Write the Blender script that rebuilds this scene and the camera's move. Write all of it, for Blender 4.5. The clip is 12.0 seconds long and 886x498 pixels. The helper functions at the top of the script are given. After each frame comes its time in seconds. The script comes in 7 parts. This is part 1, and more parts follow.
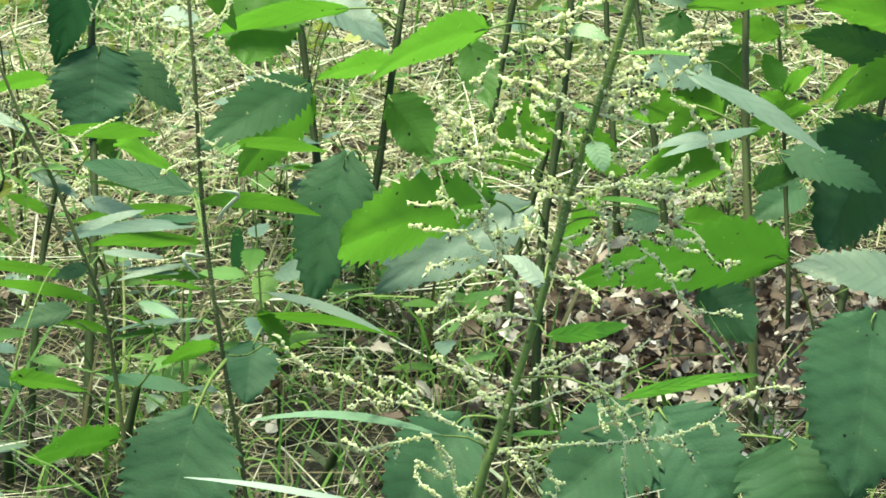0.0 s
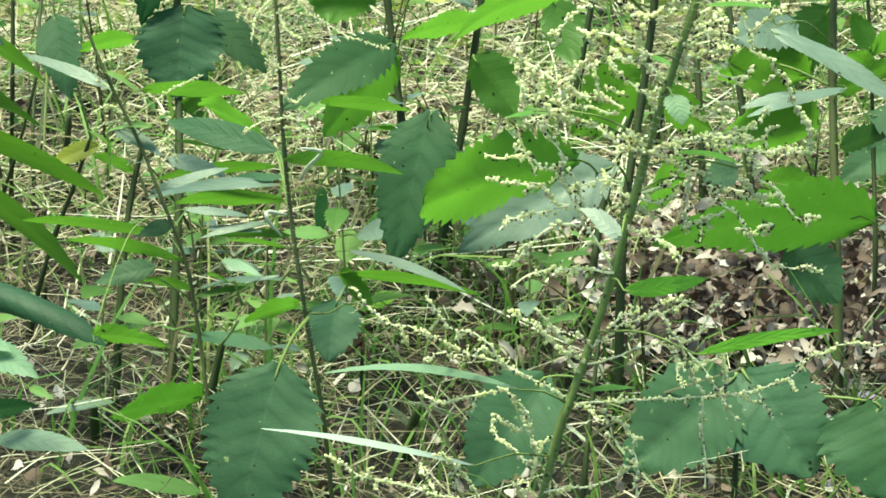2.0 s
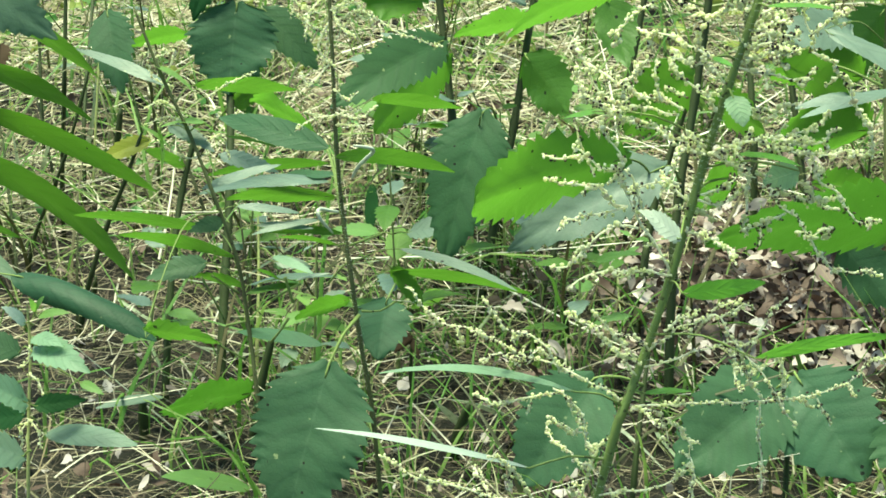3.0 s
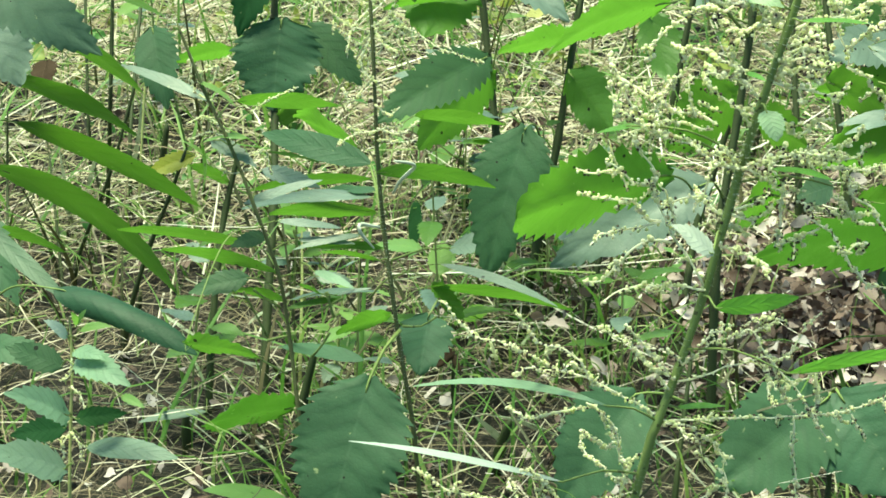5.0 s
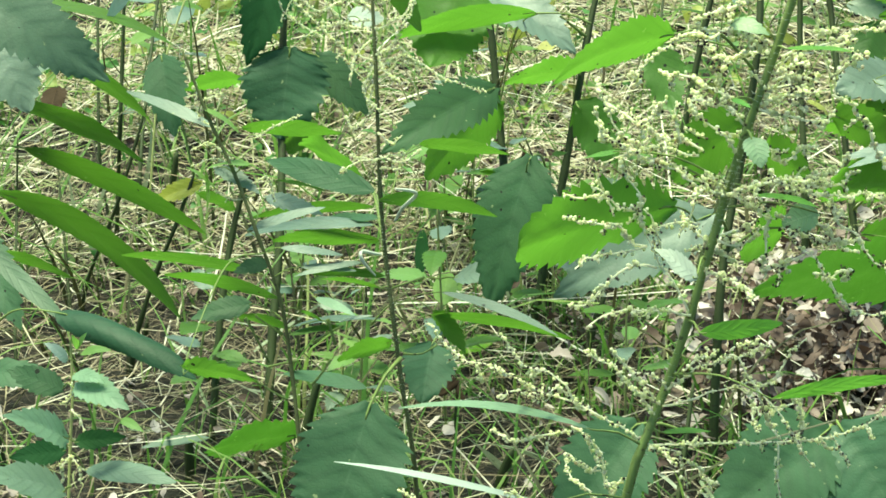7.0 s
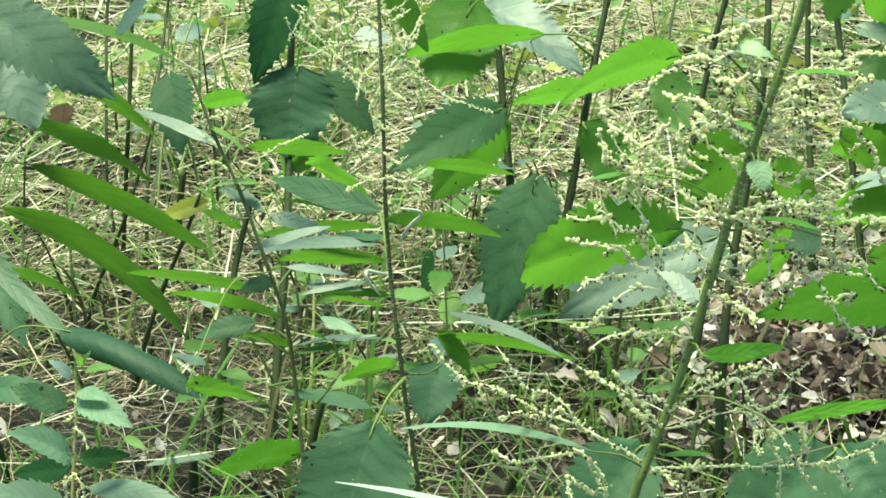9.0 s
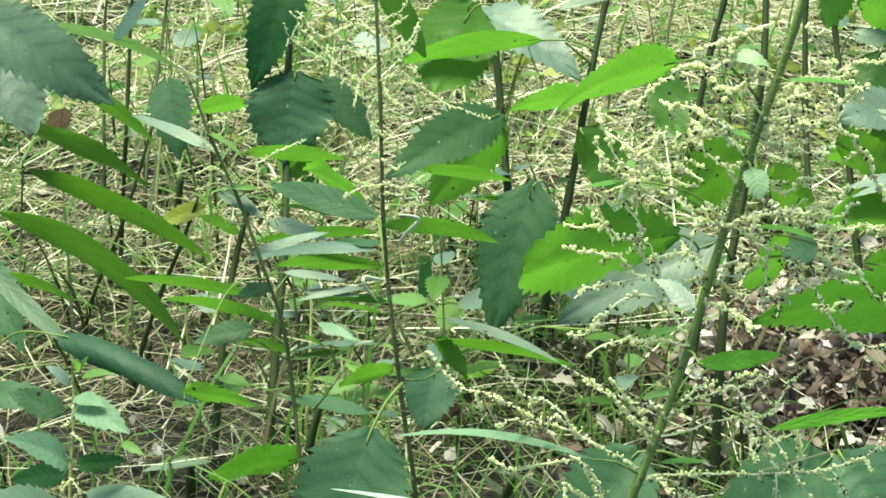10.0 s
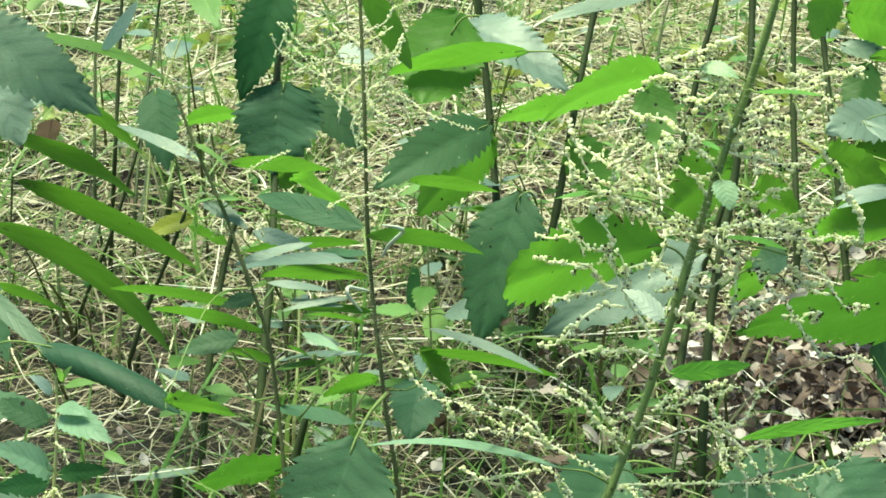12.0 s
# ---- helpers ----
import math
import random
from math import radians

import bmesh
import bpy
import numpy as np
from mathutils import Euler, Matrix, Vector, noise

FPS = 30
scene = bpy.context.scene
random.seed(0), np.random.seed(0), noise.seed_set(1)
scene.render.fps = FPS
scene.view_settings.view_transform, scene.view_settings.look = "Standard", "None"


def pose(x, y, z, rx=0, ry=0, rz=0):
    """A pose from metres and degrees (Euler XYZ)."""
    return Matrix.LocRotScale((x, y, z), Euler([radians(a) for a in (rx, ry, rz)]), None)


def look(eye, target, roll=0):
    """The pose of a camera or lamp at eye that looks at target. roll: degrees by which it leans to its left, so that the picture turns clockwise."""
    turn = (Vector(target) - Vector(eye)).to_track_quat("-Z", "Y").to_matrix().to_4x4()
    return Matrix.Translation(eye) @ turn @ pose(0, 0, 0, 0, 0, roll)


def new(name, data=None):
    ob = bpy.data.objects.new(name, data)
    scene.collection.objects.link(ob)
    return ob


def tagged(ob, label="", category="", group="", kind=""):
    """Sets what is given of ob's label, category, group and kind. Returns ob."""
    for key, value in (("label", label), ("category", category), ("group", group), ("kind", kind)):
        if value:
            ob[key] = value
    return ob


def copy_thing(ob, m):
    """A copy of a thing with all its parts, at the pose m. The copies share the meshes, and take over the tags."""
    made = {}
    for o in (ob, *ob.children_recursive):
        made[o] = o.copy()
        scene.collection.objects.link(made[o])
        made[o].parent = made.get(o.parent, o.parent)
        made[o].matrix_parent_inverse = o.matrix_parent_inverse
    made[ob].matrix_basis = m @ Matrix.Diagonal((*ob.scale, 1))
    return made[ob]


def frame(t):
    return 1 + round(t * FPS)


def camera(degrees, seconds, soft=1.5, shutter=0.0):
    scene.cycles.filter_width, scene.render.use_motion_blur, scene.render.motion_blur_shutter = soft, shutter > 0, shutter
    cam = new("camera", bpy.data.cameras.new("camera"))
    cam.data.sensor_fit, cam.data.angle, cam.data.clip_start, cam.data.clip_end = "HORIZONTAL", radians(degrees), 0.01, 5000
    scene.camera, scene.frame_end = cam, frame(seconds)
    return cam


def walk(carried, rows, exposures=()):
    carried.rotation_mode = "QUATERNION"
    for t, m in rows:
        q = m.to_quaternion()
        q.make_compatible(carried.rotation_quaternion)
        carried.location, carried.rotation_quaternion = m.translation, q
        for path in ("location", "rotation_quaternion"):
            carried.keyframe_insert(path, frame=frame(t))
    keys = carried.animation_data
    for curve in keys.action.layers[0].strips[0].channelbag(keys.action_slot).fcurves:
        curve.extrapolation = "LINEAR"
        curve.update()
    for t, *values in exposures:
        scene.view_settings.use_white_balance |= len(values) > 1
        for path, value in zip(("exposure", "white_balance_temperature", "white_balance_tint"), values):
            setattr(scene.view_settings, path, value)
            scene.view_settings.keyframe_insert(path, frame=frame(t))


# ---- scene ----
# ---------- camera and its walk ----------
cam = camera(24.0, 12.0, soft=1.7)
PATH = [
    (0.0, pose(-0.0124, 0.0174, 0.7012, 67.660, -0.464, -4.434)),
    (0.5, pose(-0.0090, 0.0172, 0.6983, 67.453, -0.247, -3.668)),
    (1.0, pose(-0.0092, 0.0194, 0.6968, 67.125, -0.217, -3.095)),
    (1.5, pose(-0.0060, 0.0177, 0.6960, 66.857, 0.040, -2.527)),
    (2.0, pose(-0.0087, 0.0171, 0.6969, 66.710, 0.255, -2.097)),
    (2.5, pose(-0.0126, 0.0194, 0.6976, 66.677, 0.158, -1.432)),
    (3.0, pose(-0.0123, 0.0214, 0.6963, 66.628, 0.233, -0.737)),
    (3.5, pose(-0.0093, 0.0201, 0.6958, 66.597, 0.342, -0.248)),
    (5.5, pose(-0.0054, 0.0181, 0.6963, 67.381, 0.576, 0.782)),
    (6.0, pose(0.0026, 0.0145, 0.6982, 67.618, 0.471, 1.012)),
    (6.5, pose(0.0039, 0.0133, 0.6968, 67.856, 0.333, 1.321)),
    (7.0, pose(0.0035, 0.0134, 0.6943, 68.072, 0.296, 1.303)),
    (9.0, pose(0.0053, 0.0139, 0.6947, 68.599, 0.001, 1.670)),
    (9.5, pose(0.0076, 0.0123, 0.6960, 68.653, -0.044, 1.750)),
    (10.0, pose(0.0055, 0.0131, 0.6961, 68.716, -0.113, 1.644)),
    (10.5, pose(0.0117, 0.0127, 0.6967, 68.798, 0.106, 1.591)),
    (11.0, pose(0.0135, 0.0100, 0.6966, 68.968, 0.217, 1.343)),
    (11.5, pose(0.0138, 0.0095, 0.6974, 69.031, 0.011, 1.400)),
    (12.0, pose(0.0146, 0.0101, 0.6972, 69.016, -0.196, 1.664)),
]
walk(cam, PATH, [(0.0, 0.83, 7000, -16.5), (12.0, 0.83, 7000, -16.5)])

# ---------- world, sun, exposure ----------
SUN_EL, SUN_AZ = radians(76), radians(-60)      # azimuth from +y towards +x
world = bpy.data.worlds.new("world")
scene.world = world
world.use_nodes = True
wn = world.node_tree.nodes
sky = wn.new("ShaderNodeTexSky")
sky.sky_type = "NISHITA"
sky.sun_disc = False
sky.sun_elevation, sky.sun_rotation = SUN_EL, SUN_AZ
world.node_tree.links.new(sky.outputs[0], wn["Background"].inputs[0])
wn["Background"].inputs[1].default_value = 0.135
sun = new("sun", bpy.data.lights.new("sun", "SUN"))
sun.data.energy, sun.data.angle, sun.data.color = 6.0, radians(26), (1.0, 0.96, 0.79)
sun_dir = Vector((math.sin(SUN_AZ) * math.cos(SUN_EL), math.cos(SUN_AZ) * math.cos(SUN_EL), math.sin(SUN_EL)))
sun.matrix_world = look(sun_dir * 10, (0, 0, 0))

# ---------- materials ----------
MAT = {}


class Nodes:
    """A short way to write node trees."""

    def __init__(self, name):
        self.mat = bpy.data.materials.new(name)
        self.mat.use_nodes = True
        self.tree = self.mat.node_tree
        self.bsdf = self.tree.nodes["Principled BSDF"]
        self.out = self.tree.nodes["Material Output"]
        MAT[name] = self.mat

    def add(self, kind, **values):
        node = self.tree.nodes.new(kind)
        for key, value in values.items():
            setattr(node, key, value)
        return node

    def link(self, a, b):
        self.tree.links.new(a, b)

    def value(self, op, a, b=None, c=None):
        node = self.add("ShaderNodeMath", operation=op)
        for i, x in enumerate((a, b, c)):
            if x is None:
                continue
            if isinstance(x, (int, float)):
                node.inputs[i].default_value = x
            else:
                self.link(x, node.inputs[i])
        return node.outputs[0]

    def mix(self, fac, a, b, blend="MIX"):
        node = self.add("ShaderNodeMix", data_type="RGBA", blend_type=blend)
        for sock, x in zip((node.inputs[0], node.inputs[6], node.inputs[7]), (fac, a, b)):
            if isinstance(x, (int, float)):
                sock.default_value = x
            elif isinstance(x, tuple):
                sock.default_value = (*x, 1)
            else:
                self.link(x, sock)
        return node.outputs[2]

    def noise(self, scale, detail=3, rough=0.55, vector=None):
        node = self.add("ShaderNodeTexNoise")
        node.inputs["Scale"].default_value = scale
        node.inputs["Detail"].default_value = detail
        node.inputs["Roughness"].default_value = rough
        if vector is not None:
            self.link(vector, node.inputs["Vector"])
        return node.outputs[0]

    def ramp(self, fac, *stops):
        node = self.add("ShaderNodeValToRGB")
        while len(node.color_ramp.elements) < len(stops):
            node.color_ramp.elements.new(0.5)
        for el, (pos, col) in zip(node.color_ramp.elements, stops):
            el.position, el.color = pos, (*col, 1)
        self.link(fac, node.inputs[0])
        return node.outputs[0]

    def bump(self, height, strength, distance):
        node = self.add("ShaderNodeBump")
        node.inputs["Strength"].default_value = strength
        node.inputs["Distance"].default_value = distance
        self.link(height, node.inputs["Height"])
        self.link(node.outputs[0], self.bsdf.inputs["Normal"])
        return node.outputs[0]


def leaf_material(name, top, through_col, share, rough=0.42, veins=0.5, specks=0.5, gloss=0.35):
    """Leaf blade: waxy upper skin, light shining through, veins along the blade's own map, specks and pale flecks."""
    n = Nodes(name)
    uv = n.add("ShaderNodeUVMap")
    sep = n.add("ShaderNodeSeparateXYZ")
    n.link(uv.outputs[0], sep.inputs[0])
    u = sep.outputs[0]
    v = n.value("ABSOLUTE", n.value("MULTIPLY_ADD", sep.outputs[1], 2.0, -1.0))
    obj = n.add("ShaderNodeObjectInfo")
    tex = n.add("ShaderNodeTexCoord")
    # side veins in the grooves of the blade, midrib, and the net between them
    warp = n.value("MULTIPLY", n.noise(40, 2, 0.5, tex.outputs["Object"]), 0.05)
    phase = n.value("FRACT", n.value("MULTIPLY", n.value("ADD", n.value("MULTIPLY_ADD", v, -0.22, u), warp), 7.0))
    off = n.value("MINIMUM", phase, n.value("SUBTRACT", 1.0, phase))
    side_line = n.value("SUBTRACT", 1.0, n.value("MINIMUM", n.value("MULTIPLY", off, 9.0), 1.0))
    groove = n.value("SUBTRACT", 1.0, n.value("MINIMUM", n.value("MULTIPLY", off, 4.2), 1.0))
    mid_line = n.value("SUBTRACT", 1.0, n.value("MINIMUM", n.value("MULTIPLY", v, 24.0), 1.0))
    fine = n.add("ShaderNodeTexVoronoi", feature="DISTANCE_TO_EDGE")
    fine.inputs["Scale"].default_value = 360
    n.link(tex.outputs["Object"], fine.inputs["Vector"])
    net = n.value("SUBTRACT", 1.0, n.value("MINIMUM", n.value("MULTIPLY", fine.outputs["Distance"], 5.0), 1.0))
    vein = n.value("MAXIMUM", mid_line, n.value("MULTIPLY", side_line, 0.45))
    blotch = n.noise(38, 4, 0.6, tex.outputs["Object"])
    big = n.noise(14, 2, 0.5, tex.outputs["Object"])
    shade = tuple(c * 0.55 for c in top)
    base = n.mix(n.value("MULTIPLY", blotch, 0.9), shade, tuple(min(1, c * 1.35) for c in top))
    base = n.mix(n.value("MULTIPLY", obj.outputs["Random"], 0.22), base, (top[0] * 1.9, top[1] * 1.25, top[2] * 0.6))
    base = n.mix(n.value("MULTIPLY", vein, veins), base, (top[0] * 2.3 + 0.02, top[1] * 1.8 + 0.02, top[2] * 1.9 + 0.01))
    base = n.mix(n.value("MULTIPLY", n.value("ADD", groove, n.value("MULTIPLY", net, 0.35)), 0.25), base, tuple(c * 0.42 for c in top))
    # dark droppings, each of its own size, and pale eaten flecks
    cell = n.add("ShaderNodeTexVoronoi")
    cell.inputs["Scale"].default_value = 150
    n.link(tex.outputs["Object"], cell.inputs["Vector"])
    pick = n.add("ShaderNodeSeparateColor")
    n.link(cell.outputs["Color"], pick.inputs[0])
    reach = n.value("MULTIPLY", n.value("MAXIMUM", n.value("ADD", n.value("SUBTRACT", pick.outputs[0], 0.86), n.value("MULTIPLY", n.value("SUBTRACT", big, 0.5), 0.5)), 0.0), 1.5)
    dark = n.value("MULTIPLY", n.value("LESS_THAN", cell.outputs["Distance"], n.value("MINIMUM", reach, 0.20)), min(1.0, specks * 1.8))
    pale = n.value("MULTIPLY", n.value("LESS_THAN", n.noise(170, 2, 0.5, tex.outputs["Object"]), 0.262), specks)
    base = n.mix(dark, base, (0.012, 0.012, 0.01))
    base = n.mix(pale, base, (0.34, 0.4, 0.2))
    n.link(base, n.bsdf.inputs["Base Color"])
    n.bsdf.inputs["Roughness"].default_value = rough
    n.bsdf.inputs["Specular IOR Level"].default_value = gloss
    relief = n.value("ADD", n.value("MULTIPLY_ADD", groove, -0.28, n.value("MULTIPLY", net, -0.16)), n.value("MULTIPLY", n.noise(300, 2, 0.5, tex.outputs["Object"]), 0.35))
    bump = n.bump(relief, 0.45, 0.0006)
    glow = n.add("ShaderNodeBsdfTranslucent")
    tcol = n.mix(n.value("MULTIPLY", blotch, 0.7), through_col, tuple(c * 0.6 for c in through_col))
    tcol = n.mix(n.value("MULTIPLY", n.value("ADD", vein, n.value("MULTIPLY", net, 0.15)), 0.35), tcol, tuple(c * 0.6 for c in through_col))
    tcol = n.mix(dark, tcol, (0.01, 0.01, 0.008))
    n.link(tcol, glow.inputs["Color"])
    n.link(bump, glow.inputs["Normal"])
    mixer = n.add("ShaderNodeMixShader")
    mixer.inputs[0].default_value = share
    n.link(n.bsdf.outputs[0], mixer.inputs[1])
    n.link(glow.outputs[0], mixer.inputs[2])
    n.link(mixer.outputs[0], n.out.inputs["Surface"])


leaf_material("m", (0.056, 0.126, 0.072), (0.09, 0.23, 0.035), 0.26, 0.52, 0.15, gloss=0.22)                # mature
leaf_material("p", (0.132, 0.20, 0.178), (0.14, 0.32, 0.09), 0.24, 0.42, 0.06)                   # pale, sky reflection put into the base colour
leaf_material("g", (0.08, 0.178, 0.036), (0.165, 0.385, 0.038), 0.42, 0.45, 0.2)                  # mid green
leaf_material("o", (0.07, 0.16, 0.03), (0.14, 0.33, 0.03), 0.40, 0.45, 0.2)                   # olive green
leaf_material("b", (0.09, 0.205, 0.036), (0.185, 0.44, 0.045), 0.48, 0.45, 0.25)                   # thin, bright
leaf_material("y", (0.16, 0.30, 0.10), (0.32, 0.62, 0.10), 0.45, 0.5, specks=0.2)        # young shoot
leaf_material("yy", (0.38, 0.42, 0.07), (0.62, 0.70, 0.08), 0.45, 0.5)                   # yellowing
leaf_material("w", (0.44, 0.54, 0.49), (0.24, 0.42, 0.24), 0.3, 0.5, 0.2, 0.2)                       # whitish mint
leaf_material("mt", (0.15, 0.235, 0.185), (0.16, 0.36, 0.14), 0.28, 0.5, 0.15, 0.3)                  # mint, downy
leaf_material("pg", (0.082, 0.145, 0.108), (0.10, 0.25, 0.06), 0.24, 0.5, 0.08, gloss=0.25)               # greyish, halfway between m and p
leaf_material("md", (0.041, 0.097, 0.056), (0.08, 0.20, 0.035), 0.22, 0.6, 0.2, gloss=0.18)               # dull mature
leaf_material("m_shade", (0.037, 0.094, 0.050), (0.08, 0.20, 0.035), 0.22, 0.58, 0.15, gloss=0.14)               # bluish, m darkened: shade put into the colour
leaf_material("gd", (0.05, 0.12, 0.03), (0.10, 0.27, 0.028), 0.40, 0.5, 0.15)                     # mid green, g with shade mixed into its colours
leaf_material("mint", (0.20, 0.32, 0.22), (0.20, 0.46, 0.14), 0.33, 0.5, 0.1, specks=0.2)      # downy narrow leaves
leaf_material("pn", (0.32, 0.45, 0.28), (0.24, 0.50, 0.10), 0.35, 0.5, specks=0.2)       # small top leaves
leaf_material("d", (0.020, 0.066, 0.026), (0.05, 0.17, 0.03), 0.2, 0.6, 0.08, gloss=0.06)                    # dark, rolled
leaf_material("dg", (0.022, 0.064, 0.036), (0.05, 0.17, 0.03), 0.16, 0.55, 0.05, 0.2, gloss=0.2)                     # dark, rolled, waxy
leaf_material("hook", (0.66, 0.76, 0.70), (0.5, 0.65, 0.5), 0.3, 0.6, 0.0, 0.0)                     # white down
leaf_material("br", (0.044, 0.033, 0.023), (0.04, 0.026, 0.012), 0.15, 0.8, gloss=0.1)                             # withered
leaf_material("gn", (0.11, 0.29, 0.06), (0.28, 0.66, 0.08), 0.45, 0.5, specks=0.2)


def stem_material(name, green, brown, amount):
    n = Nodes(name)
    tex = n.add("ShaderNodeTexCoord")
    mapping = n.add("ShaderNodeMapping")
    mapping.inputs["Scale"].default_value = (1, 1, 0.06)
    n.link(tex.outputs["Object"], mapping.inputs["Vector"])
    streak = n.noise(700, 3, 0.6, mapping.outputs[0])
    patch = n.noise(26, 4, 0.65, tex.outputs["Object"])
    fac = n.value("MULTIPLY", n.value("ADD", streak, patch), amount)
    col = n.mix(fac, green, brown)
    col = n.mix(n.value("MULTIPLY", n.value("GREATER_THAN", n.noise(330, 2, 0.5, tex.outputs["Object"]), 0.68), 0.7), col, (0.02, 0.015, 0.01))
    n.link(col, n.bsdf.inputs["Base Color"])
    n.bsdf.inputs["Roughness"].default_value = 0.68
    n.bsdf.inputs["Specular IOR Level"].default_value = 0.3
    n.bump(streak, 0.5, 0.0006)


stem_material("stem", (0.17, 0.27, 0.07), (0.14, 0.12, 0.055), 0.34)
stem_material("stem_b", (0.085, 0.125, 0.042), (0.075, 0.052, 0.03), 0.42)
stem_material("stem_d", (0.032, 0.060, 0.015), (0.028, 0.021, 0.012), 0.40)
stem_material("stem_y", (0.26, 0.34, 0.12), (0.26, 0.2, 0.1), 0.4)


def fruit_material(name, ramp, rough, share):
    n = Nodes(name)
    geo = n.add("ShaderNodeNewGeometry")
    tex = n.add("ShaderNodeTexCoord")
    col = n.ramp(geo.outputs["Random Per Island"], *ramp)
    col = n.mix(n.value("MULTIPLY", n.noise(900, 2, 0.5, tex.outputs["Object"]), 0.25), col, ramp[0][1])
    n.link(col, n.bsdf.inputs["Base Color"])
    n.bsdf.inputs["Roughness"].default_value = rough
    n.bump(n.noise(1600, 2, 0.5, tex.outputs["Object"]), 0.4, 0.0003)
    glow = n.add("ShaderNodeBsdfTranslucent")
    n.link(col, glow.inputs["Color"])
    mixer = n.add("ShaderNodeMixShader")
    mixer.inputs[0].default_value = share
    n.link(n.bsdf.outputs[0], mixer.inputs[1])
    n.link(glow.outputs[0], mixer.inputs[2])
    n.link(mixer.outputs[0], n.out.inputs["Surface"])


fruit_material("fruit", ((0.0, (0.68, 0.74, 0.38)), (0.40, (0.88, 0.88, 0.58)), (0.88, (0.95, 0.94, 0.78)), (1.0, (0.52, 0.42, 0.26))), 0.55, 0.5)
fruit_material("withered", ((0.0, (0.012, 0.009, 0.008)), (0.6, (0.03, 0.02, 0.014)), (1.0, (0.09, 0.055, 0.035))), 0.8, 0.0)


def strand_material(name, stops, rough=0.55, share=0.25):
    """Straw, grass, dead leaves: each one its own tone."""
    n = Nodes(name)
    geo = n.add("ShaderNodeNewGeometry")
    tex = n.add("ShaderNodeTexCoord")
    col = n.ramp(geo.outputs["Random Per Island"], *stops)
    col = n.mix(n.value("MULTIPLY", n.noise(70, 4, 0.65, tex.outputs["Object"]), 0.75), col, tuple(c * 0.42 for c in stops[0][1]))
    col = n.mix(n.value("GREATER_THAN", n.noise(150, 2, 0.6, tex.outputs["Object"]), 0.66), col, tuple(c * 0.25 for c in stops[0][1]))
    n.link(col, n.bsdf.inputs["Base Color"])
    n.bsdf.inputs["Roughness"].default_value = rough
    n.bump(n.noise(500, 3, 0.6, tex.outputs["Object"]), 0.5, 0.0008)
    glow = n.add("ShaderNodeBsdfTranslucent")
    n.link(col, glow.inputs["Color"])
    mixer = n.add("ShaderNodeMixShader")
    mixer.inputs[0].default_value = share
    n.link(n.bsdf.outputs[0], mixer.inputs[1])
    n.link(glow.outputs[0], mixer.inputs[2])
    n.link(mixer.outputs[0], n.out.inputs["Surface"])


strand_material("straw", ((0.0, (0.24, 0.19, 0.11)), (0.30, (0.44, 0.38, 0.23)), (0.66, (0.84, 0.80, 0.66)), (0.80, (0.36, 0.40, 0.17)), (1.0, (0.17, 0.24, 0.07))), 0.5, 0.12)
strand_material("bleached", ((0.0, (0.52, 0.46, 0.32)), (0.5, (0.80, 0.77, 0.66)), (1.0, (0.88, 0.87, 0.80))), 0.5, 0.1)
strand_material("grass", ((0.0, (0.10, 0.24, 0.04)), (0.5, (0.17, 0.34, 0.06)), (1.0, (0.34, 0.44, 0.14))), 0.5, 0.4)
strand_material("litter", ((0.0, (0.07, 0.04, 0.03)), (0.35, (0.20, 0.13, 0.105)), (0.62, (0.46, 0.36, 0.33)), (1.0, (0.90, 0.82, 0.80))), 0.7, 0.12)
strand_material("shoot", ((0.0, (0.05, 0.06, 0.02)), (0.5, (0.09, 0.10, 0.035)), (1.0, (0.16, 0.13, 0.06))), 0.6, 0.1)
strand_material("crumb", ((0.0, (0.08, 0.06, 0.035)), (0.4, (0.18, 0.14, 0.09)), (0.8, (0.40, 0.34, 0.25)), (1.0, (0.16, 0.19, 0.07))), 0.7, 0.1)
strand_material("twig", ((0.0, (0.05, 0.035, 0.025)), (0.6, (0.10, 0.075, 0.05)), (1.0, (0.20, 0.15, 0.10))), 0.8, 0.0)
strand_material("strap", ((0.0, (0.16, 0.24, 0.11)), (0.5, (0.36, 0.43, 0.28)), (1.0, (0.62, 0.66, 0.55))), 0.5, 0.2)
strand_material("herb_pale", ((0.0, (0.22, 0.30, 0.06)), (0.6, (0.40, 0.46, 0.10)), (1.0, (0.58, 0.56, 0.20))), 0.5, 0.4)
strand_material("herb", ((0.0, (0.06, 0.19, 0.04)), (0.6, (0.11, 0.30, 0.06)), (1.0, (0.24, 0.40, 0.12))), 0.45, 0.42)

fruit_material("petal", ((0.0, (0.50, 0.36, 0.58)), (1.0, (0.66, 0.54, 0.72))), 0.6, 0.3)

n = Nodes("soil")
tex = n.add("ShaderNodeTexCoord")
coarse = n.noise(9, 6, 0.65, tex.outputs["Object"])
grain = n.noise(140, 6, 0.7, tex.outputs["Object"])
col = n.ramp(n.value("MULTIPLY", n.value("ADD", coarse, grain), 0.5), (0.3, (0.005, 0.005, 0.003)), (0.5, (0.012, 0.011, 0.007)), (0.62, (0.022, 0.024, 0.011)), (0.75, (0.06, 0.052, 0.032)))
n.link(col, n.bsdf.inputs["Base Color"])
n.bsdf.inputs["Roughness"].default_value = 0.95
n.bump(grain, 0.8, 0.01)


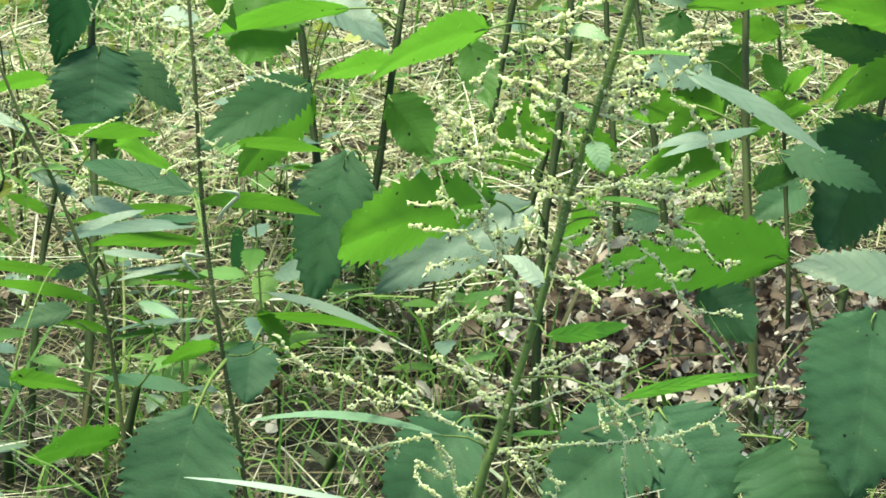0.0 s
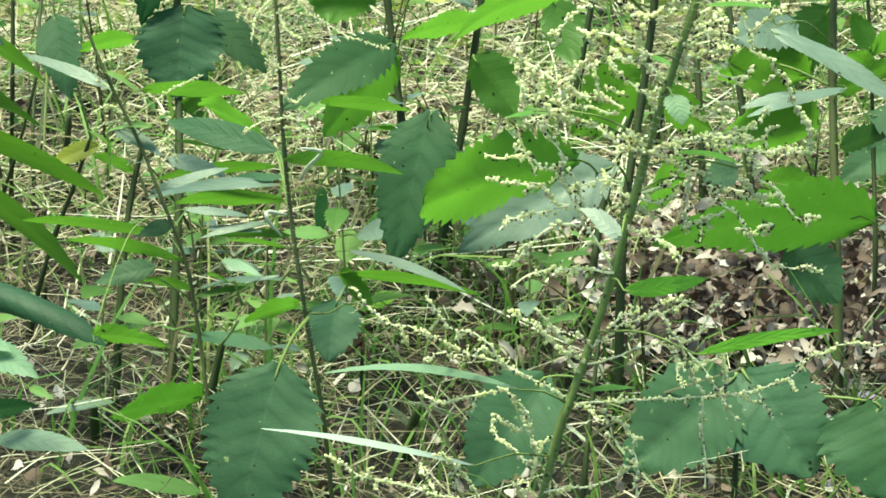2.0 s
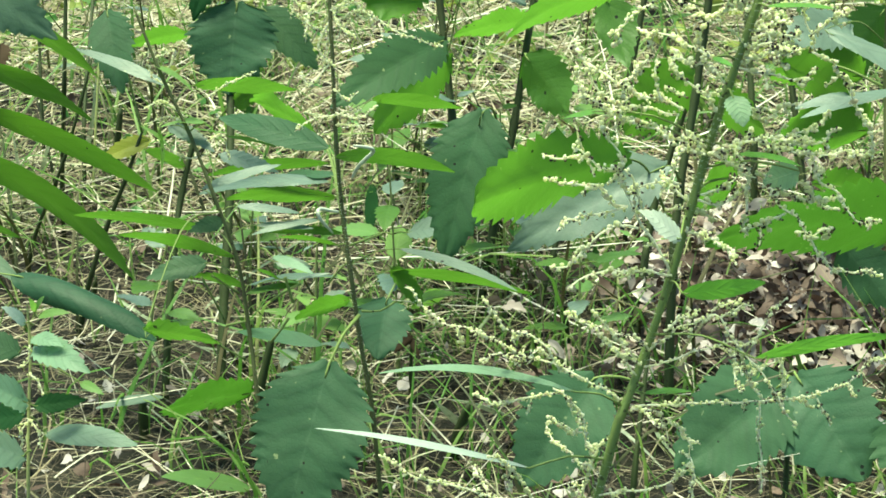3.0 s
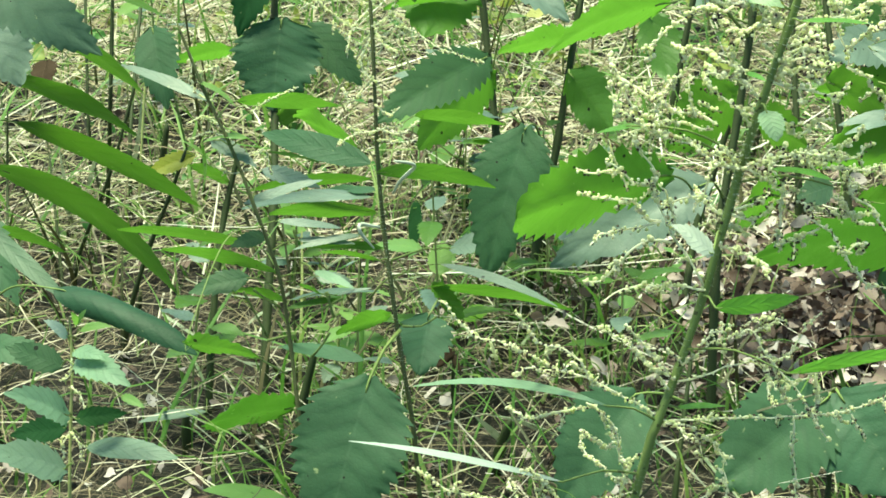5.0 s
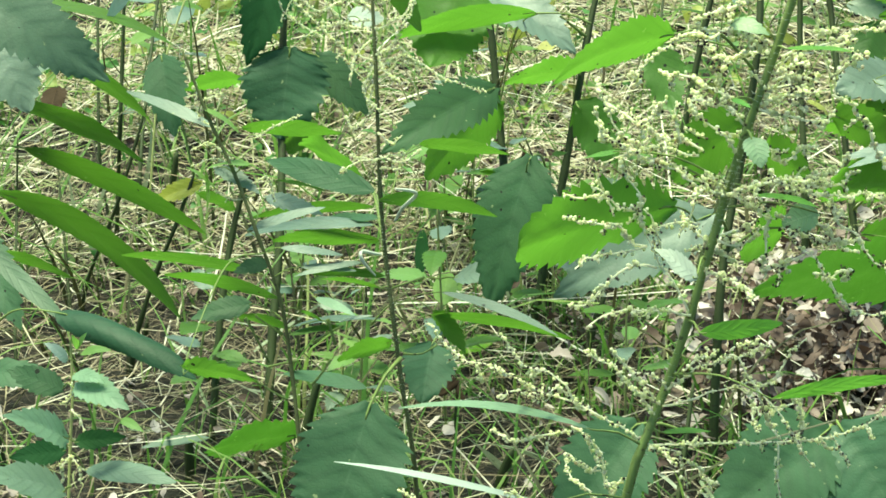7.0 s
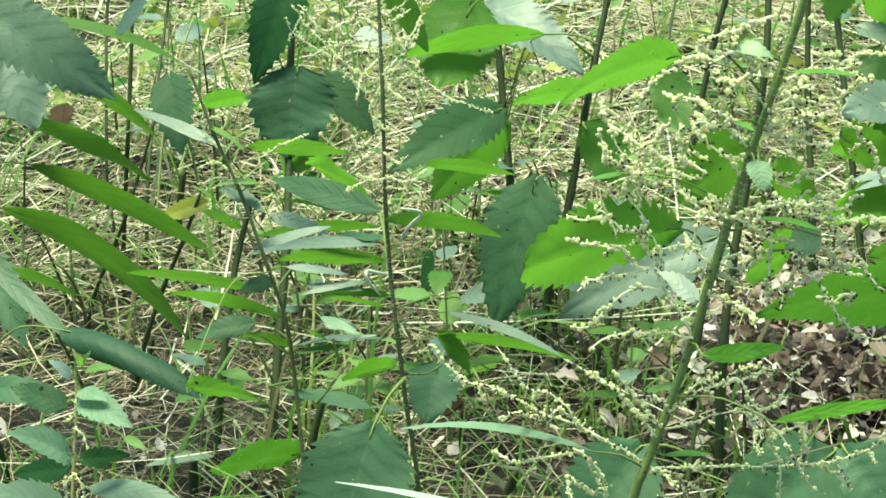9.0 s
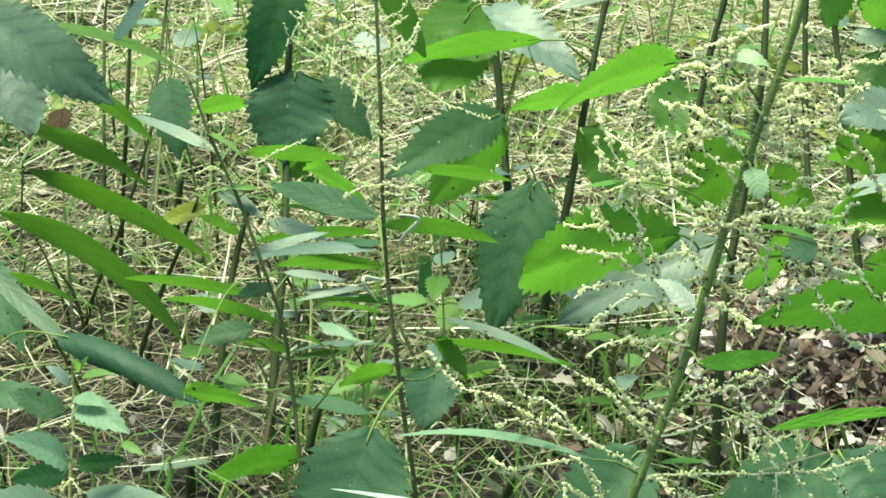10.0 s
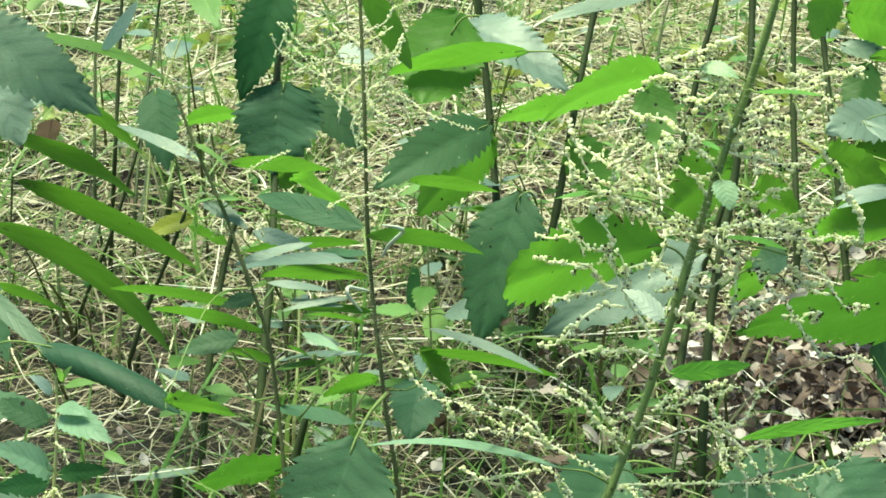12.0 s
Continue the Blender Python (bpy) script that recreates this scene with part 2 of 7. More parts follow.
# ---------- builders ----------
def finish(name, verts, faces, mats, parent=None, label="", smooth=True, index=None, uvs=None):
    """One mesh object out of lists; mats is a material or a list of them."""
    me = bpy.data.meshes.new(name)
    me.from_pydata([tuple(map(float, p)) for p in verts], [], faces)
    for m in mats if isinstance(mats, list) else [mats]:
        me.materials.append(m)
    if index is not None:
        me.polygons.foreach_set("material_index", index)
    if smooth:
        me.polygons.foreach_set("use_smooth", [True] * len(me.polygons))
    if uvs is not None:
        layer = me.uv_layers.new(name="map")
        loops = np.zeros(len(me.loops), dtype=np.int32)
        me.loops.foreach_get("vertex_index", loops)
        layer.data.foreach_set("uv", np.asarray(uvs, dtype=np.float32)[loops].ravel())
    me.update()
    ob = new(name, me)
    if parent is not None:
        ob.parent = parent
    if label:
        ob["label"] = label
    return ob


def smooth_path(points, step):
    """Points of a curve that passes softly through the given ones, about a step apart."""
    p = [np.array(q, dtype=float) for q in points]
    p = [2 * p[0] - p[1]] + p + [2 * p[-1] - p[-2]]
    out = []
    for i in range(1, len(p) - 2):
        a, b, c, d = p[i - 1:i + 3]
        count = max(2, int(np.linalg.norm(c - b) / step))
        for k in range(count):
            t = k / count
            out.append(0.5 * (2 * b + (c - a) * t + (2 * a - 5 * b + 4 * c - d) * t * t + (3 * b - a - 3 * c + d) * t ** 3))
    out.append(p[-2])
    return np.array(out)


def tube(path, radii, sides=8, ribs=0.0):
    """Verts and faces of a closed tube along the path."""
    path = np.asarray(path)
    tang = np.gradient(path, axis=0)
    tang /= np.linalg.norm(tang, axis=1)[:, None] + 1e-12
    ref = np.array([0.31, 0.9, 0.28])
    verts, faces = [], []
    for i, (c, t) in enumerate(zip(path, tang)):
        x = np.cross(t, ref)
        x /= np.linalg.norm(x) + 1e-12
        y = np.cross(t, x)
        for k in range(sides):
            a = 2 * math.pi * k / sides
            r = radii[i] * (1 + ribs * (1 if k % 2 else -1))
            verts.append(c + x * math.cos(a) * r + y * math.sin(a) * r)
    for i in range(len(path) - 1):
        for k in range(sides):
            a, b = i * sides + k, i * sides + (k + 1) % sides
            faces.append((a, b, b + sides, a + sides))
    faces.append(tuple(range(sides))[::-1])
    faces.append(tuple(range((len(path) - 1) * sides, len(path) * sides)))
    return verts, faces


rng = np.random.default_rng(7)


def plant(name, label, points, radius, material):
    """A plant: an empty at its foot, and the stem with swollen nodes, given from the top down."""
    path = smooth_path(points[::-1], 0.006)
    root = new(name)
    root.location = points[-1]
    kindred = "nettles in the clearing" if name == "nettle" else "dry stalks"
    tagged(root, label, "nettle plant" if name == "nettle" else "dry stalk", kindred)
    length = np.concatenate([[0], np.cumsum(np.linalg.norm(np.diff(path, axis=0), axis=1))])
    s = length / length[-1]
    wob = np.array([noise.noise((x * 14, radius * 900, 0.0)) for x in length])
    radii = radius * (1.18 - 0.42 * s) * (1 + 0.06 * wob)
    for q in points[1:-1]:
        k = int(np.argmin(np.linalg.norm(path - np.array(q), axis=1)))
        for j in range(max(0, k - 1), min(len(radii), k + 2)):
            radii[j] *= 1.22 if j == k else 1.10
    radii[-1] *= 0.5
    verts, faces = tube(path - np.array(points[-1]), radii, 10 if radius > 0.0015 else 6, 0.06)
    finish("stem", verts, faces, material, root)
    root["r"] = radius
    return root


BLADES = [0]


def leaf(owner, base, tip, width, normal, arch, mat, joint, form=None, roll=0.0, jag=1.0):
    """A nettle leaf: blade with forward teeth, quilted between the side veins, keeled and arched, and its stalk to the stem.
    form: how steeply it widens from the base and narrows to the tip. roll: how far the sides are rolled under, in radians. jag: how deep the teeth are."""
    BLADES[0] += 1
    r = random.Random(BLADES[0] * 13)
    base, tip, nrm, joint = (np.array(q) for q in (base, tip, normal, joint))
    ax = tip - base
    length = np.linalg.norm(ax)
    ax /= length
    nrm = nrm - ax * nrm.dot(ax)
    nrm /= np.linalg.norm(nrm)
    side = np.cross(nrm, ax)
    slim = width / length < 0.3
    teeth = int(min(15, max(8, length / 0.0068)))
    fold, wave, ph = r.uniform(0.02, 0.16), r.uniform(0.01, 0.035), r.uniform(0, 6)
    twist = r.uniform(-0.3, 0.3) * min(1.0, 0.04 / width)
    droop = r.uniform(0.0, 0.10)
    if roll:
        fold, wave = 0.35, 0.03
    if slim:
        fold, twist = fold * 0.4, twist * 0.3
    rise, fall = form or ((0.6, 0.8) if slim else ((0.48, 0.92) if width / length < 0.58 else (0.46, 0.76)))
    peak = (rise / (rise + fall)) ** rise * (fall / (rise + fall)) ** fall
    cols = (-1, -0.86, -0.66, -0.42, -0.18, 0, 0.18, 0.42, 0.66, 0.86, 1)
    depth = (0.06 if slim else 0.20 * min(1.0, 0.04 / width) ** 0.45) * r.uniform(0.85, 1.15) * jag
    bite = {side_sign: [r.uniform(0.6, 1.25) * (1 if r.random() > 0.04 else -0.7) for k in range(teeth + 1)] for side_sign in (-1, 0, 1)}
    verts, uvs, faces = [], [], []
    rows = 3 * teeth + 1
    for k in range(rows):
        step, which = k % 3, k // 3
        u = (which + (0.0, 0.5, 0.86)[step]) / teeth
        prof = (max(u, 0.004) ** rise * max(0.0, 1 - u) ** fall) / peak * 0.5 * width
        for v in cols:
            rim = max(0.0, (abs(v) - 0.7) / 0.3)
            cut = bite[(v > 0) - (v < 0)][which]
            tooth = ((-0.55, 0.25, 0.8)[step] if k < rows - 1 else 0.0) * depth * rim * cut
            uu = u + (0.0, 0.06, 0.13)[step] / teeth * rim * abs(cut) * (1 - 0.3 * u)
            if k == 0:
                uu = -0.035 * (1 - (2 * abs(v) - 1) ** 2) * (0 if slim else 1)
            half = (prof + (0.045 * width * (1 - abs(2 * abs(v) - 1)) if k == 0 and not slim else 0)) * v + math.copysign(1, v) * tooth * (0.45 * width * (1 - 0.4 * u)) * min(1.0, prof / (0.2 * width))
            quilt = abs(math.sin(math.pi * 7 * (u - 0.22 * abs(v)))) * (1 - abs(v) ** 3) * min(1, abs(v) * 4)
            z = fold * abs(half) - 0.3 * fold * width * 0.25
            z += (0.004 if slim else 0.003 + 0.012 * min(1.0, width / 0.06) ** 1.5) * width * (1.4 * quilt - 0.7)
            z += wave * width * math.sin(u * 11 + ph + 2 * v) * abs(v)
            z += arch * length * (4 * u * (1 - u)) - droop * length * max(0.0, u - 0.6) ** 2 + twist * (u - 0.3) * half * 0.6
            if roll:
                turn = half / (0.5 * width) * roll
                z += 0.5 * width / roll * (math.cos(turn) - 1)
                half = 0.5 * width / roll * math.sin(turn)
            verts.append(base + ax * (min(uu, 1.02) * length) + side * half + nrm * z)
            uvs.append((u, v * 0.5 + 0.5))
    c = len(cols)
    for k in range(rows - 1):
        for j in range(c - 1):
            a = k * c + j
            faces.append((a, a + 1, a + 1 + c, a + c))
    root = np.array(owner.location)
    ob = finish("leaf", np.array(verts) - root, faces, MAT[mat], owner, uvs=uvs)
    # stalk, sagging a little from the stem to the blade, then on as the midrib's thick foot
    gap = np.linalg.norm(base - joint)
    bend = (base + joint) / 2 + np.array([0, 0, 0.10 * gap]) if gap > 0.004 else (base + joint) / 2
    rad = max(0.0004, min(0.0011, width * 0.028))
    path = smooth_path([joint, bend, base + nrm * 0.0, base + ax * 0.09 * length + nrm * (arch * length * 0.3 - rad * 0.9)], 0.006)
    tv, tf = tube(path - root, np.linspace(rad * 1.15, rad * 0.55, len(path)), 6)
    finish("leaf_stalk", tv, tf, MAT["stem"], ob)
    return ob


def ball(sides=7, rings=4):
    verts = [(0, 0, 1)]
    for i in range(1, rings):
        a = math.pi * i / rings
        verts += [(math.sin(a) * math.cos(2 * math.pi * k / sides), math.sin(a) * math.sin(2 * math.pi * k / sides), math.cos(a)) for k in range(sides)]
    verts.append((0, 0, -1))
    faces = [(0, 1 + k, 1 + (k + 1) % sides) for k in range(sides)]
    for i in range(rings - 2):
        for k in range(sides):
            a, b = 1 + i * sides + k, 1 + i * sides + (k + 1) % sides
            faces.append((a, a + sides, b + sides, b))
    last = len(verts) - 1
    faces += [(last, last - sides + (k + 1) % sides, last - sides + k) for k in range(sides)]
    return np.array(verts), faces


BALL_V, BALL_F = ball()


def fruit_string(owner, points, size, fill=0.9, dryness=0.2):
    """A hanging string of seed: a thin crooked stalk with short side twigs, beset with little round fruits, some withered.
    fill: how closely they sit. dryness: the share that has withered."""
    main = smooth_path(points, 0.0022)
    wob = np.cumsum(rng.normal(0, 0.00024, main.shape), axis=0)
    main = main + wob - np.linspace(0, 1, len(main))[:, None] * wob[-1]
    total = np.linalg.norm(np.diff(main, axis=0), axis=1).sum()
    twigs = [(main, 1.0)]
    for i in range(int(total / 0.013)):
        k = int(rng.uniform(0.12, 0.92) * (len(main) - 1))
        way = (main[min(k + 2, len(main) - 1)] - main[k]) / 0.0044 + rng.normal(0, 0.9, 3) + np.array([0, 0, -0.3])
        way *= rng.uniform(0.002, 0.006) / np.linalg.norm(way)
        bend = main[k] + way * 0.5 + rng.normal(0, 0.0008, 3)
        twigs.append((smooth_path([main[k], bend, main[k] + way + np.array([0, 0, -0.001])], 0.0022), 0.75))
    root = np.array(owner.location)
    verts, faces, index = [], [], []
    for path, scale in twigs:
        tv, tf = tube(path - root, np.linspace(size * 0.50 * scale, size * 0.30 * scale, len(path)), 5)
        start = len(verts)
        verts.extend(tv)
        faces.extend(tuple(start + a for a in f) for f in tf)
        index.extend([0] * len(tf))
        length = np.linalg.norm(np.diff(path, axis=0), axis=1).sum()
        count, clump = int(length / (size * 0.52)), rng.uniform(0, 9)
        for i in range(count):
            s = i / count
            dens = 0.5 + 0.5 * math.sin(clump + s * length * 520) * math.sin(clump * 2.3 + s * length * 171)
            dry = math.sin(clump * 5.1 + s * length * 190) > 0.72
            if rng.random() > fill * (0.42 + 0.72 * dens) or s < 0.04:
                continue
            k = min(len(path) - 2, int(s * (len(path) - 1)))
            for rep in range(1 + int(rng.random() < 0.6 * dens)):
                off = rng.normal(0, 1, 3)
                off *= size * rng.uniform(0.5, 1.5) / np.linalg.norm(off)
                withered = rng.random() < (min(0.95, dryness * 2.4) if dry else dryness * 0.7)
                rad = size * (rng.uniform(0.28, 0.62) if withered else rng.uniform(0.42, 0.92))
                if withered:
                    off *= 1.3
                c = path[k] + (path[k + 1] - path[k]) * rng.random() + off - root
                start = len(verts)
                verts.extend(c + BALL_V * rad * rng.uniform(0.62, 1.3, 3))
                faces.extend(tuple(start + a for a in f) for f in BALL_F)
                index.extend([1 if withered else 0] * len(BALL_F))
    return finish("fruit_string", verts, faces, [MAT["fruit"], MAT["withered"]], owner, index=index)


def ground_height(x, y):
    return 0.010 * noise.noise((x * 3.1, y * 3.1, 0.3)) + 0.005 * noise.noise((x * 11, y * 11, 2.0))


def strands(name, label, category, count, area, length, width, lift, material, flat=True, seed=1, patchy=True):
    """Blades scattered over area (x0, x1, y0, y1): bent ribbons with a raised middle fold, lying or standing."""
    g = np.random.default_rng(seed)
    verts, faces = [], []
    for i in range(count):
        x, y = g.uniform(area[0], area[1]), g.uniform(area[2], area[3])
        spread = 0.9 if g.random() < 0.18 else 0.10
        x, y = x + g.normal(0, spread), y + g.normal(0, spread)
        clear = noise.noise((x * 7.0, y * 7.0, 0.7 if flat else 3.1)) + 0.4 * noise.noise((x * 21.0, y * 21.0, 1.3))
        if patchy and clear < -0.08 and g.random() < min(0.9, 0.5 - 2.0 * clear):
            continue
        if patchy and flat and g.random() < 0.66 * min(1.0, max(0.0, (1.75 - y) / 0.25)):
            continue
        if ((x - 0.31) / 0.17) ** 2 + ((y - 1.47) / 0.16) ** 2 < 1 and g.random() < 0.86:
            continue
        a, ln, wd = g.uniform(0, 2 * math.pi), g.uniform(*length), g.uniform(*width)
        if flat:
            wd *= min(1.0, max(0.5, 0.5 + (y - 1.35) * 0.9))
        z0 = ground_height(x, y) + (g.uniform(*lift) if flat else 0.0)
        pitch = g.normal(0.10, 0.24) if flat else g.uniform(0.9, 1.5)
        turn, curl = g.normal(0, 0.65 if flat else 1.1), g.normal(-0.15, 0.28) if flat else -g.uniform(0.3, 1.8)
        p, start = np.array([x, y, z0]), len(verts)
        parts = 5
        for k in range(parts):
            s = k / (parts - 1)
            yaw, pit = a + turn * s * (0.6 if flat else 0.25), pitch + curl * s
            d = np.array([math.cos(yaw) * math.cos(pit), math.sin(yaw) * math.cos(pit), math.sin(pit)])
            side = np.array([-math.sin(yaw), math.cos(yaw), 0.25])
            taper = (1 - s ** 2 * 0.85) * wd * 0.5
            floor = ground_height(p[0], p[1]) + 0.002
            q = np.array([p[0], p[1], max(p[2], floor)])
            verts += [q - side * taper, q + np.array([0, 0, wd * 0.30]), q + side * taper]
            p = p + d * ln / (parts - 1)
        for k in range(parts - 1):
            b = start + 3 * k
            faces += [(b, b + 1, b + 4, b + 3), (b + 1, b + 2, b + 5, b + 4)]
    ob = finish(name, verts, faces, MAT[material])
    return tagged(ob, label, category, kind="stuff")


def dead_leaves(name, label, count, place, size, material, seed, lift=0.02, tilt=0.35):
    """Fallen leaves: curled ovals with a keel, on the ground."""
    g = np.random.default_rng(seed)
    verts, faces = [], []
    for i in range(count):
        x, y = place(g)
        ln = g.uniform(*size)
        wd = ln * g.uniform(0.42, 0.7)
        rot = Euler((g.normal(0, tilt), g.normal(0, tilt), g.uniform(0, 6.3))).to_matrix()
        curl, keel, bend = g.normal(0, 0.5), g.uniform(-0.3, 0.6), g.normal(0, 0.25)
        at = np.array([x, y, ground_height(x, y) + g.uniform(0.003, lift)])
        start = len(verts)
        for k in range(7):
            u = k / 6
            half = wd * 0.5 * (math.sin(math.pi * min(1, max(0.0, u * 0.94 + 0.03))) ** 0.8) * (1 + 0.16 * g.normal())
            for v in (-1, -0.5, 0, 0.5, 1):
                lx, ly = (u - 0.5) * ln, half * v + bend * wd * (u - 0.5) ** 2
                lz = keel * abs(half * v) + curl * ln * (u - 0.5) ** 2 + 0.03 * ln * g.normal() * abs(v)
                q = rot @ Vector((lx, ly, lz))
                p = at + np.array(q)
                p[2] = max(p[2], ground_height(p[0], p[1]) + 0.001)
                verts.append(p)
        for k in range(6):
            for j in range(4):
                a = start + k * 5 + j
                faces.append((a, a + 1, a + 6, a + 5))
    ob = finish(name, verts, faces, MAT[material])
    return tagged(ob, label, "leaf litter", kind="stuff")


# ---------- ground ----------
def ground():
    n = 190
    t = np.linspace(-1, 1, n)
    gx = np.sign(t) * (0.9 * np.abs(t) + 160 * np.abs(t) ** 7)
    gy = 1.8 + np.sign(t) * (1.1 * np.abs(t) + 160 * np.abs(t) ** 7)
    verts = [(x, y, ground_height(x, y)) for y in gy for x in gx]
    faces = [(j * n + i, j * n + i + 1, (j + 1) * n + i + 1, (j + 1) * n + i) for j in range(n - 1) for i in range(n - 1)]
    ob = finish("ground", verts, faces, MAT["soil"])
    return tagged(ob, "dark woodland soil under dry straw and litter", "ground", kind="structure")


ground()
strands("straw", "pale dry grass straw matted over the ground", "dry straw", 26000, (-0.72, 0.80, 1.08, 3.2), (0.02, 0.11), (0.0010, 0.0027), (0.0, 0.04), "straw", True, 3)
strands("straw", "bleached broken straw lying among the stems", "dry straw", 3200, (-0.6, 0.7, 1.2, 3.0), (0.05, 0.17), (0.0008, 0.0019), (0.01, 0.06), "straw", True, 4)
strands("straw", "dry grass straw spread through the clearing", "dry straw", 15000, (-3.5, 3.5, -2.5, 6.0), (0.06, 0.22), (0.0016, 0.0036), (0.0, 0.03), "straw", True, 27)
strands("straw", "thinner dry straw round the nettle patch", "dry straw", 13000, (-1.7, 1.7, 0.2, 4.6), (0.04, 0.16), (0.0012, 0.0030), (0.0, 0.03), "straw", True, 71, False)
strands("grass", "sparse green grass round the nettle patch", "grass", 2600, (-1.7, 1.7, 0.4, 4.4), (0.04, 0.13), (0.0014, 0.0032), (0, 0), "grass", False, 73)
strands("grass", "low green grass spread through the clearing", "grass", 8000, (-3.5, 3.5, -2.5, 6.0), (0.05, 0.16), (0.002, 0.004), (0, 0), "grass", False, 28)
strands("grass", "thin green grass blades growing through straw", "grass", 4200, (-0.9, 0.9, 1.2, 3.6), (0.03, 0.12), (0.0010, 0.0026), (0, 0), "grass", False, 5)
strands("grass", "taller green grass blades at the back", "grass", 1100, (-0.9, 0.8, 1.7, 3.2), (0.08, 0.24), (0.0020, 0.0040), (0, 0), "grass", False, 15)
strands("straw", "long pale fallen grass stalks", "dry straw", 130, (-0.7, 0.7, 1.5, 3.2), (0.18, 0.42), (0.0018, 0.0032), (0.02, 0.08), "straw", True, 17)
strands("straw", "long bleached straight straws lying crosswise on the mat", "dry straw", 430, (-0.75, 0.75, 1.35, 3.2), (0.10, 0.28), (0.0016, 0.0030), (0.015, 0.06), "bleached", True, 18, False)
strands("grass", "thin dark dry shoots standing in straw", "dry shoots", 640, (-0.75, 0.75, 1.5, 3.2), (0.08, 0.30), (0.0014, 0.0030), (0, 0), "shoot", False, 19)
strands("grass", "short green grass tufts between fallen straw", "grass", 1700, (-0.15, 0.5, 1.15, 1.9), (0.03, 0.09), (0.0014, 0.0030), (0, 0), "grass", False, 51)
strands("grass", "broad folded grass straps lying near the ground", "grass", 46, (-0.25, 0.30, 1.12, 1.5), (0.05, 0.13), (0.0035, 0.0065), (0.005, 0.03), "strap", True, 57, False)
strands("straw", "fine straw crumbs and rootlets on the soil", "dry straw", 12500, (-0.52, 0.52, 1.08, 1.85), (0.008, 0.045), (0.0008, 0.0018), (0.0, 0.015), "crumb", True, 37, False)
strands("straw", "dark broken twigs lying on the soil", "twigs", 1700, (-0.52, 0.6, 1.08, 2.2), (0.03, 0.12), (0.0012, 0.0026), (0.0, 0.03), "twig", True, 39, False)
strands("grass", "upright green grass blades among nettle stems", "grass", 120, (-0.45, 0.30, 1.28, 1.85), (0.09, 0.22), (0.0022, 0.0042), (0, 0), "grass", False, 31)
strands("grass", "thin upright dry shoots among nettle stems", "dry shoots", 400, (-0.45, 0.45, 1.28, 1.9), (0.06, 0.2), (0.0020, 0.0042), (0, 0), "shoot", False, 33)
dead_leaves("leaf_litter", "brown and tan fallen leaves on the ground", 2300, lambda g: (0.31 + g.normal(0, 0.10), 1.48 + g.normal(0, 0.09)), (0.005, 0.021), "litter", 6, 0.05, 0.7)
dead_leaves("leaf_litter", "reddish brown dead leaves between straw", 110, lambda g: (-0.01 + g.normal(0, 0.05), 1.92 + g.normal(0, 0.06)), (0.012, 0.034), "litter", 12, 0.04, 0.6)
dead_leaves("leaf_litter", "scattered brown fallen leaves among straw", 1500, lambda g: (g.uniform(-0.6, 0.6), 1.12 + 1.2 * g.random() ** 1.6), (0.005, 0.017), "litter", 8, 0.03, 0.5)
dead_leaves("ground_herbs", "small green leaves of low herbs over straw", 1000, lambda g: (g.uniform(-0.75, 0.7), 1.55 + 1.7 * g.random()), (0.007, 0.021), "herb", 9, 0.06, 0.5)
dead_leaves("ground_herbs", "yellowing tufts of small herb leaves over straw", 420, lambda g: (g.choice((-0.42, -0.2, 0.05, 0.3, 0.5)) + g.normal(0, 0.06), g.choice((2.1, 2.4, 2.8)) + g.normal(0, 0.1)), (0.012, 0.034), "herb_pale", 61, 0.09, 0.6)

# ---------- low seedlings ----------
def seedling(seed, height, pairs, size):
    """A small herb: thin stem with crossed pairs of toothed leaves."""
    g = random.Random(seed)
    lean = (g.uniform(-0.03, 0.03), g.uniform(-0.03, 0.03))
    pts = [(lean[0], lean[1], height), (lean[0] * 0.5, lean[1] * 0.3, height * 0.55), (0, 0, -0.005)]
    root = plant("seedling", "low green seedling with small paired toothed leaves", pts, 0.0009, MAT["stem_y"])
    for k in range(pairs):
        f = 1 - 0.8 * k / pairs
        at = Vector((lean[0] * f, lean[1] * f, height * f))
        turn = k * 1.57 + g.uniform(-0.4, 0.4)
        for side in (0, math.pi):
            ln = size * (0.45 + 0.55 * min(1, k / 1.5)) * g.uniform(0.8, 1.2)
            d = Vector((math.cos(turn + side), math.sin(turn + side), g.uniform(-0.15, 0.3))).normalized()
            b = at + d * ln * 0.3
            nrm = (g.uniform(-0.25, 0.25), g.uniform(-0.35, 0.15), 1)
            leaf(root, tuple(b), tuple(b + d * ln), ln * g.uniform(0.45, 0.6), nrm, 0.06, g.choice(("y", "g", "p", "g")), tuple(at))
    tagged(root, category="seedling", group="low seedlings")
    return root


kinds = [seedling(41 + i, h, p, z) for i, (h, p, z) in enumerate(((0.10, 4, 0.028), (0.14, 5, 0.032), (0.07, 3, 0.026), (0.17, 5, 0.038), (0.12, 4, 0.024)))]
g = random.Random(23)
spots = [(g.uniform(-0.22, 0.14), 1.32 + 0.5 * g.random()) for i in range(16)] + [(g.uniform(-0.6, 0.7), g.uniform(1.9, 2.9)) for i in range(46)]
for i, (x, y) in enumerate(spots):
    m = pose(x, y, ground_height(x, y), 0, 0, g.uniform(0, 360))
    if i < len(kinds):
        kinds[i].matrix_basis = m
    else:
        copy_thing(kinds[i % len(kinds)], m)

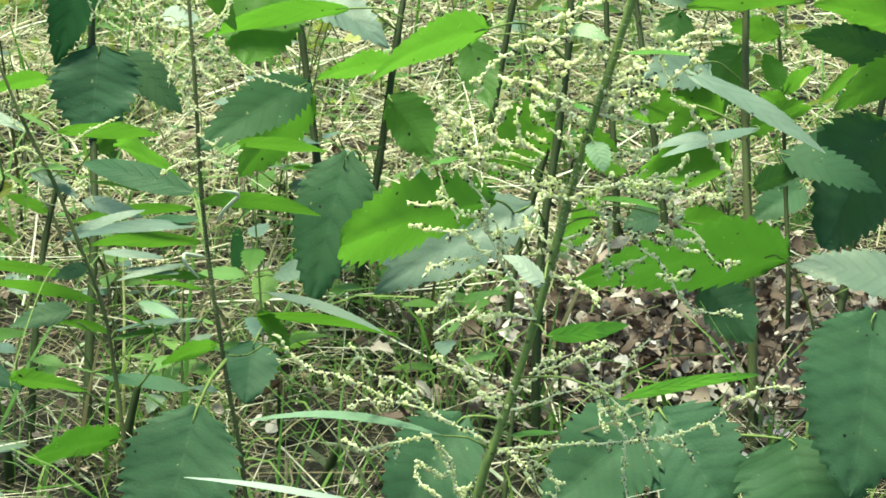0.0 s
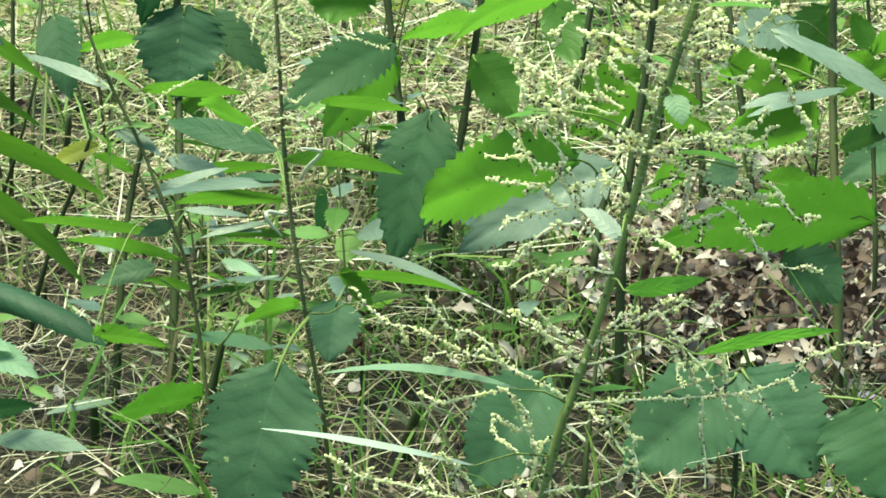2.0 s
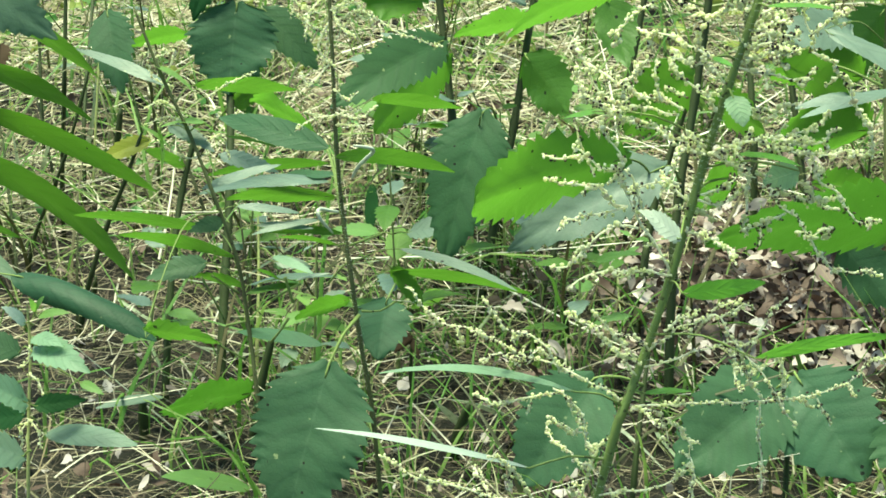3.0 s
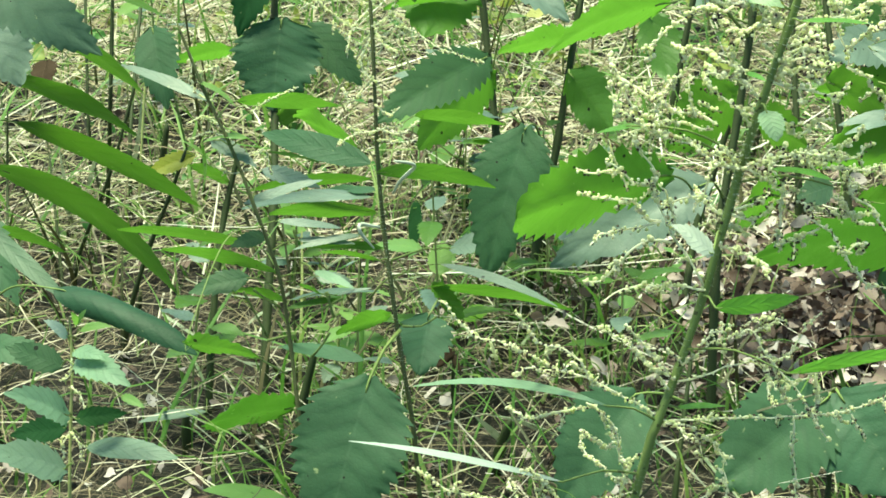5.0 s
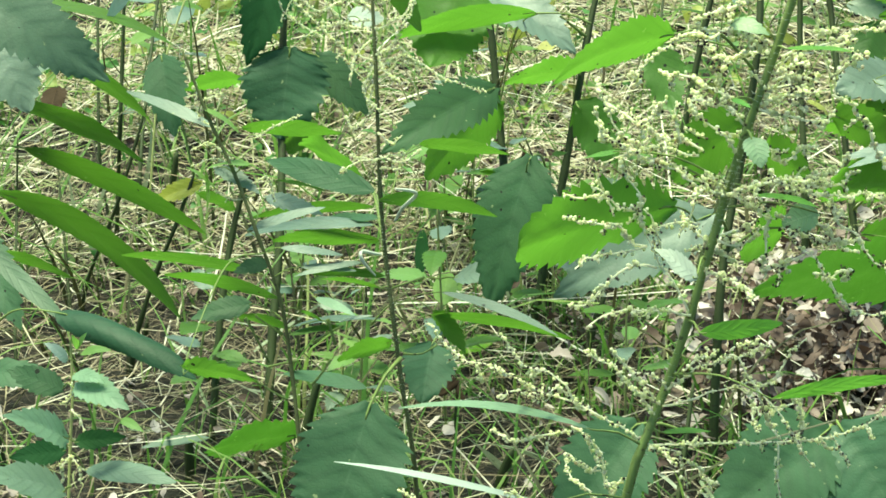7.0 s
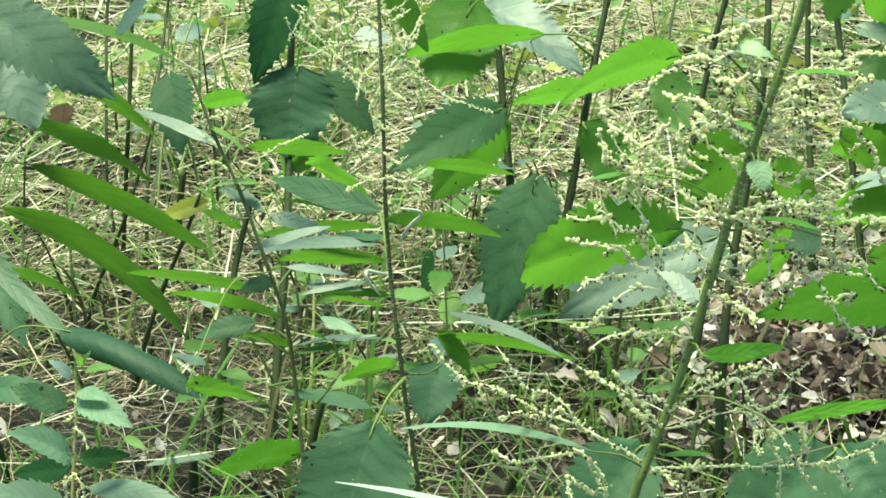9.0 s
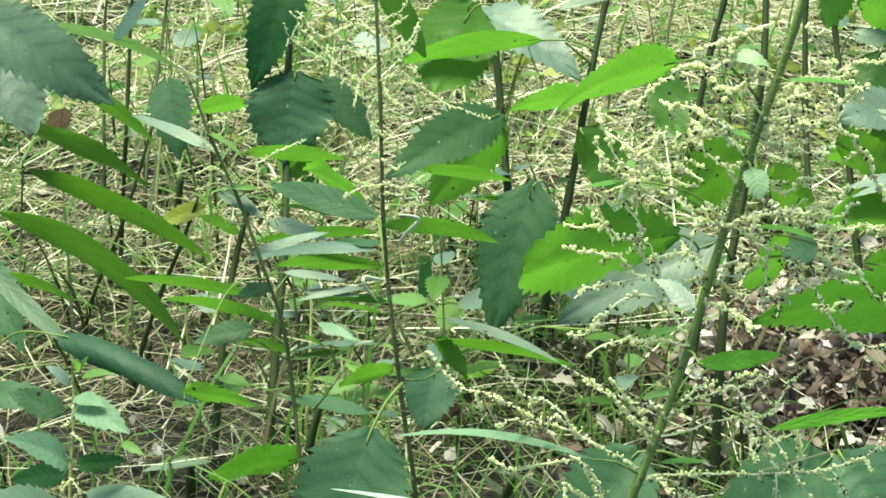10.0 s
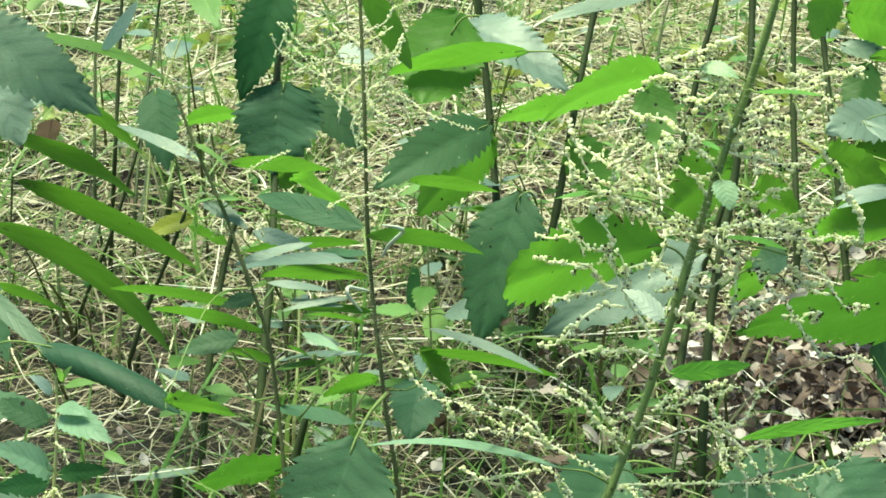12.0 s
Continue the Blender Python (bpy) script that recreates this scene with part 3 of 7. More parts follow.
# ---------- broken stumps ----------
g = random.Random(77)
for i in range(22):
    x, y = g.uniform(-0.34, 0.36), g.uniform(1.25, 1.85)
    h, z = g.uniform(0.025, 0.085), ground_height(x, y)
    lean = (g.uniform(-0.25, 0.25) * h, g.uniform(-0.2, 0.2) * h)
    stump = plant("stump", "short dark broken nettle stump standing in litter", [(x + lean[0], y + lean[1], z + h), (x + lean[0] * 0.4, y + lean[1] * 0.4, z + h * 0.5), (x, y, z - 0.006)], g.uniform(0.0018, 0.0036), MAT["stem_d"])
    tagged(stump, category="stump", group="broken stumps")

# ---------- nettles and stalks ----------
N = plant("nettle", "tall seeding nettle with greenish stem and pale hanging fruit strings", [(0.1034, 0.6541, 0.5450), (0.0981, 0.6513, 0.5239), (0.0926, 0.6493, 0.5050), (0.0847, 0.6454, 0.4807), (0.0798, 0.6479, 0.4595), (0.0753, 0.6423, 0.4450), (0.0679, 0.6372, 0.4181), (0.0605, 0.6334, 0.3944), (0.0526, 0.6262, 0.3753), (0.0484, 0.6252, 0.3589), (0.0229, 0.6193, 0.2393), (0.0076, 0.6157, 0.1196), (0.0025, 0.6145, -0.0100)], 0.00150, MAT["stem"])
L = plant("nettle", "slender nettle with thin brown-green stem and paired leaves", [(-0.0682, 1.1905, 0.4286), (-0.0662, 1.1801, 0.4013), (-0.0627, 1.1569, 0.3406), (-0.0608, 1.1430, 0.2763), (-0.0576, 1.1371, 0.2327), (-0.0538, 1.1265, 0.2049), (-0.0489, 1.1215, 0.1636), (-0.0416, 1.1127, 0.1122), (-0.0338, 1.1031, -0.0100)], 0.00136, MAT["stem_b"])
L2 = plant("nettle", "leaning nettle with thin stem and small fruit strings", [(-0.1766, 1.1775, 0.3502), (-0.1612, 1.1637, 0.3132), (-0.1459, 1.1523, 0.2824), (-0.1322, 1.1397, 0.2486), (-0.1194, 1.1339, 0.2082), (-0.1141, 1.1276, 0.1673), (-0.1099, 1.1146, 0.1328), (-0.1034, 1.0946, 0.0664), (-0.0995, 1.0823, -0.0100)], 0.00122, MAT["stem_b"])
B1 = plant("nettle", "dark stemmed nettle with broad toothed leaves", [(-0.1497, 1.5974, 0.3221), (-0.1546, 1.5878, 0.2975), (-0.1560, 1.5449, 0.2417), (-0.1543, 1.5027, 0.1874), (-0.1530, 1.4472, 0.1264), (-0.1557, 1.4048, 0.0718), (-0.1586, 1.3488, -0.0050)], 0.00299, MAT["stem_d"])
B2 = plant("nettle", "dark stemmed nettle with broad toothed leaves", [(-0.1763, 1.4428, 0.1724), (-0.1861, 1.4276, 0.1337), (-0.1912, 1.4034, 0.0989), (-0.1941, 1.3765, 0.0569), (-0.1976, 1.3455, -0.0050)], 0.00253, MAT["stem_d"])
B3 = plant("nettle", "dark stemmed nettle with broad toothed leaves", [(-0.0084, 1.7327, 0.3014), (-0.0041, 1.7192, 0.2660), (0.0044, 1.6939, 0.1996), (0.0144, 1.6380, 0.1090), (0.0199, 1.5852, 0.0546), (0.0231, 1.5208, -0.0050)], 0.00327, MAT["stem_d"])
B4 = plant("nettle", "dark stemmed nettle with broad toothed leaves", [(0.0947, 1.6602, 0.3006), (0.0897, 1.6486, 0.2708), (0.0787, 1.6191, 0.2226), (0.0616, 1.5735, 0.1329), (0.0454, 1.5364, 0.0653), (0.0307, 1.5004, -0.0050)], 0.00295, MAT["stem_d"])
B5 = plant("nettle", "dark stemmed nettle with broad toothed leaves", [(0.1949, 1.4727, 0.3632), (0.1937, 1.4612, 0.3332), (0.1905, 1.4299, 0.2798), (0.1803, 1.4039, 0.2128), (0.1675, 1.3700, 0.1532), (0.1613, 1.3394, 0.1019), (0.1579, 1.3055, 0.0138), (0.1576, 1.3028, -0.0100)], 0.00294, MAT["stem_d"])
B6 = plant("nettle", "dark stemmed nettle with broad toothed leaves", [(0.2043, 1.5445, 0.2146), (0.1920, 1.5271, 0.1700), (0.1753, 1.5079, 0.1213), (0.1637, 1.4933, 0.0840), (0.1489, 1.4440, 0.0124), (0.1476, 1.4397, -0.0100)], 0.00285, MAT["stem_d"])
B7 = plant("nettle", "dark stemmed nettle with broad toothed leaves", [(0.3251, 1.4848, 0.3277), (0.3251, 1.4707, 0.2934), (0.3229, 1.4394, 0.2171), (0.3209, 1.3988, 0.1446), (0.3220, 1.3675, 0.0689), (0.3193, 1.3300, -0.0050)], 0.00319, MAT["stem_b"])
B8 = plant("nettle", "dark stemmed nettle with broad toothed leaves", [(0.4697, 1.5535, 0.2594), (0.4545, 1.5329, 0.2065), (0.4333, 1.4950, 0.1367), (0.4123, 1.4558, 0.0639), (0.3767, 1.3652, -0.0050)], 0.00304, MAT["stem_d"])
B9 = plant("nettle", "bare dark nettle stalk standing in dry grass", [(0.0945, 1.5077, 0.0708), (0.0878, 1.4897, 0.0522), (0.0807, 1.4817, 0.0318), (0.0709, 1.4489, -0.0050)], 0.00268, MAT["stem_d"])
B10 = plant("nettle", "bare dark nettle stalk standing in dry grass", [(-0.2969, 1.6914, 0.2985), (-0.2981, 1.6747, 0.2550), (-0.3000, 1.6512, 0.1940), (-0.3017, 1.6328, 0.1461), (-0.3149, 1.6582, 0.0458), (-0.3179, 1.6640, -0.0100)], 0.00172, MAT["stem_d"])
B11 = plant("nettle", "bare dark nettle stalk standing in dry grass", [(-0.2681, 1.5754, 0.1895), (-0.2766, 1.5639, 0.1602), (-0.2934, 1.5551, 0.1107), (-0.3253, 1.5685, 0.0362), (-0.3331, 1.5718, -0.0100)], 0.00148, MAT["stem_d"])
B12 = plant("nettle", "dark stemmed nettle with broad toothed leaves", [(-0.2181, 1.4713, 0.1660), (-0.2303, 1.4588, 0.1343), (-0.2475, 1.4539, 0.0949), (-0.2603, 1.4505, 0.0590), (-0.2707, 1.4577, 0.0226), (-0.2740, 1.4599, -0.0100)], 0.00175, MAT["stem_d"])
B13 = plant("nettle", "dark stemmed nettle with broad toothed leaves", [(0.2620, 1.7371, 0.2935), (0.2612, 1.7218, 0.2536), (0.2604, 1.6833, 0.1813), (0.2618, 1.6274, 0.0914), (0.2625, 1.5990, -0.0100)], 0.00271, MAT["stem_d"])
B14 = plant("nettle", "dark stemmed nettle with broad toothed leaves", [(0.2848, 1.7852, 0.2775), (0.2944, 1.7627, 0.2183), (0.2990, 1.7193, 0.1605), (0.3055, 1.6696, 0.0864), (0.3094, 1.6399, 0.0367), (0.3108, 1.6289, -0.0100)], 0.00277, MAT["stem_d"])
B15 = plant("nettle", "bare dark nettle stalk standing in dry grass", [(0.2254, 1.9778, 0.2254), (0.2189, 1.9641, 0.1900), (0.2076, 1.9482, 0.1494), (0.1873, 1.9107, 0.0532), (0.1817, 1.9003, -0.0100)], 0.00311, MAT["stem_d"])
M = plant("nettle", "pale young nettle with toothed mint-green leaves", [(-0.2212, 1.0244, 0.2341), (-0.2198, 1.0145, 0.2105), (-0.2208, 1.0029, 0.1828), (-0.2216, 0.9879, 0.1466), (-0.2227, 0.9650, 0.0733), (-0.2231, 0.9573, -0.0100)], 0.00099, MAT["stem_y"])
OL = plant("nettle", "dark stemmed nettle with broad toothed leaves", [(-0.3672, 1.3749, 0.3723), (-0.3583, 1.3398, 0.2801), (-0.3551, 1.2805, 0.1813), (-0.3378, 1.2020, 0.0593), (-0.3336, 1.1830, -0.0100)], 0.00215, MAT["stem_d"])
OL2 = plant("nettle", "dark stemmed nettle with broad toothed leaves", [(-0.3043, 1.1856, 0.2932), (-0.2986, 1.1218, 0.2103), (-0.2889, 1.0699, 0.1302), (-0.2830, 1.0383, 0.0651), (-0.2811, 1.0277, -0.0100)], 0.00163, MAT["stem_d"])
OR = plant("nettle", "dark stemmed nettle with broad toothed leaves", [(0.4179, 1.2841, 0.3062), (0.4056, 1.2245, 0.2120), (0.3833, 1.1580, 0.1251), (0.3688, 1.1160, 0.0730), (0.3587, 1.0866, -0.0100)], 0.00202, MAT["stem_d"])
OB = plant("nettle", "dark stemmed nettle with broad toothed leaves", [(0.1322, 1.2112, 0.1213), (0.1257, 1.1857, 0.0863), (0.1192, 1.1590, 0.0488), (0.1150, 1.1418, -0.0100)], 0.00175, MAT["stem_d"])
OB2 = plant("nettle", "dark stemmed nettle with broad toothed leaves", [(0.2181, 1.1875, 0.1128), (0.2173, 1.1780, 0.0901), (0.2109, 1.1414, 0.0546), (0.2060, 1.1133, -0.0100)], 0.00173, MAT["stem_d"])
X1 = plant("nettle", "dark stemmed nettle with broad toothed leaves", [(0.3721, 1.5543, 0.2424), (0.3742, 1.5374, 0.2018), (0.3748, 1.5089, 0.1327), (0.3706, 1.4623, 0.0716), (0.3681, 1.4351, -0.0100)], 0.00180, MAT["stem_d"])
T1 = plant("stalk", "thin dry plant stalk rising from the straw", [(-0.2751, 1.8468, 0.1993), (-0.2902, 1.8068, 0.1521), (-0.2949, 1.7712, 0.1155), (-0.3023, 1.7151, -0.0100)], 0.00125, MAT["stem_y"])
T2 = plant("stalk", "thin dry plant stalk rising from the straw", [(-0.0920, 1.4831, 0.0758), (-0.0924, 1.4706, 0.0434), (-0.0917, 1.4068, 0.0168), (-0.0915, 1.3868, -0.0100)], 0.00107, MAT["stem_d"])
T3 = plant("stalk", "thin dry plant stalk rising from the straw", [(-0.0469, 1.4719, 0.0436), (-0.0455, 1.4172, 0.0125), (-0.0452, 1.4062, -0.0100)], 0.00104, MAT["stem_d"])
T4 = plant("stalk", "thin dry plant stalk rising from the straw", [(0.0116, 1.4919, 0.0356), (0.0131, 1.4400, -0.0050)], 0.00123, MAT["stem_d"])
T5 = plant("stalk", "thin dry plant stalk rising from the straw", [(-0.3813, 1.6098, 0.1479), (-0.3822, 1.5851, 0.0834), (-0.3651, 1.4810, 0.0343), (-0.3590, 1.4446, -0.0100)], 0.00113, MAT["stem_d"])
T6 = plant("stalk", "thin dry plant stalk rising from the straw", [(-0.3584, 1.9100, 0.2303), (-0.3631, 1.8928, 0.1859), (-0.3573, 1.8377, 0.1257), (-0.3528, 1.7946, 0.0629), (-0.3513, 1.7802, -0.0100)], 0.00152, MAT["stem_d"])
T7 = plant("stalk", "thin dry plant stalk rising from the straw", [(0.3043, 1.4821, 0.0448), (0.2971, 1.4452, -0.0050)], 0.00123, MAT["stem_d"])
T8 = plant("stalk", "thin dry plant stalk rising from the straw", [(0.2617, 1.5039, 0.0488), (0.2576, 1.4684, 0.0122), (0.2569, 1.4624, -0.0100)], 0.00142, MAT["stem_d"])
T9 = plant("stalk", "thin dry plant stalk rising from the straw", [(-0.0412, 1.6186, 0.0904), (-0.0330, 1.5836, 0.0544), (-0.0246, 1.5307, 0.0276), (-0.0202, 1.5036, -0.0100)], 0.00113, MAT["stem_d"])
T10 = plant("stalk", "thin dry plant stalk rising from the straw", [(-0.1365, 1.4880, 0.0919), (-0.1349, 1.4542, 0.0595), (-0.1346, 1.4056, 0.0166), (-0.1345, 1.3962, -0.0100)], 0.00123, MAT["stem_y"])
T11 = plant("stalk", "thin dry plant stalk rising from the straw", [(-0.3578, 1.6443, 0.0965), (-0.3459, 1.5931, 0.0458), (-0.3389, 1.5615, 0.0190), (-0.3364, 1.5504, -0.0100)], 0.00134, MAT["stem_d"])
T12 = plant("stalk", "thin dry plant stalk rising from the straw", [(0.2042, 2.2670, 0.1429), (0.1886, 2.2001, 0.1093), (0.1795, 2.1321, 0.0722), (0.1706, 2.0658, -0.0100)], 0.00150, MAT["stem_d"])
T13 = plant("stalk", "thin dry plant stalk rising from the straw", [(-0.3110, 1.9584, 0.2135), (-0.3158, 1.9427, 0.1730), (-0.3138, 1.8772, 0.1416), (-0.3103, 1.7661, 0.0708), (-0.3092, 1.7291, -0.0100)], 0.00156, MAT["stem_d"])
leaf(OL, (-0.3373, 1.3232, 0.3472), (-0.2444, 1.3041, 0.2907), 0.0459, (0.1825, -0.8005, 0.5709), 0.08, "pg", (-0.3627, 1.3573, 0.3262))
leaf(OL, (-0.3311, 1.4079, 0.2883), (-0.2288, 1.3709, 0.2403), 0.0309, (0.4986, 0.6791, 0.5388), 0.07, "o", (-0.3594, 1.3442, 0.2917))
leaf(OL, (-0.3466, 1.4028, 0.3039), (-0.3117, 1.3621, 0.2511), 0.0450, (0.0893, -0.7591, 0.6448), 0.05, "p", (-0.3605, 1.3486, 0.3032))
leaf(OL, (-0.3369, 1.4563, 0.3029), (-0.2226, 1.4482, 0.2737), 0.0184, (0.2371, -0.1307, 0.9627), 0.07, "g", (-0.3605, 1.3486, 0.3032))
leaf(OL, (-0.3305, 1.3924, 0.2476), (-0.2389, 1.3801, 0.2091), 0.0284, (0.3352, 0.7610, 0.5554), 0.06, "o", (-0.3575, 1.3250, 0.2554))
leaf(OL, (-0.3198, 1.3719, 0.2214), (-0.1918, 1.3445, 0.1686), 0.0272, (0.3611, 0.8157, 0.4520), 0.04, "o", (-0.3567, 1.3101, 0.2307))
leaf(OL, (-0.3367, 1.3514, 0.1973), (-0.2055, 1.3048, 0.1220), 0.0322, (0.4846, 0.8035, 0.3459), 0.10, "o", (-0.3559, 1.2953, 0.2060))
leaf(OL, (-0.3507, 1.3920, 0.1366), (-0.2976, 1.3866, 0.1185), 0.0155, (0.2650, 0.7999, 0.5384), 0.03, "o", (-0.3508, 1.2609, 0.1508))
leaf(OL2, (-0.2907, 1.1176, 0.2547), (-0.2291, 1.0564, 0.2302), 0.0108, (-0.2040, -0.5334, 0.8209), -0.06, "pg", (-0.3000, 1.1377, 0.2310))
leaf(OL2, (-0.2290, 1.0313, 0.2470), (-0.1490, 0.9880, 0.2290), 0.0250, (0.22, -0.45, 0.86), 0.09, "dg", (-0.2962, 1.1088, 0.1903), (0.5, 0.8), 1.45)
leaf(OL2, (-0.3035, 1.1650, 0.2394), (-0.2703, 1.1179, 0.1980), 0.0251, (-0.0457, -0.6776, 0.7340), 0.05, "m", (-0.3007, 1.1457, 0.2414))
leaf(L2, (-0.1448, 0.9224, 0.2661), (-0.1065, 0.9052, 0.2671), 0.0164, (0.3359, 0.7797, 0.5284), 0.04, "g", (-0.1290, 1.1382, 0.2385))
leaf(OL2, (-0.3139, 1.1884, 0.1377), (-0.2578, 1.1677, 0.1378), 0.0204, (-0.1949, -0.5267, 0.8274), 0.06, "m", (-0.2901, 1.0764, 0.1402))
leaf(B2, (-0.1880, 1.2786, 0.0455), (-0.2308, 1.2573, 0.0489), 0.0097, (0.1761, -0.2010, 0.9636), 0.04, "p", (-0.1967, 1.3533, 0.0105))
leaf(B1, (-0.1295, 1.2806, 0.0470), (-0.1856, 1.2396, 0.0558), 0.0525, (-0.3640, 0.6432, 0.6736), 0.04, "gd", (-0.1586, 1.3488, -0.0050))
leaf(L, (-0.0660, 1.0900, 0.1630), (-0.0890, 1.0400, 0.0930), 0.0652, (-0.10, -0.8, 0.58), 0.04, "md", (-0.0490, 1.1200, 0.1800), (0.5, 0.72), 0.0, 1.35)
leaf(L, (-0.0775, 1.2423, 0.1009), (-0.1365, 1.2814, 0.0934), 0.0129, (-0.2548, -0.2033, 0.9454), 0.03, "m", (-0.0407, 1.1115, 0.0969))
leaf(L, (-0.0658, 1.1635, 0.2464), (-0.1448, 1.1779, 0.2338), 0.0126, (-0.1921, -0.2142, 0.9577), 0.06, "p", (-0.0584, 1.1385, 0.2436))
leaf(L, (-0.0642, 1.1790, 0.2309), (-0.1322, 1.2142, 0.2158), 0.0231, (0.2083, 0.6959, 0.6873), 0.03, "g", (-0.0576, 1.1371, 0.2327))
leaf(L, (-0.0672, 1.1860, 0.2494), (-0.1430, 1.2007, 0.2371), 0.0106, (0.0864, 0.8631, 0.4975), 0.04, "g", (-0.0588, 1.1393, 0.2491))
leaf(L, (-0.0614, 1.1400, 0.2709), (0.0073, 1.1191, 0.2696), 0.0153, (0.2641, 0.8360, 0.4809), 0.07, "g", (-0.0604, 1.1423, 0.2709))
leaf(L, (-0.0429, 1.2888, 0.2537), (0.0153, 1.2635, 0.2562), 0.0178, (0.2785, 0.7034, 0.6539), 0.03, "g", (-0.0592, 1.1400, 0.2545))
leaf(L2, (-0.1449, 1.1880, 0.2985), (-0.0856, 1.1878, 0.2954), 0.0177, (0.0353, 0.7788, 0.6263), 0.03, "g", (-0.1536, 1.1580, 0.2978))
leaf(L, (-0.0696, 1.2356, 0.2407), (-0.1412, 1.2797, 0.2455), 0.0180, (-0.3455, -0.6367, 0.6894), 0.05, "m", (-0.0580, 1.1378, 0.2382))
leaf(L, (-0.0770, 1.2932, 0.2231), (-0.1245, 1.3409, 0.2355), 0.0514, (0.6257, 0.4588, 0.6308), 0.06, "b", (-0.0562, 1.1331, 0.2223))
leaf(B1, (-0.1493, 1.5292, 0.2465), (-0.1554, 1.4950, 0.1864), 0.0655, (-0.10, -0.75, 0.65), 0.02, "md", (-0.1558, 1.5396, 0.2349))
leaf(B1, (-0.1301, 1.5374, 0.2395), (-0.0888, 1.5120, 0.1999), 0.0282, (-0.20, -0.75, 0.62), 0.05, "md", (-0.1558, 1.5396, 0.2349))
leaf(B1, (-0.1549, 1.5722, 0.3126), (-0.1815, 1.5206, 0.2361), 0.0398, (0.1038, -0.8413, 0.5305), 0.08, "d", (-0.1534, 1.5902, 0.3037))
leaf(B1, (-0.1933, 1.5747, 0.2103), (-0.2407, 1.5889, 0.1949), 0.0224, (0.0418, 0.7935, 0.6071), 0.03, "b", (-0.1551, 1.5238, 0.2145))
leaf(L2, (-0.1592, 1.1779, 0.3016), (-0.2181, 1.2176, 0.3121), 0.0087, (-0.0757, -0.3592, 0.9302), 0.03, "p", (-0.1555, 1.1595, 0.3018))
leaf(B12, (-0.2409, 1.4928, 0.2517), (-0.2265, 1.4434, 0.2057), 0.0319, (-0.1562, -0.6971, 0.6998), 0.05, "m_shade", (-0.2181, 1.4713, 0.1660))
leaf(L2, (-0.1589, 1.1705, 0.2797), (-0.1313, 1.1487, 0.2714), 0.0110, (-0.0484, -0.4073, 0.9120), 0.06, "p", (-0.1459, 1.1523, 0.2824))
leaf(L2, (-0.1324, 1.1886, 0.2542), (-0.0972, 1.1852, 0.2444), 0.0115, (0.1681, -0.5662, 0.8070), 0.05, "p", (-0.1339, 1.1413, 0.2529))
leaf(B12, (-0.2130, 1.4703, 0.1598), (-0.2500, 1.4639, 0.1462), 0.0159, (-0.1572, -0.6595, 0.7351), 0.05, "yy", (-0.2196, 1.4697, 0.1620))
leaf(B3, (0.0055, 1.5766, 0.2010), (-0.0800, 1.4995, 0.1736), 0.0429, (0.2709, -0.5741, 0.7727), 0.06, "m_shade", (0.0107, 1.6590, 0.1429))
leaf(B3, (0.0099, 1.6303, 0.1729), (-0.0502, 1.5875, 0.1215), 0.0529, (-0.5642, 0.8251, -0.0277), 0.05, "b", (0.0094, 1.6660, 0.1543))
leaf(B3, (-0.0151, 1.4710, 0.3181), (-0.0396, 1.3989, 0.2715), 0.0580, (-0.2694, 0.5852, -0.7649), 0.05, "b", (0.0002, 1.7066, 0.2328))
leaf(B3, (0.0350, 1.4433, 0.2982), (-0.0674, 1.4057, 0.2913), 0.0234, (-0.3247, 0.7859, 0.5263), 0.06, "b", (0.0094, 1.6660, 0.1543))
leaf(L, (-0.0720, 1.2814, 0.3865), (-0.0411, 1.2824, 0.3311), 0.0175, (0.0447, 0.9981, 0.0430), 0.03, "g", (-0.0653, 1.1743, 0.3861))
leaf(B4, (-0.0127, 1.5662, 0.2867), (0.0661, 1.5018, 0.2527), 0.0450, (-0.0253, -0.4905, 0.8711), 0.08, "p", (0.0801, 1.6228, 0.2286))
leaf(B4, (0.1307, 1.5969, 0.3005), (0.0493, 1.5686, 0.2886), 0.0190, (-0.0332, -0.3074, 0.9510), 0.04, "p", (0.0922, 1.6544, 0.2857))
leaf(B4, (0.0718, 1.6032, 0.2094), (0.0135, 1.5785, 0.2052), 0.0372, (-0.3353, 0.6787, 0.6535), 0.03, "b", (0.0744, 1.6077, 0.2002))
leaf(B5, (0.1186, 1.3050, 0.3227), (0.0401, 1.2533, 0.3053), 0.0429, (-0.5473, 0.6554, 0.5205), 0.08, "b", (0.1880, 1.4234, 0.2631))
leaf(B5, (0.1181, 1.4182, 0.2824), (0.1302, 1.3818, 0.2426), 0.0286, (0.3226, 0.7458, -0.5828), 0.05, "g", (0.1892, 1.4266, 0.2715))
leaf(B5, (0.1220, 1.2900, 0.2110), (0.0200, 1.2150, 0.2120), 0.0572, (-0.4783, 0.8487, 0.2258), 0.04, "b", (0.1590, 1.3740, 0.1390), (0.5, 0.40), 0.0, 1.7)
leaf(B4, (0.0297, 1.3498, 0.2223), (0.0024, 1.2942, 0.1354), 0.0513, (-0.1392, -0.8141, 0.5638), 0.05, "m_shade", (0.0535, 1.5550, 0.0991))
leaf(B5, (0.1526, 1.3393, 0.1861), (0.0456, 1.3166, 0.1347), 0.0471, (-0.1617, -0.7335, 0.6602), 0.08, "p", (0.1691, 1.3742, 0.1607))
leaf(B8, (0.3204, 1.2880, 0.1650), (0.1671, 1.2388, 0.1734), 0.0840, (-0.2194, 0.7830, 0.5820), 0.06, "gd", (0.3856, 1.3878, 0.0122))
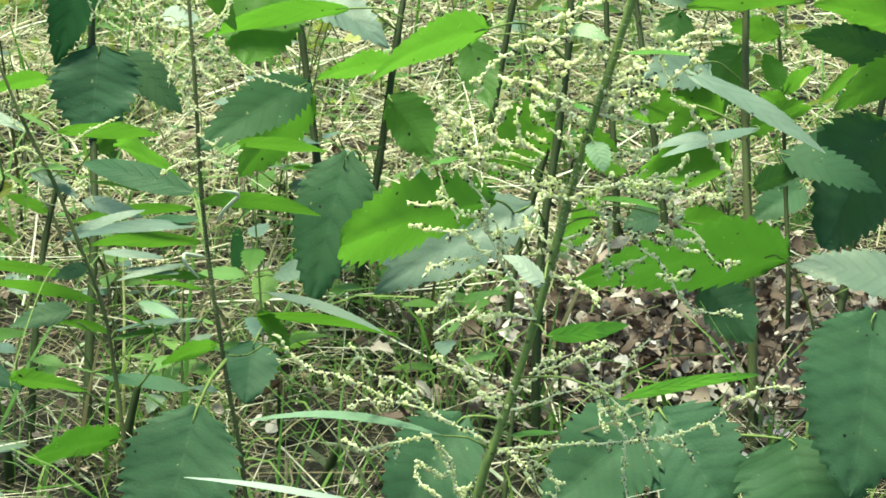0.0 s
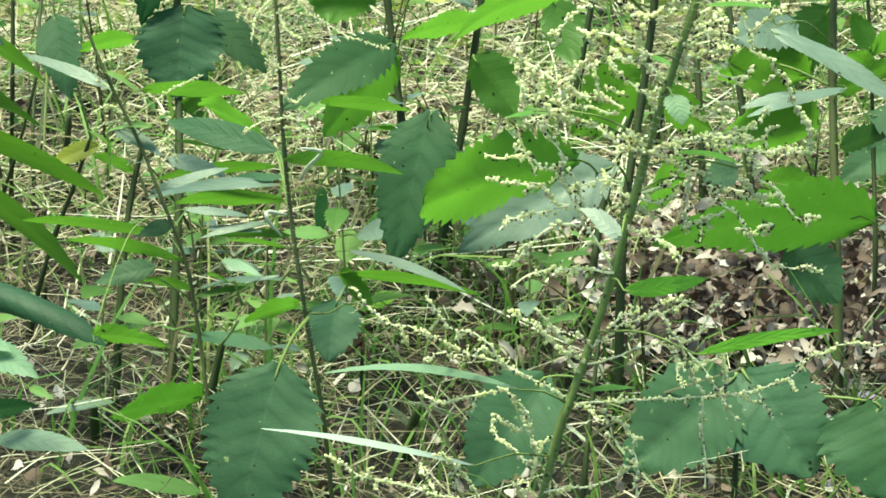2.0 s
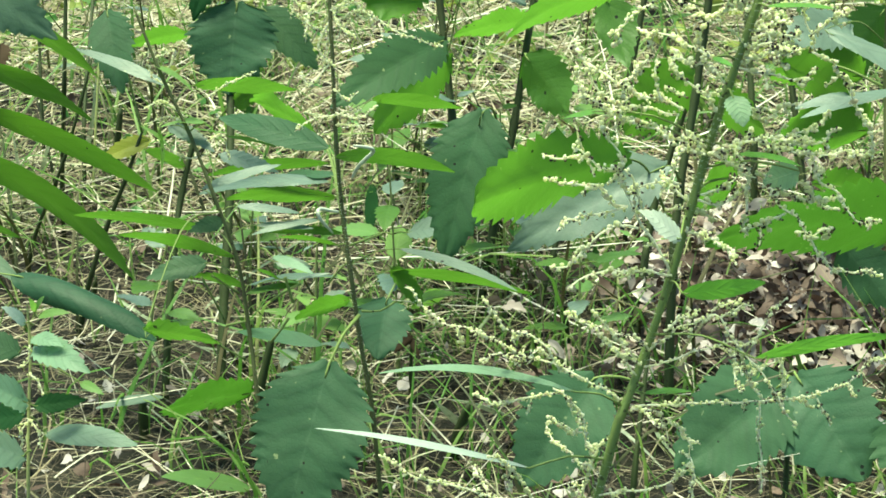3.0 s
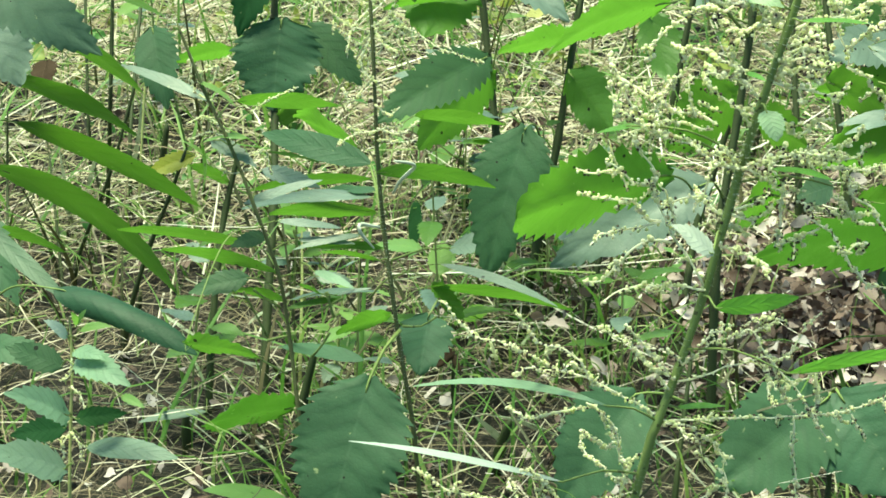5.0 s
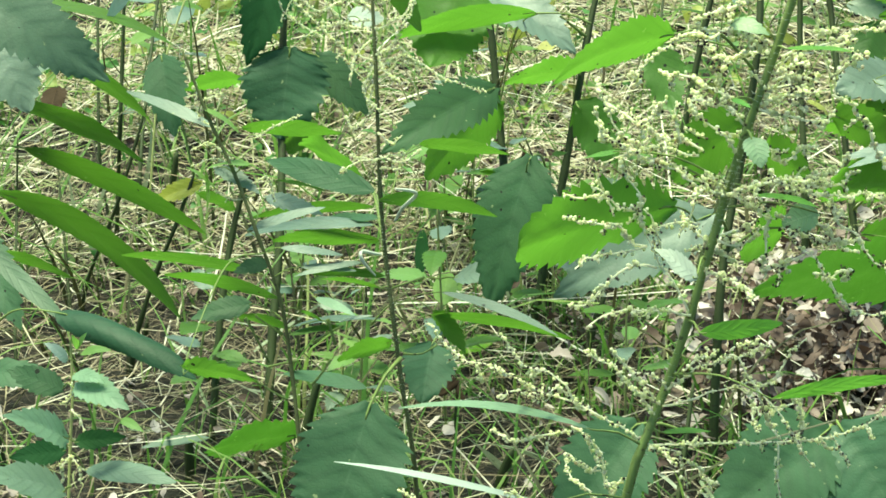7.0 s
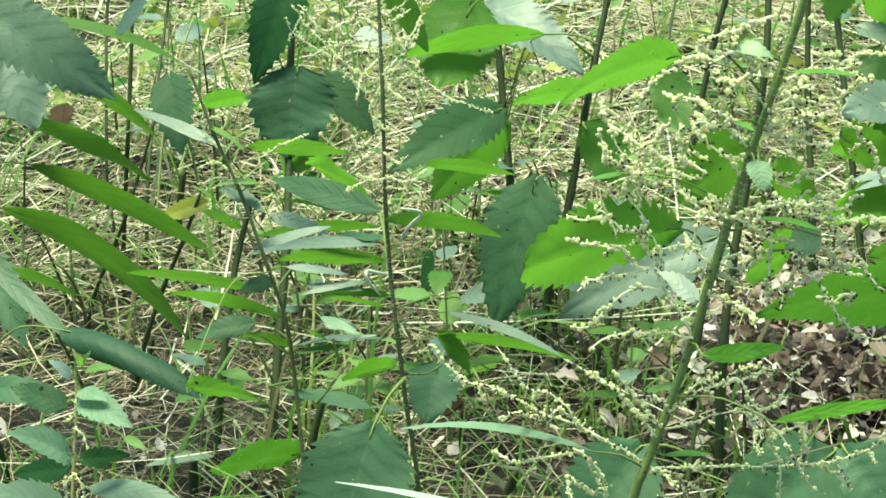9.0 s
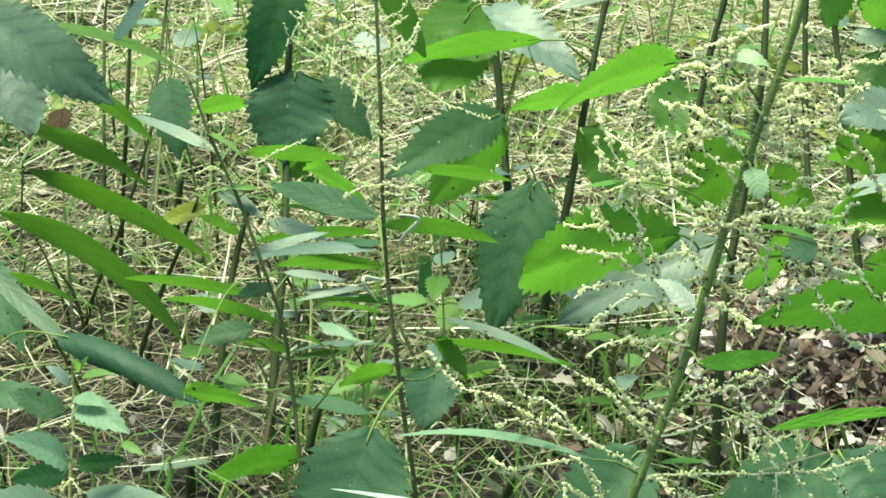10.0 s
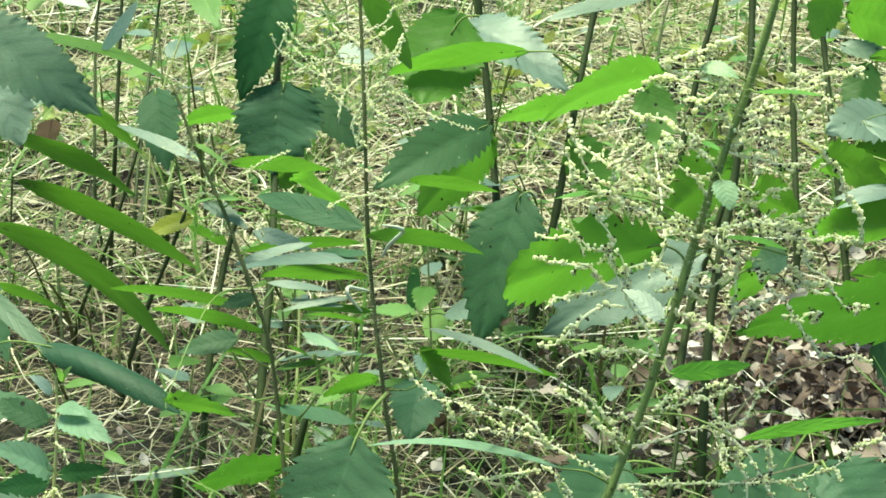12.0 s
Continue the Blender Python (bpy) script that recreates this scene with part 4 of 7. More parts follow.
leaf(OR, (0.3381, 1.1351, 0.1922), (0.3131, 1.0687, 0.1052), 0.0830, (0.1047, -0.8049, 0.5841), 0.04, "m", (0.3889, 1.1746, 0.1468))
leaf(OB2, (0.2912, 1.1276, 0.1123), (0.2994, 1.0771, 0.0704), 0.0816, (-0.0011, -0.6389, 0.7693), 0.05, "m_shade", (0.2157, 1.1689, 0.0812))
leaf(OB, (0.0948, 1.1824, 0.1059), (0.0478, 1.1385, 0.0546), 0.0561, (0.0145, -0.7664, 0.6422), 0.04, "m", (0.1273, 1.1920, 0.0951))
leaf(OB2, (0.2112, 1.1652, 0.1116), (0.1398, 1.1168, 0.0765), 0.0619, (0.1231, -0.6949, 0.7085), 0.05, "m", (0.2178, 1.1839, 0.1043))
leaf(OB2, (0.2181, 1.1662, 0.1138), (0.2533, 1.1158, 0.0691), 0.0655, (-0.1976, -0.7230, 0.6620), 0.05, "m", (0.2179, 1.1851, 0.1071))
leaf(B7, (0.2596, 1.3601, 0.2754), (0.3448, 1.2941, 0.2373), 0.0204, (0.1228, -0.3728, 0.9198), 0.04, "p", (0.3234, 1.4473, 0.2362))
leaf(B7, (0.3174, 1.3690, 0.2293), (0.2448, 1.3482, 0.2174), 0.0106, (-0.0435, -0.3805, 0.9238), 0.04, "p", (0.3224, 1.4293, 0.1990))
leaf(B8, (0.3446, 1.4075, 0.1966), (0.4100, 1.3729, 0.1780), 0.0316, (-0.0283, -0.5148, 0.8569), 0.06, "m_shade", (0.4307, 1.4901, 0.1276))
leaf(B8, (0.4365, 1.4552, 0.1987), (0.3766, 1.3976, 0.1261), 0.0955, (-0.5249, 0.8224, -0.2195), 0.05, "m_shade", (0.4413, 1.5092, 0.1629))
leaf(B8, (0.4544, 1.5228, 0.2347), (0.3834, 1.5338, 0.2474), 0.0353, (0.1871, 0.9573, 0.2205), 0.05, "m_shade", (0.4602, 1.5406, 0.2263))
leaf(OR, (0.4150, 1.3896, 0.2985), (0.3566, 1.3994, 0.3107), 0.0334, (0.2547, 0.7332, 0.6305), 0.04, "g", (0.4179, 1.2841, 0.3062))
leaf(B7, (0.2780, 1.4530, 0.2939), (0.3632, 1.4480, 0.2983), 0.0240, (0.0165, 0.8026, 0.5962), 0.04, "g", (0.3248, 1.4668, 0.2838))
leaf(X1, (0.3695, 1.5187, 0.2079), (0.3558, 1.5305, 0.2339), 0.0185, (0.5195, 0.8471, -0.1121), 0.05, "b", (0.3742, 1.5374, 0.2018))
leaf(X1, (0.3707, 1.5177, 0.2060), (0.3937, 1.5237, 0.2250), 0.0228, (-0.4957, 0.7964, 0.3464), 0.05, "b", (0.3742, 1.5374, 0.2018))
leaf(X1, (0.3705, 1.5136, 0.1959), (0.3521, 1.5192, 0.2058), 0.0212, (0.4879, 0.7108, 0.5067), 0.05, "b", (0.3744, 1.5303, 0.1845))
leaf(X1, (0.3703, 1.5103, 0.1879), (0.3921, 1.5119, 0.1961), 0.0175, (-0.2723, 0.7739, 0.5718), 0.05, "b", (0.3744, 1.5303, 0.1845))
leaf(B14, (0.3170, 1.5501, 0.2210), (0.2628, 1.5253, 0.2160), 0.0392, (0.1971, -0.5878, 0.7846), 0.05, "p", (0.3023, 1.6944, 0.1234))
leaf(B14, (0.3301, 1.5547, 0.1761), (0.2546, 1.5351, 0.1864), 0.0590, (-0.1018, 0.7397, 0.6652), 0.05, "g", (0.3047, 1.6758, 0.0956))
leaf(B14, (0.3069, 1.4359, 0.2034), (0.2562, 1.4312, 0.1948), 0.0110, (-0.1119, -0.4248, 0.8984), 0.03, "p", (0.3070, 1.6584, 0.0678))
leaf(B14, (0.3390, 1.5588, 0.1303), (0.2509, 1.5171, 0.1398), 0.0734, (-0.2838, 0.7393, 0.6106), 0.05, "b", (0.3070, 1.6584, 0.0678))
leaf(B13, (0.2884, 1.6821, 0.2879), (0.2705, 1.6668, 0.2491), 0.0316, (-0.3622, 0.9116, -0.1946), 0.05, "b", (0.2615, 1.7275, 0.2686))
leaf(B14, (0.2969, 1.6853, 0.2396), (0.3399, 1.6622, 0.2322), 0.0230, (-0.0604, -0.4059, 0.9119), 0.03, "p", (0.2961, 1.7464, 0.1966))
leaf(B14, (0.3012, 1.6954, 0.2657), (0.3442, 1.6705, 0.2537), 0.0708, (0.5275, 0.6437, 0.5545), 0.05, "b", (0.2920, 1.7683, 0.2331))
leaf(L, (-0.0250, 1.1362, 0.2150), (0.0424, 1.1069, 0.2010), 0.0080, (-0.1193, -0.2060, 0.9700), 0.05, "p", (-0.0543, 1.1278, 0.2084))
leaf(L, (-0.0330, 1.1600, 0.1900), (0.0528, 1.1422, 0.1822), 0.0135, (0.2118, 0.7561, 0.6192), 0.04, "g", (-0.0520, 1.1246, 0.1894))
leaf(L, (-0.0554, 1.1390, 0.1818), (-0.0875, 1.1342, 0.1716), 0.0217, (-0.2962, 0.7601, 0.5783), 0.03, "b", (-0.0507, 1.1234, 0.1791))
leaf(L2, (-0.1221, 1.1430, 0.2079), (-0.1892, 1.1464, 0.2217), 0.0166, (0.1669, 0.7681, 0.6182), 0.04, "g", (-0.1194, 1.1339, 0.2082))
leaf(L2, (-0.1409, 1.1572, 0.1977), (-0.1764, 1.1532, 0.1897), 0.0154, (-0.0983, -0.6432, 0.7594), 0.05, "m", (-0.1181, 1.1323, 0.1980))
leaf(L2, (-0.1370, 1.1721, 0.2118), (-0.2225, 1.1900, 0.2162), 0.0156, (0.1898, 0.7494, 0.6344), 0.03, "g", (-0.1210, 1.1346, 0.2133))
leaf(L, (-0.0598, 1.1713, 0.2105), (-0.1061, 1.1889, 0.2039), 0.0137, (0.1662, 0.6972, 0.6973), 0.03, "g", (-0.0548, 1.1291, 0.2119))
leaf(L2, (-0.0970, 1.1266, 0.2117), (-0.0755, 1.1257, 0.2081), 0.0088, (0.1224, -0.5263, 0.8415), 0.05, "p", (-0.1194, 1.1339, 0.2082))
leaf(L2, (-0.1186, 1.1530, 0.1851), (-0.1538, 1.1624, 0.1878), 0.0155, (0.2436, 0.7281, 0.6407), 0.03, "g", (-0.1161, 1.1300, 0.1826))
leaf(L2, (-0.1160, 1.1433, 0.1840), (-0.0840, 1.1461, 0.1887), 0.0068, (-0.1281, -0.2142, 0.9684), 0.03, "g", (-0.1161, 1.1300, 0.1826))
leaf(L2, (-0.1143, 1.1452, 0.1887), (-0.0621, 1.1479, 0.1921), 0.0073, (-0.0587, -0.0887, 0.9943), 0.06, "p", (-0.1168, 1.1308, 0.1877))
leaf(B3, (0.0053, 1.4696, 0.0336), (-0.0206, 1.4649, 0.0234), 0.0196, (-0.3252, 0.8346, 0.4447), 0.05, "y", (0.0231, 1.5208, -0.0050))
leaf(B3, (-0.0360, 1.3000, 0.1070), (-0.0420, 1.2600, 0.0820), 0.0351, (0.09, -0.75, 0.65), 0.05, "md", (-0.0160, 1.5000, 0.0030))
leaf(T9, (-0.0510, 1.5727, 0.0832), (-0.0542, 1.5395, 0.0527), 0.0114, (0.4258, -0.6338, 0.6457), 0.03, "d", (-0.0351, 1.5924, 0.0634))
leaf(L2, (-0.1361, 1.1544, 0.2871), (-0.1624, 1.1530, 0.2855), 0.0120, (-0.0663, 0.0951, 0.9933), 0.07, "y", (-0.1459, 1.1523, 0.2824))
leaf(L2, (-0.1645, 1.1654, 0.3179), (-0.1429, 1.1607, 0.3041), 0.0095, (0.5401, 0.0181, 0.8414), 0.07, "y", (-0.1631, 1.1655, 0.3179))
leaf(L2, (-0.1410, 1.1569, 0.2453), (-0.0943, 1.1630, 0.2580), 0.0078, (-0.1773, -0.4531, 0.8736), 0.03, "p", (-0.1306, 1.1390, 0.2436))
leaf(B2, (-0.1843, 1.4351, 0.1530), (-0.2135, 1.4387, 0.1646), 0.0186, (0.3124, 0.7754, 0.5488), 0.03, "g", (-0.1812, 1.4352, 0.1531))
leaf(B1, (-0.1522, 1.4153, 0.1828), (-0.1155, 1.4134, 0.1753), 0.0233, (0.1997, 0.4527, 0.8690), 0.03, "m_shade", (-0.1533, 1.4611, 0.1417))
leaf(B1, (-0.1507, 1.4982, 0.1754), (-0.1316, 1.5034, 0.1875), 0.0229, (-0.4733, 0.7757, 0.4174), 0.03, "g", (-0.1541, 1.4958, 0.1798))
leaf(L, (-0.0650, 1.1672, 0.2487), (-0.0943, 1.1859, 0.2440), 0.0152, (-0.0936, 0.1019, 0.9904), 0.01, "m", (-0.0588, 1.1393, 0.2491))
leaf(L2, (-0.1197, 1.1394, 0.2413), (-0.0830, 1.1388, 0.2370), 0.0062, (0.0954, -0.4656, 0.8798), 0.03, "p", (-0.1290, 1.1382, 0.2385))
leaf(L2, (-0.1080, 1.1357, 0.2309), (-0.0749, 1.1357, 0.2284), 0.0056, (0.0660, -0.4572, 0.8869), 0.03, "p", (-0.1241, 1.1361, 0.2234))
leaf(OL, (-0.3325, 1.5493, 0.2100), (-0.3340, 1.5224, 0.1957), 0.0201, (-0.0988, -0.4612, 0.8818), 0.05, "br", (-0.3563, 1.3027, 0.2184))
leaf(L, (-0.0855, 1.2652, 0.3453), (-0.0636, 1.2652, 0.3438), 0.0151, (0.0538, -0.6622, 0.7474), 0.05, "w", (-0.0631, 1.1598, 0.3482))
leaf(B5, (0.1856, 1.4493, 0.2141), (0.1323, 1.4189, 0.1825), 0.0576, (-0.5351, 0.8393, 0.0960), 0.05, "g", (0.1803, 1.4039, 0.2128))
leaf(B7, (0.2547, 1.4757, 0.2128), (0.2991, 1.4342, 0.1998), 0.0466, (0.6837, 0.6030, 0.4110), 0.05, "g", (0.3226, 1.4344, 0.2081))
leaf(B7, (0.2777, 1.4501, 0.1289), (0.3231, 1.4360, 0.1298), 0.0357, (0.2170, 0.7398, 0.6369), 0.05, "b", (0.3212, 1.3910, 0.1257))
leaf(B7, (0.2779, 1.3405, 0.1262), (0.3080, 1.3041, 0.0964), 0.0410, (0.6372, 0.7300, -0.2472), 0.05, "md", (0.3215, 1.3832, 0.1068))
leaf(B4, (0.0698, 1.5585, 0.1932), (0.1002, 1.5205, 0.1596), 0.0424, (0.6367, 0.7300, -0.2484), 0.05, "g", (0.0702, 1.5963, 0.1778))
leaf(B5, (0.2148, 1.4188, 0.1458), (0.1811, 1.3965, 0.1378), 0.0625, (-0.5613, 0.6844, 0.4653), 0.05, "b", (0.1667, 1.3661, 0.1468))
leaf(B6, (0.2079, 1.4965, 0.1752), (0.2427, 1.4676, 0.1646), 0.0549, (0.6452, 0.6035, 0.4684), 0.05, "g", (0.1920, 1.5271, 0.1700))
leaf(X1, (0.3682, 1.5350, 0.2472), (0.3295, 1.5408, 0.2538), 0.0260, (0.2026, 0.8876, 0.4137), 0.05, "g", (0.3724, 1.5522, 0.2373))
leaf(OR, (0.4222, 1.3778, 0.2713), (0.3686, 1.3700, 0.2418), 0.0320, (-0.2140, 0.9679, 0.1317), 0.05, "g", (0.4148, 1.2692, 0.2827))
leaf(B7, (0.3226, 1.4150, 0.2104), (0.3617, 1.4208, 0.2321), 0.0228, (-0.2399, 0.9548, 0.1754), 0.05, "g", (0.3224, 1.4293, 0.1990))
leaf(B8, (0.4036, 1.4673, 0.1952), (0.3538, 1.4440, 0.1553), 0.0242, (-0.1677, -0.7461, 0.6444), 0.05, "m_shade", (0.4413, 1.5092, 0.1629))
leaf(OR, (0.4100, 1.2934, 0.1431), (0.3296, 1.3040, 0.1531), 0.0380, (0.0432, -0.4928, 0.8690), 0.05, "p", (0.3916, 1.1829, 0.1577))
leaf(B8, (0.4151, 1.5188, 0.2700), (0.4575, 1.5107, 0.2584), 0.0335, (0.2953, 0.8050, 0.5145), 0.05, "b", (0.4659, 1.5483, 0.2462))
leaf(B7, (0.3238, 1.4002, 0.1747), (0.3626, 1.4018, 0.1863), 0.0247, (-0.1587, 0.9013, 0.4031), 0.05, "m", (0.3217, 1.4141, 0.1718))
leaf(B1, (-0.1224, 1.1727, 0.0353), (-0.1727, 1.1411, 0.0626), 0.0176, (0.5056, -0.0600, 0.8607), 0.03, "y", (-0.1586, 1.3488, -0.0050))
leaf(N, (0.0371, 0.6212, 0.3863), (-0.0263, 0.6192, 0.3955), 0.0050, (0.1460, -0.0872, 0.9814), 0.07, "mint", (0.0536, 0.6271, 0.3776))
leaf(N, (0.0928, 0.6124, 0.4022), (0.1366, 0.6076, 0.4123), 0.0056, (0.0530, 0.9712, 0.2321), 0.04, "gn", (0.0624, 0.6344, 0.4003))
leaf(N, (0.0702, 0.6219, 0.4208), (0.0956, 0.6169, 0.4268), 0.0069, (0.1743, 0.9812, 0.0834), -0.04, "gn", (0.0679, 0.6372, 0.4181))
leaf(N, (0.0665, 0.6056, 0.4465), (0.0536, 0.6053, 0.4564), 0.0089, (0.3417, -0.4564, 0.8231), 0.05, "w", (0.0734, 0.6410, 0.4382))
leaf(N, (0.0850, 0.6351, 0.4820), (0.0876, 0.6266, 0.4750), 0.0081, (0.0957, -0.6150, 0.7827), 0.10, "mint", (0.0847, 0.6454, 0.4807))
leaf(N, (0.0786, 0.6492, 0.5151), (0.0899, 0.6421, 0.5133), 0.0060, (-0.1719, -0.4892, 0.8551), 0.12, "pn", (0.0940, 0.6498, 0.5097))
leaf(N, (0.0221, 0.6140, 0.3625), (-0.0464, 0.6043, 0.3835), 0.0038, (0.3047, -0.0965, 0.9475), 0.02, "w", (0.0484, 0.6252, 0.3589))
leaf(N, (0.0602, 0.6283, 0.3819), (0.0770, 0.6364, 0.3784), 0.0039, (0.1998, 0.0030, 0.9798), 0.03, "gn", (0.0556, 0.6289, 0.3824))
leaf(N, (0.0879, 0.6374, 0.4619), (0.1072, 0.6298, 0.4606), 0.0045, (0.0421, -0.0751, 0.9963), 0.06, "gn", (0.0804, 0.6476, 0.4621))
leaf(N, (0.1085, 0.6432, 0.4538), (0.0974, 0.6425, 0.4499), 0.0095, (-0.1498, -0.8031, 0.5767), 0.00, "pn", (0.0781, 0.6458, 0.4540))
leaf(N, (0.0446, 0.6552, 0.4703), (0.0335, 0.6552, 0.4681), 0.0040, (-0.1887, -0.0902, 0.9779), 0.00, "gn", (0.0804, 0.6476, 0.4621))
leaf(N, (0.0510, 0.6536, 0.4678), (0.0611, 0.6526, 0.4673), 0.0034, (0.0331, -0.0939, 0.9950), 0.00, "gn", (0.0798, 0.6479, 0.4595))
leaf(N, (0.0954, 0.6450, 0.5081), (0.1158, 0.6384, 0.5093), 0.0036, (-0.0870, -0.0974, 0.9914), 0.03, "gn", (0.0933, 0.6496, 0.5073))
leaf(N, (0.0790, 0.6401, 0.4931), (0.0844, 0.6339, 0.4922), 0.0027, (-0.0624, -0.1868, 0.9804), 0.03, "gn", (0.0876, 0.6469, 0.4898))
# ---------- the pale young nettle ----------
leaf(M, (-0.2170, 0.9950, 0.2360), (-0.2260, 0.9850, 0.2500), 0.0078, (0.35, -0.55, 0.75), 0.05, "w", (-0.2150, 1.0050, 0.2300))
leaf(M, (-0.2110, 1.0000, 0.2370), (-0.1930, 0.9900, 0.2440), 0.0054, (-0.15, -0.55, 0.82), 0.10, "y", (-0.2150, 1.0120, 0.2310))
leaf(M, (-0.2130, 1.0050, 0.2380), (-0.2150, 1.0000, 0.2480), 0.0036, (0.3, -0.8, 0.5), 0.06, "y", (-0.2160, 1.0150, 0.2320))
leaf(M, (-0.2130, 1.0050, 0.2390), (-0.2070, 1.0000, 0.2490), 0.0030, (-0.3, -0.8, 0.5), 0.06, "y", (-0.2160, 1.0150, 0.2320))
leaf(M, (-0.2100, 0.9850, 0.2280), (-0.1780, 0.9500, 0.2300), 0.0165, (-0.10, -0.62, 0.78), 0.07, "mint", (-0.2160, 1.0000, 0.2210), (0.4, 0.9))
leaf(M, (-0.2120, 0.9850, 0.2320), (-0.1920, 0.9650, 0.2370), 0.0089, (-0.10, -0.5, 0.85), 0.09, "mint", (-0.2150, 1.0000, 0.2240))
leaf(M, (-0.2150, 0.9700, 0.2030), (-0.2390, 0.9400, 0.2310), 0.0194, (0.22, -0.55, 0.80), 0.06, "mint", (-0.2170, 0.9850, 0.1960), (0.4, 0.9))
leaf(M, (-0.2140, 0.9850, 0.1930), (-0.1880, 0.9900, 0.1940), 0.0103, (0.0, -0.75, 0.6), 0.05, "d", (-0.2170, 0.9850, 0.1950))
leaf(M, (-0.2200, 0.9850, 0.1880), (-0.2510, 0.9900, 0.1810), 0.0135, (0.0, -0.75, 0.6), 0.05, "d", (-0.2160, 0.9800, 0.1940))
leaf(M, (-0.1880, 0.9800, 0.2090), (-0.1750, 0.9700, 0.2070), 0.0051, (-0.15, -0.55, 0.82), 0.06, "y", (-0.2160, 0.9980, 0.2110))
leaf(M, (-0.2290, 1.0300, 0.2020), (-0.2610, 1.0400, 0.2090), 0.0152, (0.1, -0.8, 0.6), 0.05, "md", (-0.2160, 1.0000, 0.2170))

leaf(M, (-0.2110, 0.9900, 0.1740), (-0.1600, 0.9700, 0.1780), 0.0133, (0.0, -0.5, 0.85), 0.06, "mt", (-0.2160, 0.9850, 0.1870))
leaf(M, (-0.2200, 0.9750, 0.1690), (-0.2550, 0.9500, 0.1930), 0.0223, (0.15, -0.5, 0.85), 0.06, "mt", (-0.2150, 0.9700, 0.1750), (0.42, 0.9))

# ---------- white downy leaf edges rolled into hooks ----------
def hook(owner, points, radius):
    """A leaf rolled up into a thin white hook beside the stem."""
    path = smooth_path(points, 0.0015)
    s = np.linspace(0, 1, len(path))
    verts, faces = tube(path - np.array(owner.location), radius * (0.45 + 0.55 * np.sin(math.pi * np.clip(s * 0.9 + 0.08, 0, 1))), 7, 0.12)
    finish("rolled_leaf", verts, faces, MAT["hook"], owner, "white downy leaf rolled into a hook", uvs=[(0.3, 0.9)] * len(verts))

hook(L, [(-0.0520, 1.1350, 0.2600), (-0.0480, 1.1300, 0.2690), (-0.0430, 1.1250, 0.2760), (-0.0390, 1.1200, 0.2820), (-0.0420, 1.1150, 0.2860), (-0.0500, 1.1100, 0.2890)], 0.0012)
hook(L, [(-0.0600, 1.1300, 0.2410), (-0.0650, 1.1250, 0.2440), (-0.0700, 1.1200, 0.2470), (-0.0710, 1.1150, 0.2470), (-0.0690, 1.1150, 0.2420), (-0.0630, 1.1200, 0.2320)], 0.0011)

leaf(B13, (0.3590, 1.6200, 0.2110), (0.3150, 1.5800, 0.1530), 0.0439, (0.3, 0.8, 0.5), 0.05, "gd", (0.3900, 1.7000, 0.1990))
leaf(B14, (0.4130, 1.6000, 0.0980), (0.3650, 1.5700, 0.0800), 0.0328, (0.1, -0.6, 0.8), 0.05, "m", (0.4480, 1.6800, 0.0830))
leaf(X1, (0.4480, 1.5500, 0.2190), (0.4000, 1.5300, 0.1920), 0.0279, (0.3, 0.7, 0.6), 0.05, "g", (0.4230, 1.5300, 0.2080))
leaf(B13, (0.3150, 1.6600, 0.2310), (0.3000, 1.6300, 0.1920), 0.0310, (0.3, 0.8, 0.5), 0.05, "gd", (0.3750, 1.7200, 0.2030))

leaf(L, (-0.0720, 1.1400, 0.2320), (-0.1110, 1.1300, 0.2270), 0.0056, (0.1, -0.4, 0.9), 0.05, "p", (-0.0610, 1.1350, 0.2380))
leaf(L, (-0.0610, 1.1300, 0.2200), (-0.0960, 1.1200, 0.2300), 0.0063, (0.1, 0.75, 0.6), 0.05, "g", (-0.0560, 1.1300, 0.2210))
leaf(L2, (-0.0980, 1.1200, 0.2180), (-0.0740, 1.1000, 0.2160), 0.0059, (-0.1, -0.5, 0.85), 0.04, "mint", (-0.1060, 1.1300, 0.2190))
leaf(L2, (-0.1080, 1.1400, 0.2000), (-0.0900, 1.1200, 0.2000), 0.0090, (0.2, 0.75, 0.6), 0.04, "b", (-0.1150, 1.1300, 0.2070))
leaf(L2, (-0.0860, 1.1300, 0.1980), (-0.0650, 1.1200, 0.2070), 0.0027, (0.0, -0.4, 0.9), 0.04, "w", (-0.1080, 1.1300, 0.1960))
leaf(L2, (-0.1300, 1.1600, 0.2240), (-0.1490, 1.1500, 0.2210), 0.0102, (0.1, -0.7, 0.7), 0.04, "md", (-0.1240, 1.1400, 0.2310))
leaf(L, (-0.0300, 1.1600, 0.1920), (-0.0110, 1.1500, 0.1690), 0.0157, (0.2, 0.8, 0.4), 0.04, "g", (-0.0510, 1.1300, 0.2110))

# ---------- leaf stalks ----------

def bare_stalk(owner, points, radius):
    """A leaf stalk that stands out from the stem, a little thicker at its ends."""
    path = smooth_path(points, 0.004)
    s = np.linspace(-1, 1, len(path))
    verts, faces = tube(path - np.array(owner.location), radius * (0.8 + 0.35 * s ** 2), 6)
    finish("leaf_stalk", verts, faces, MAT["stem"], owner)



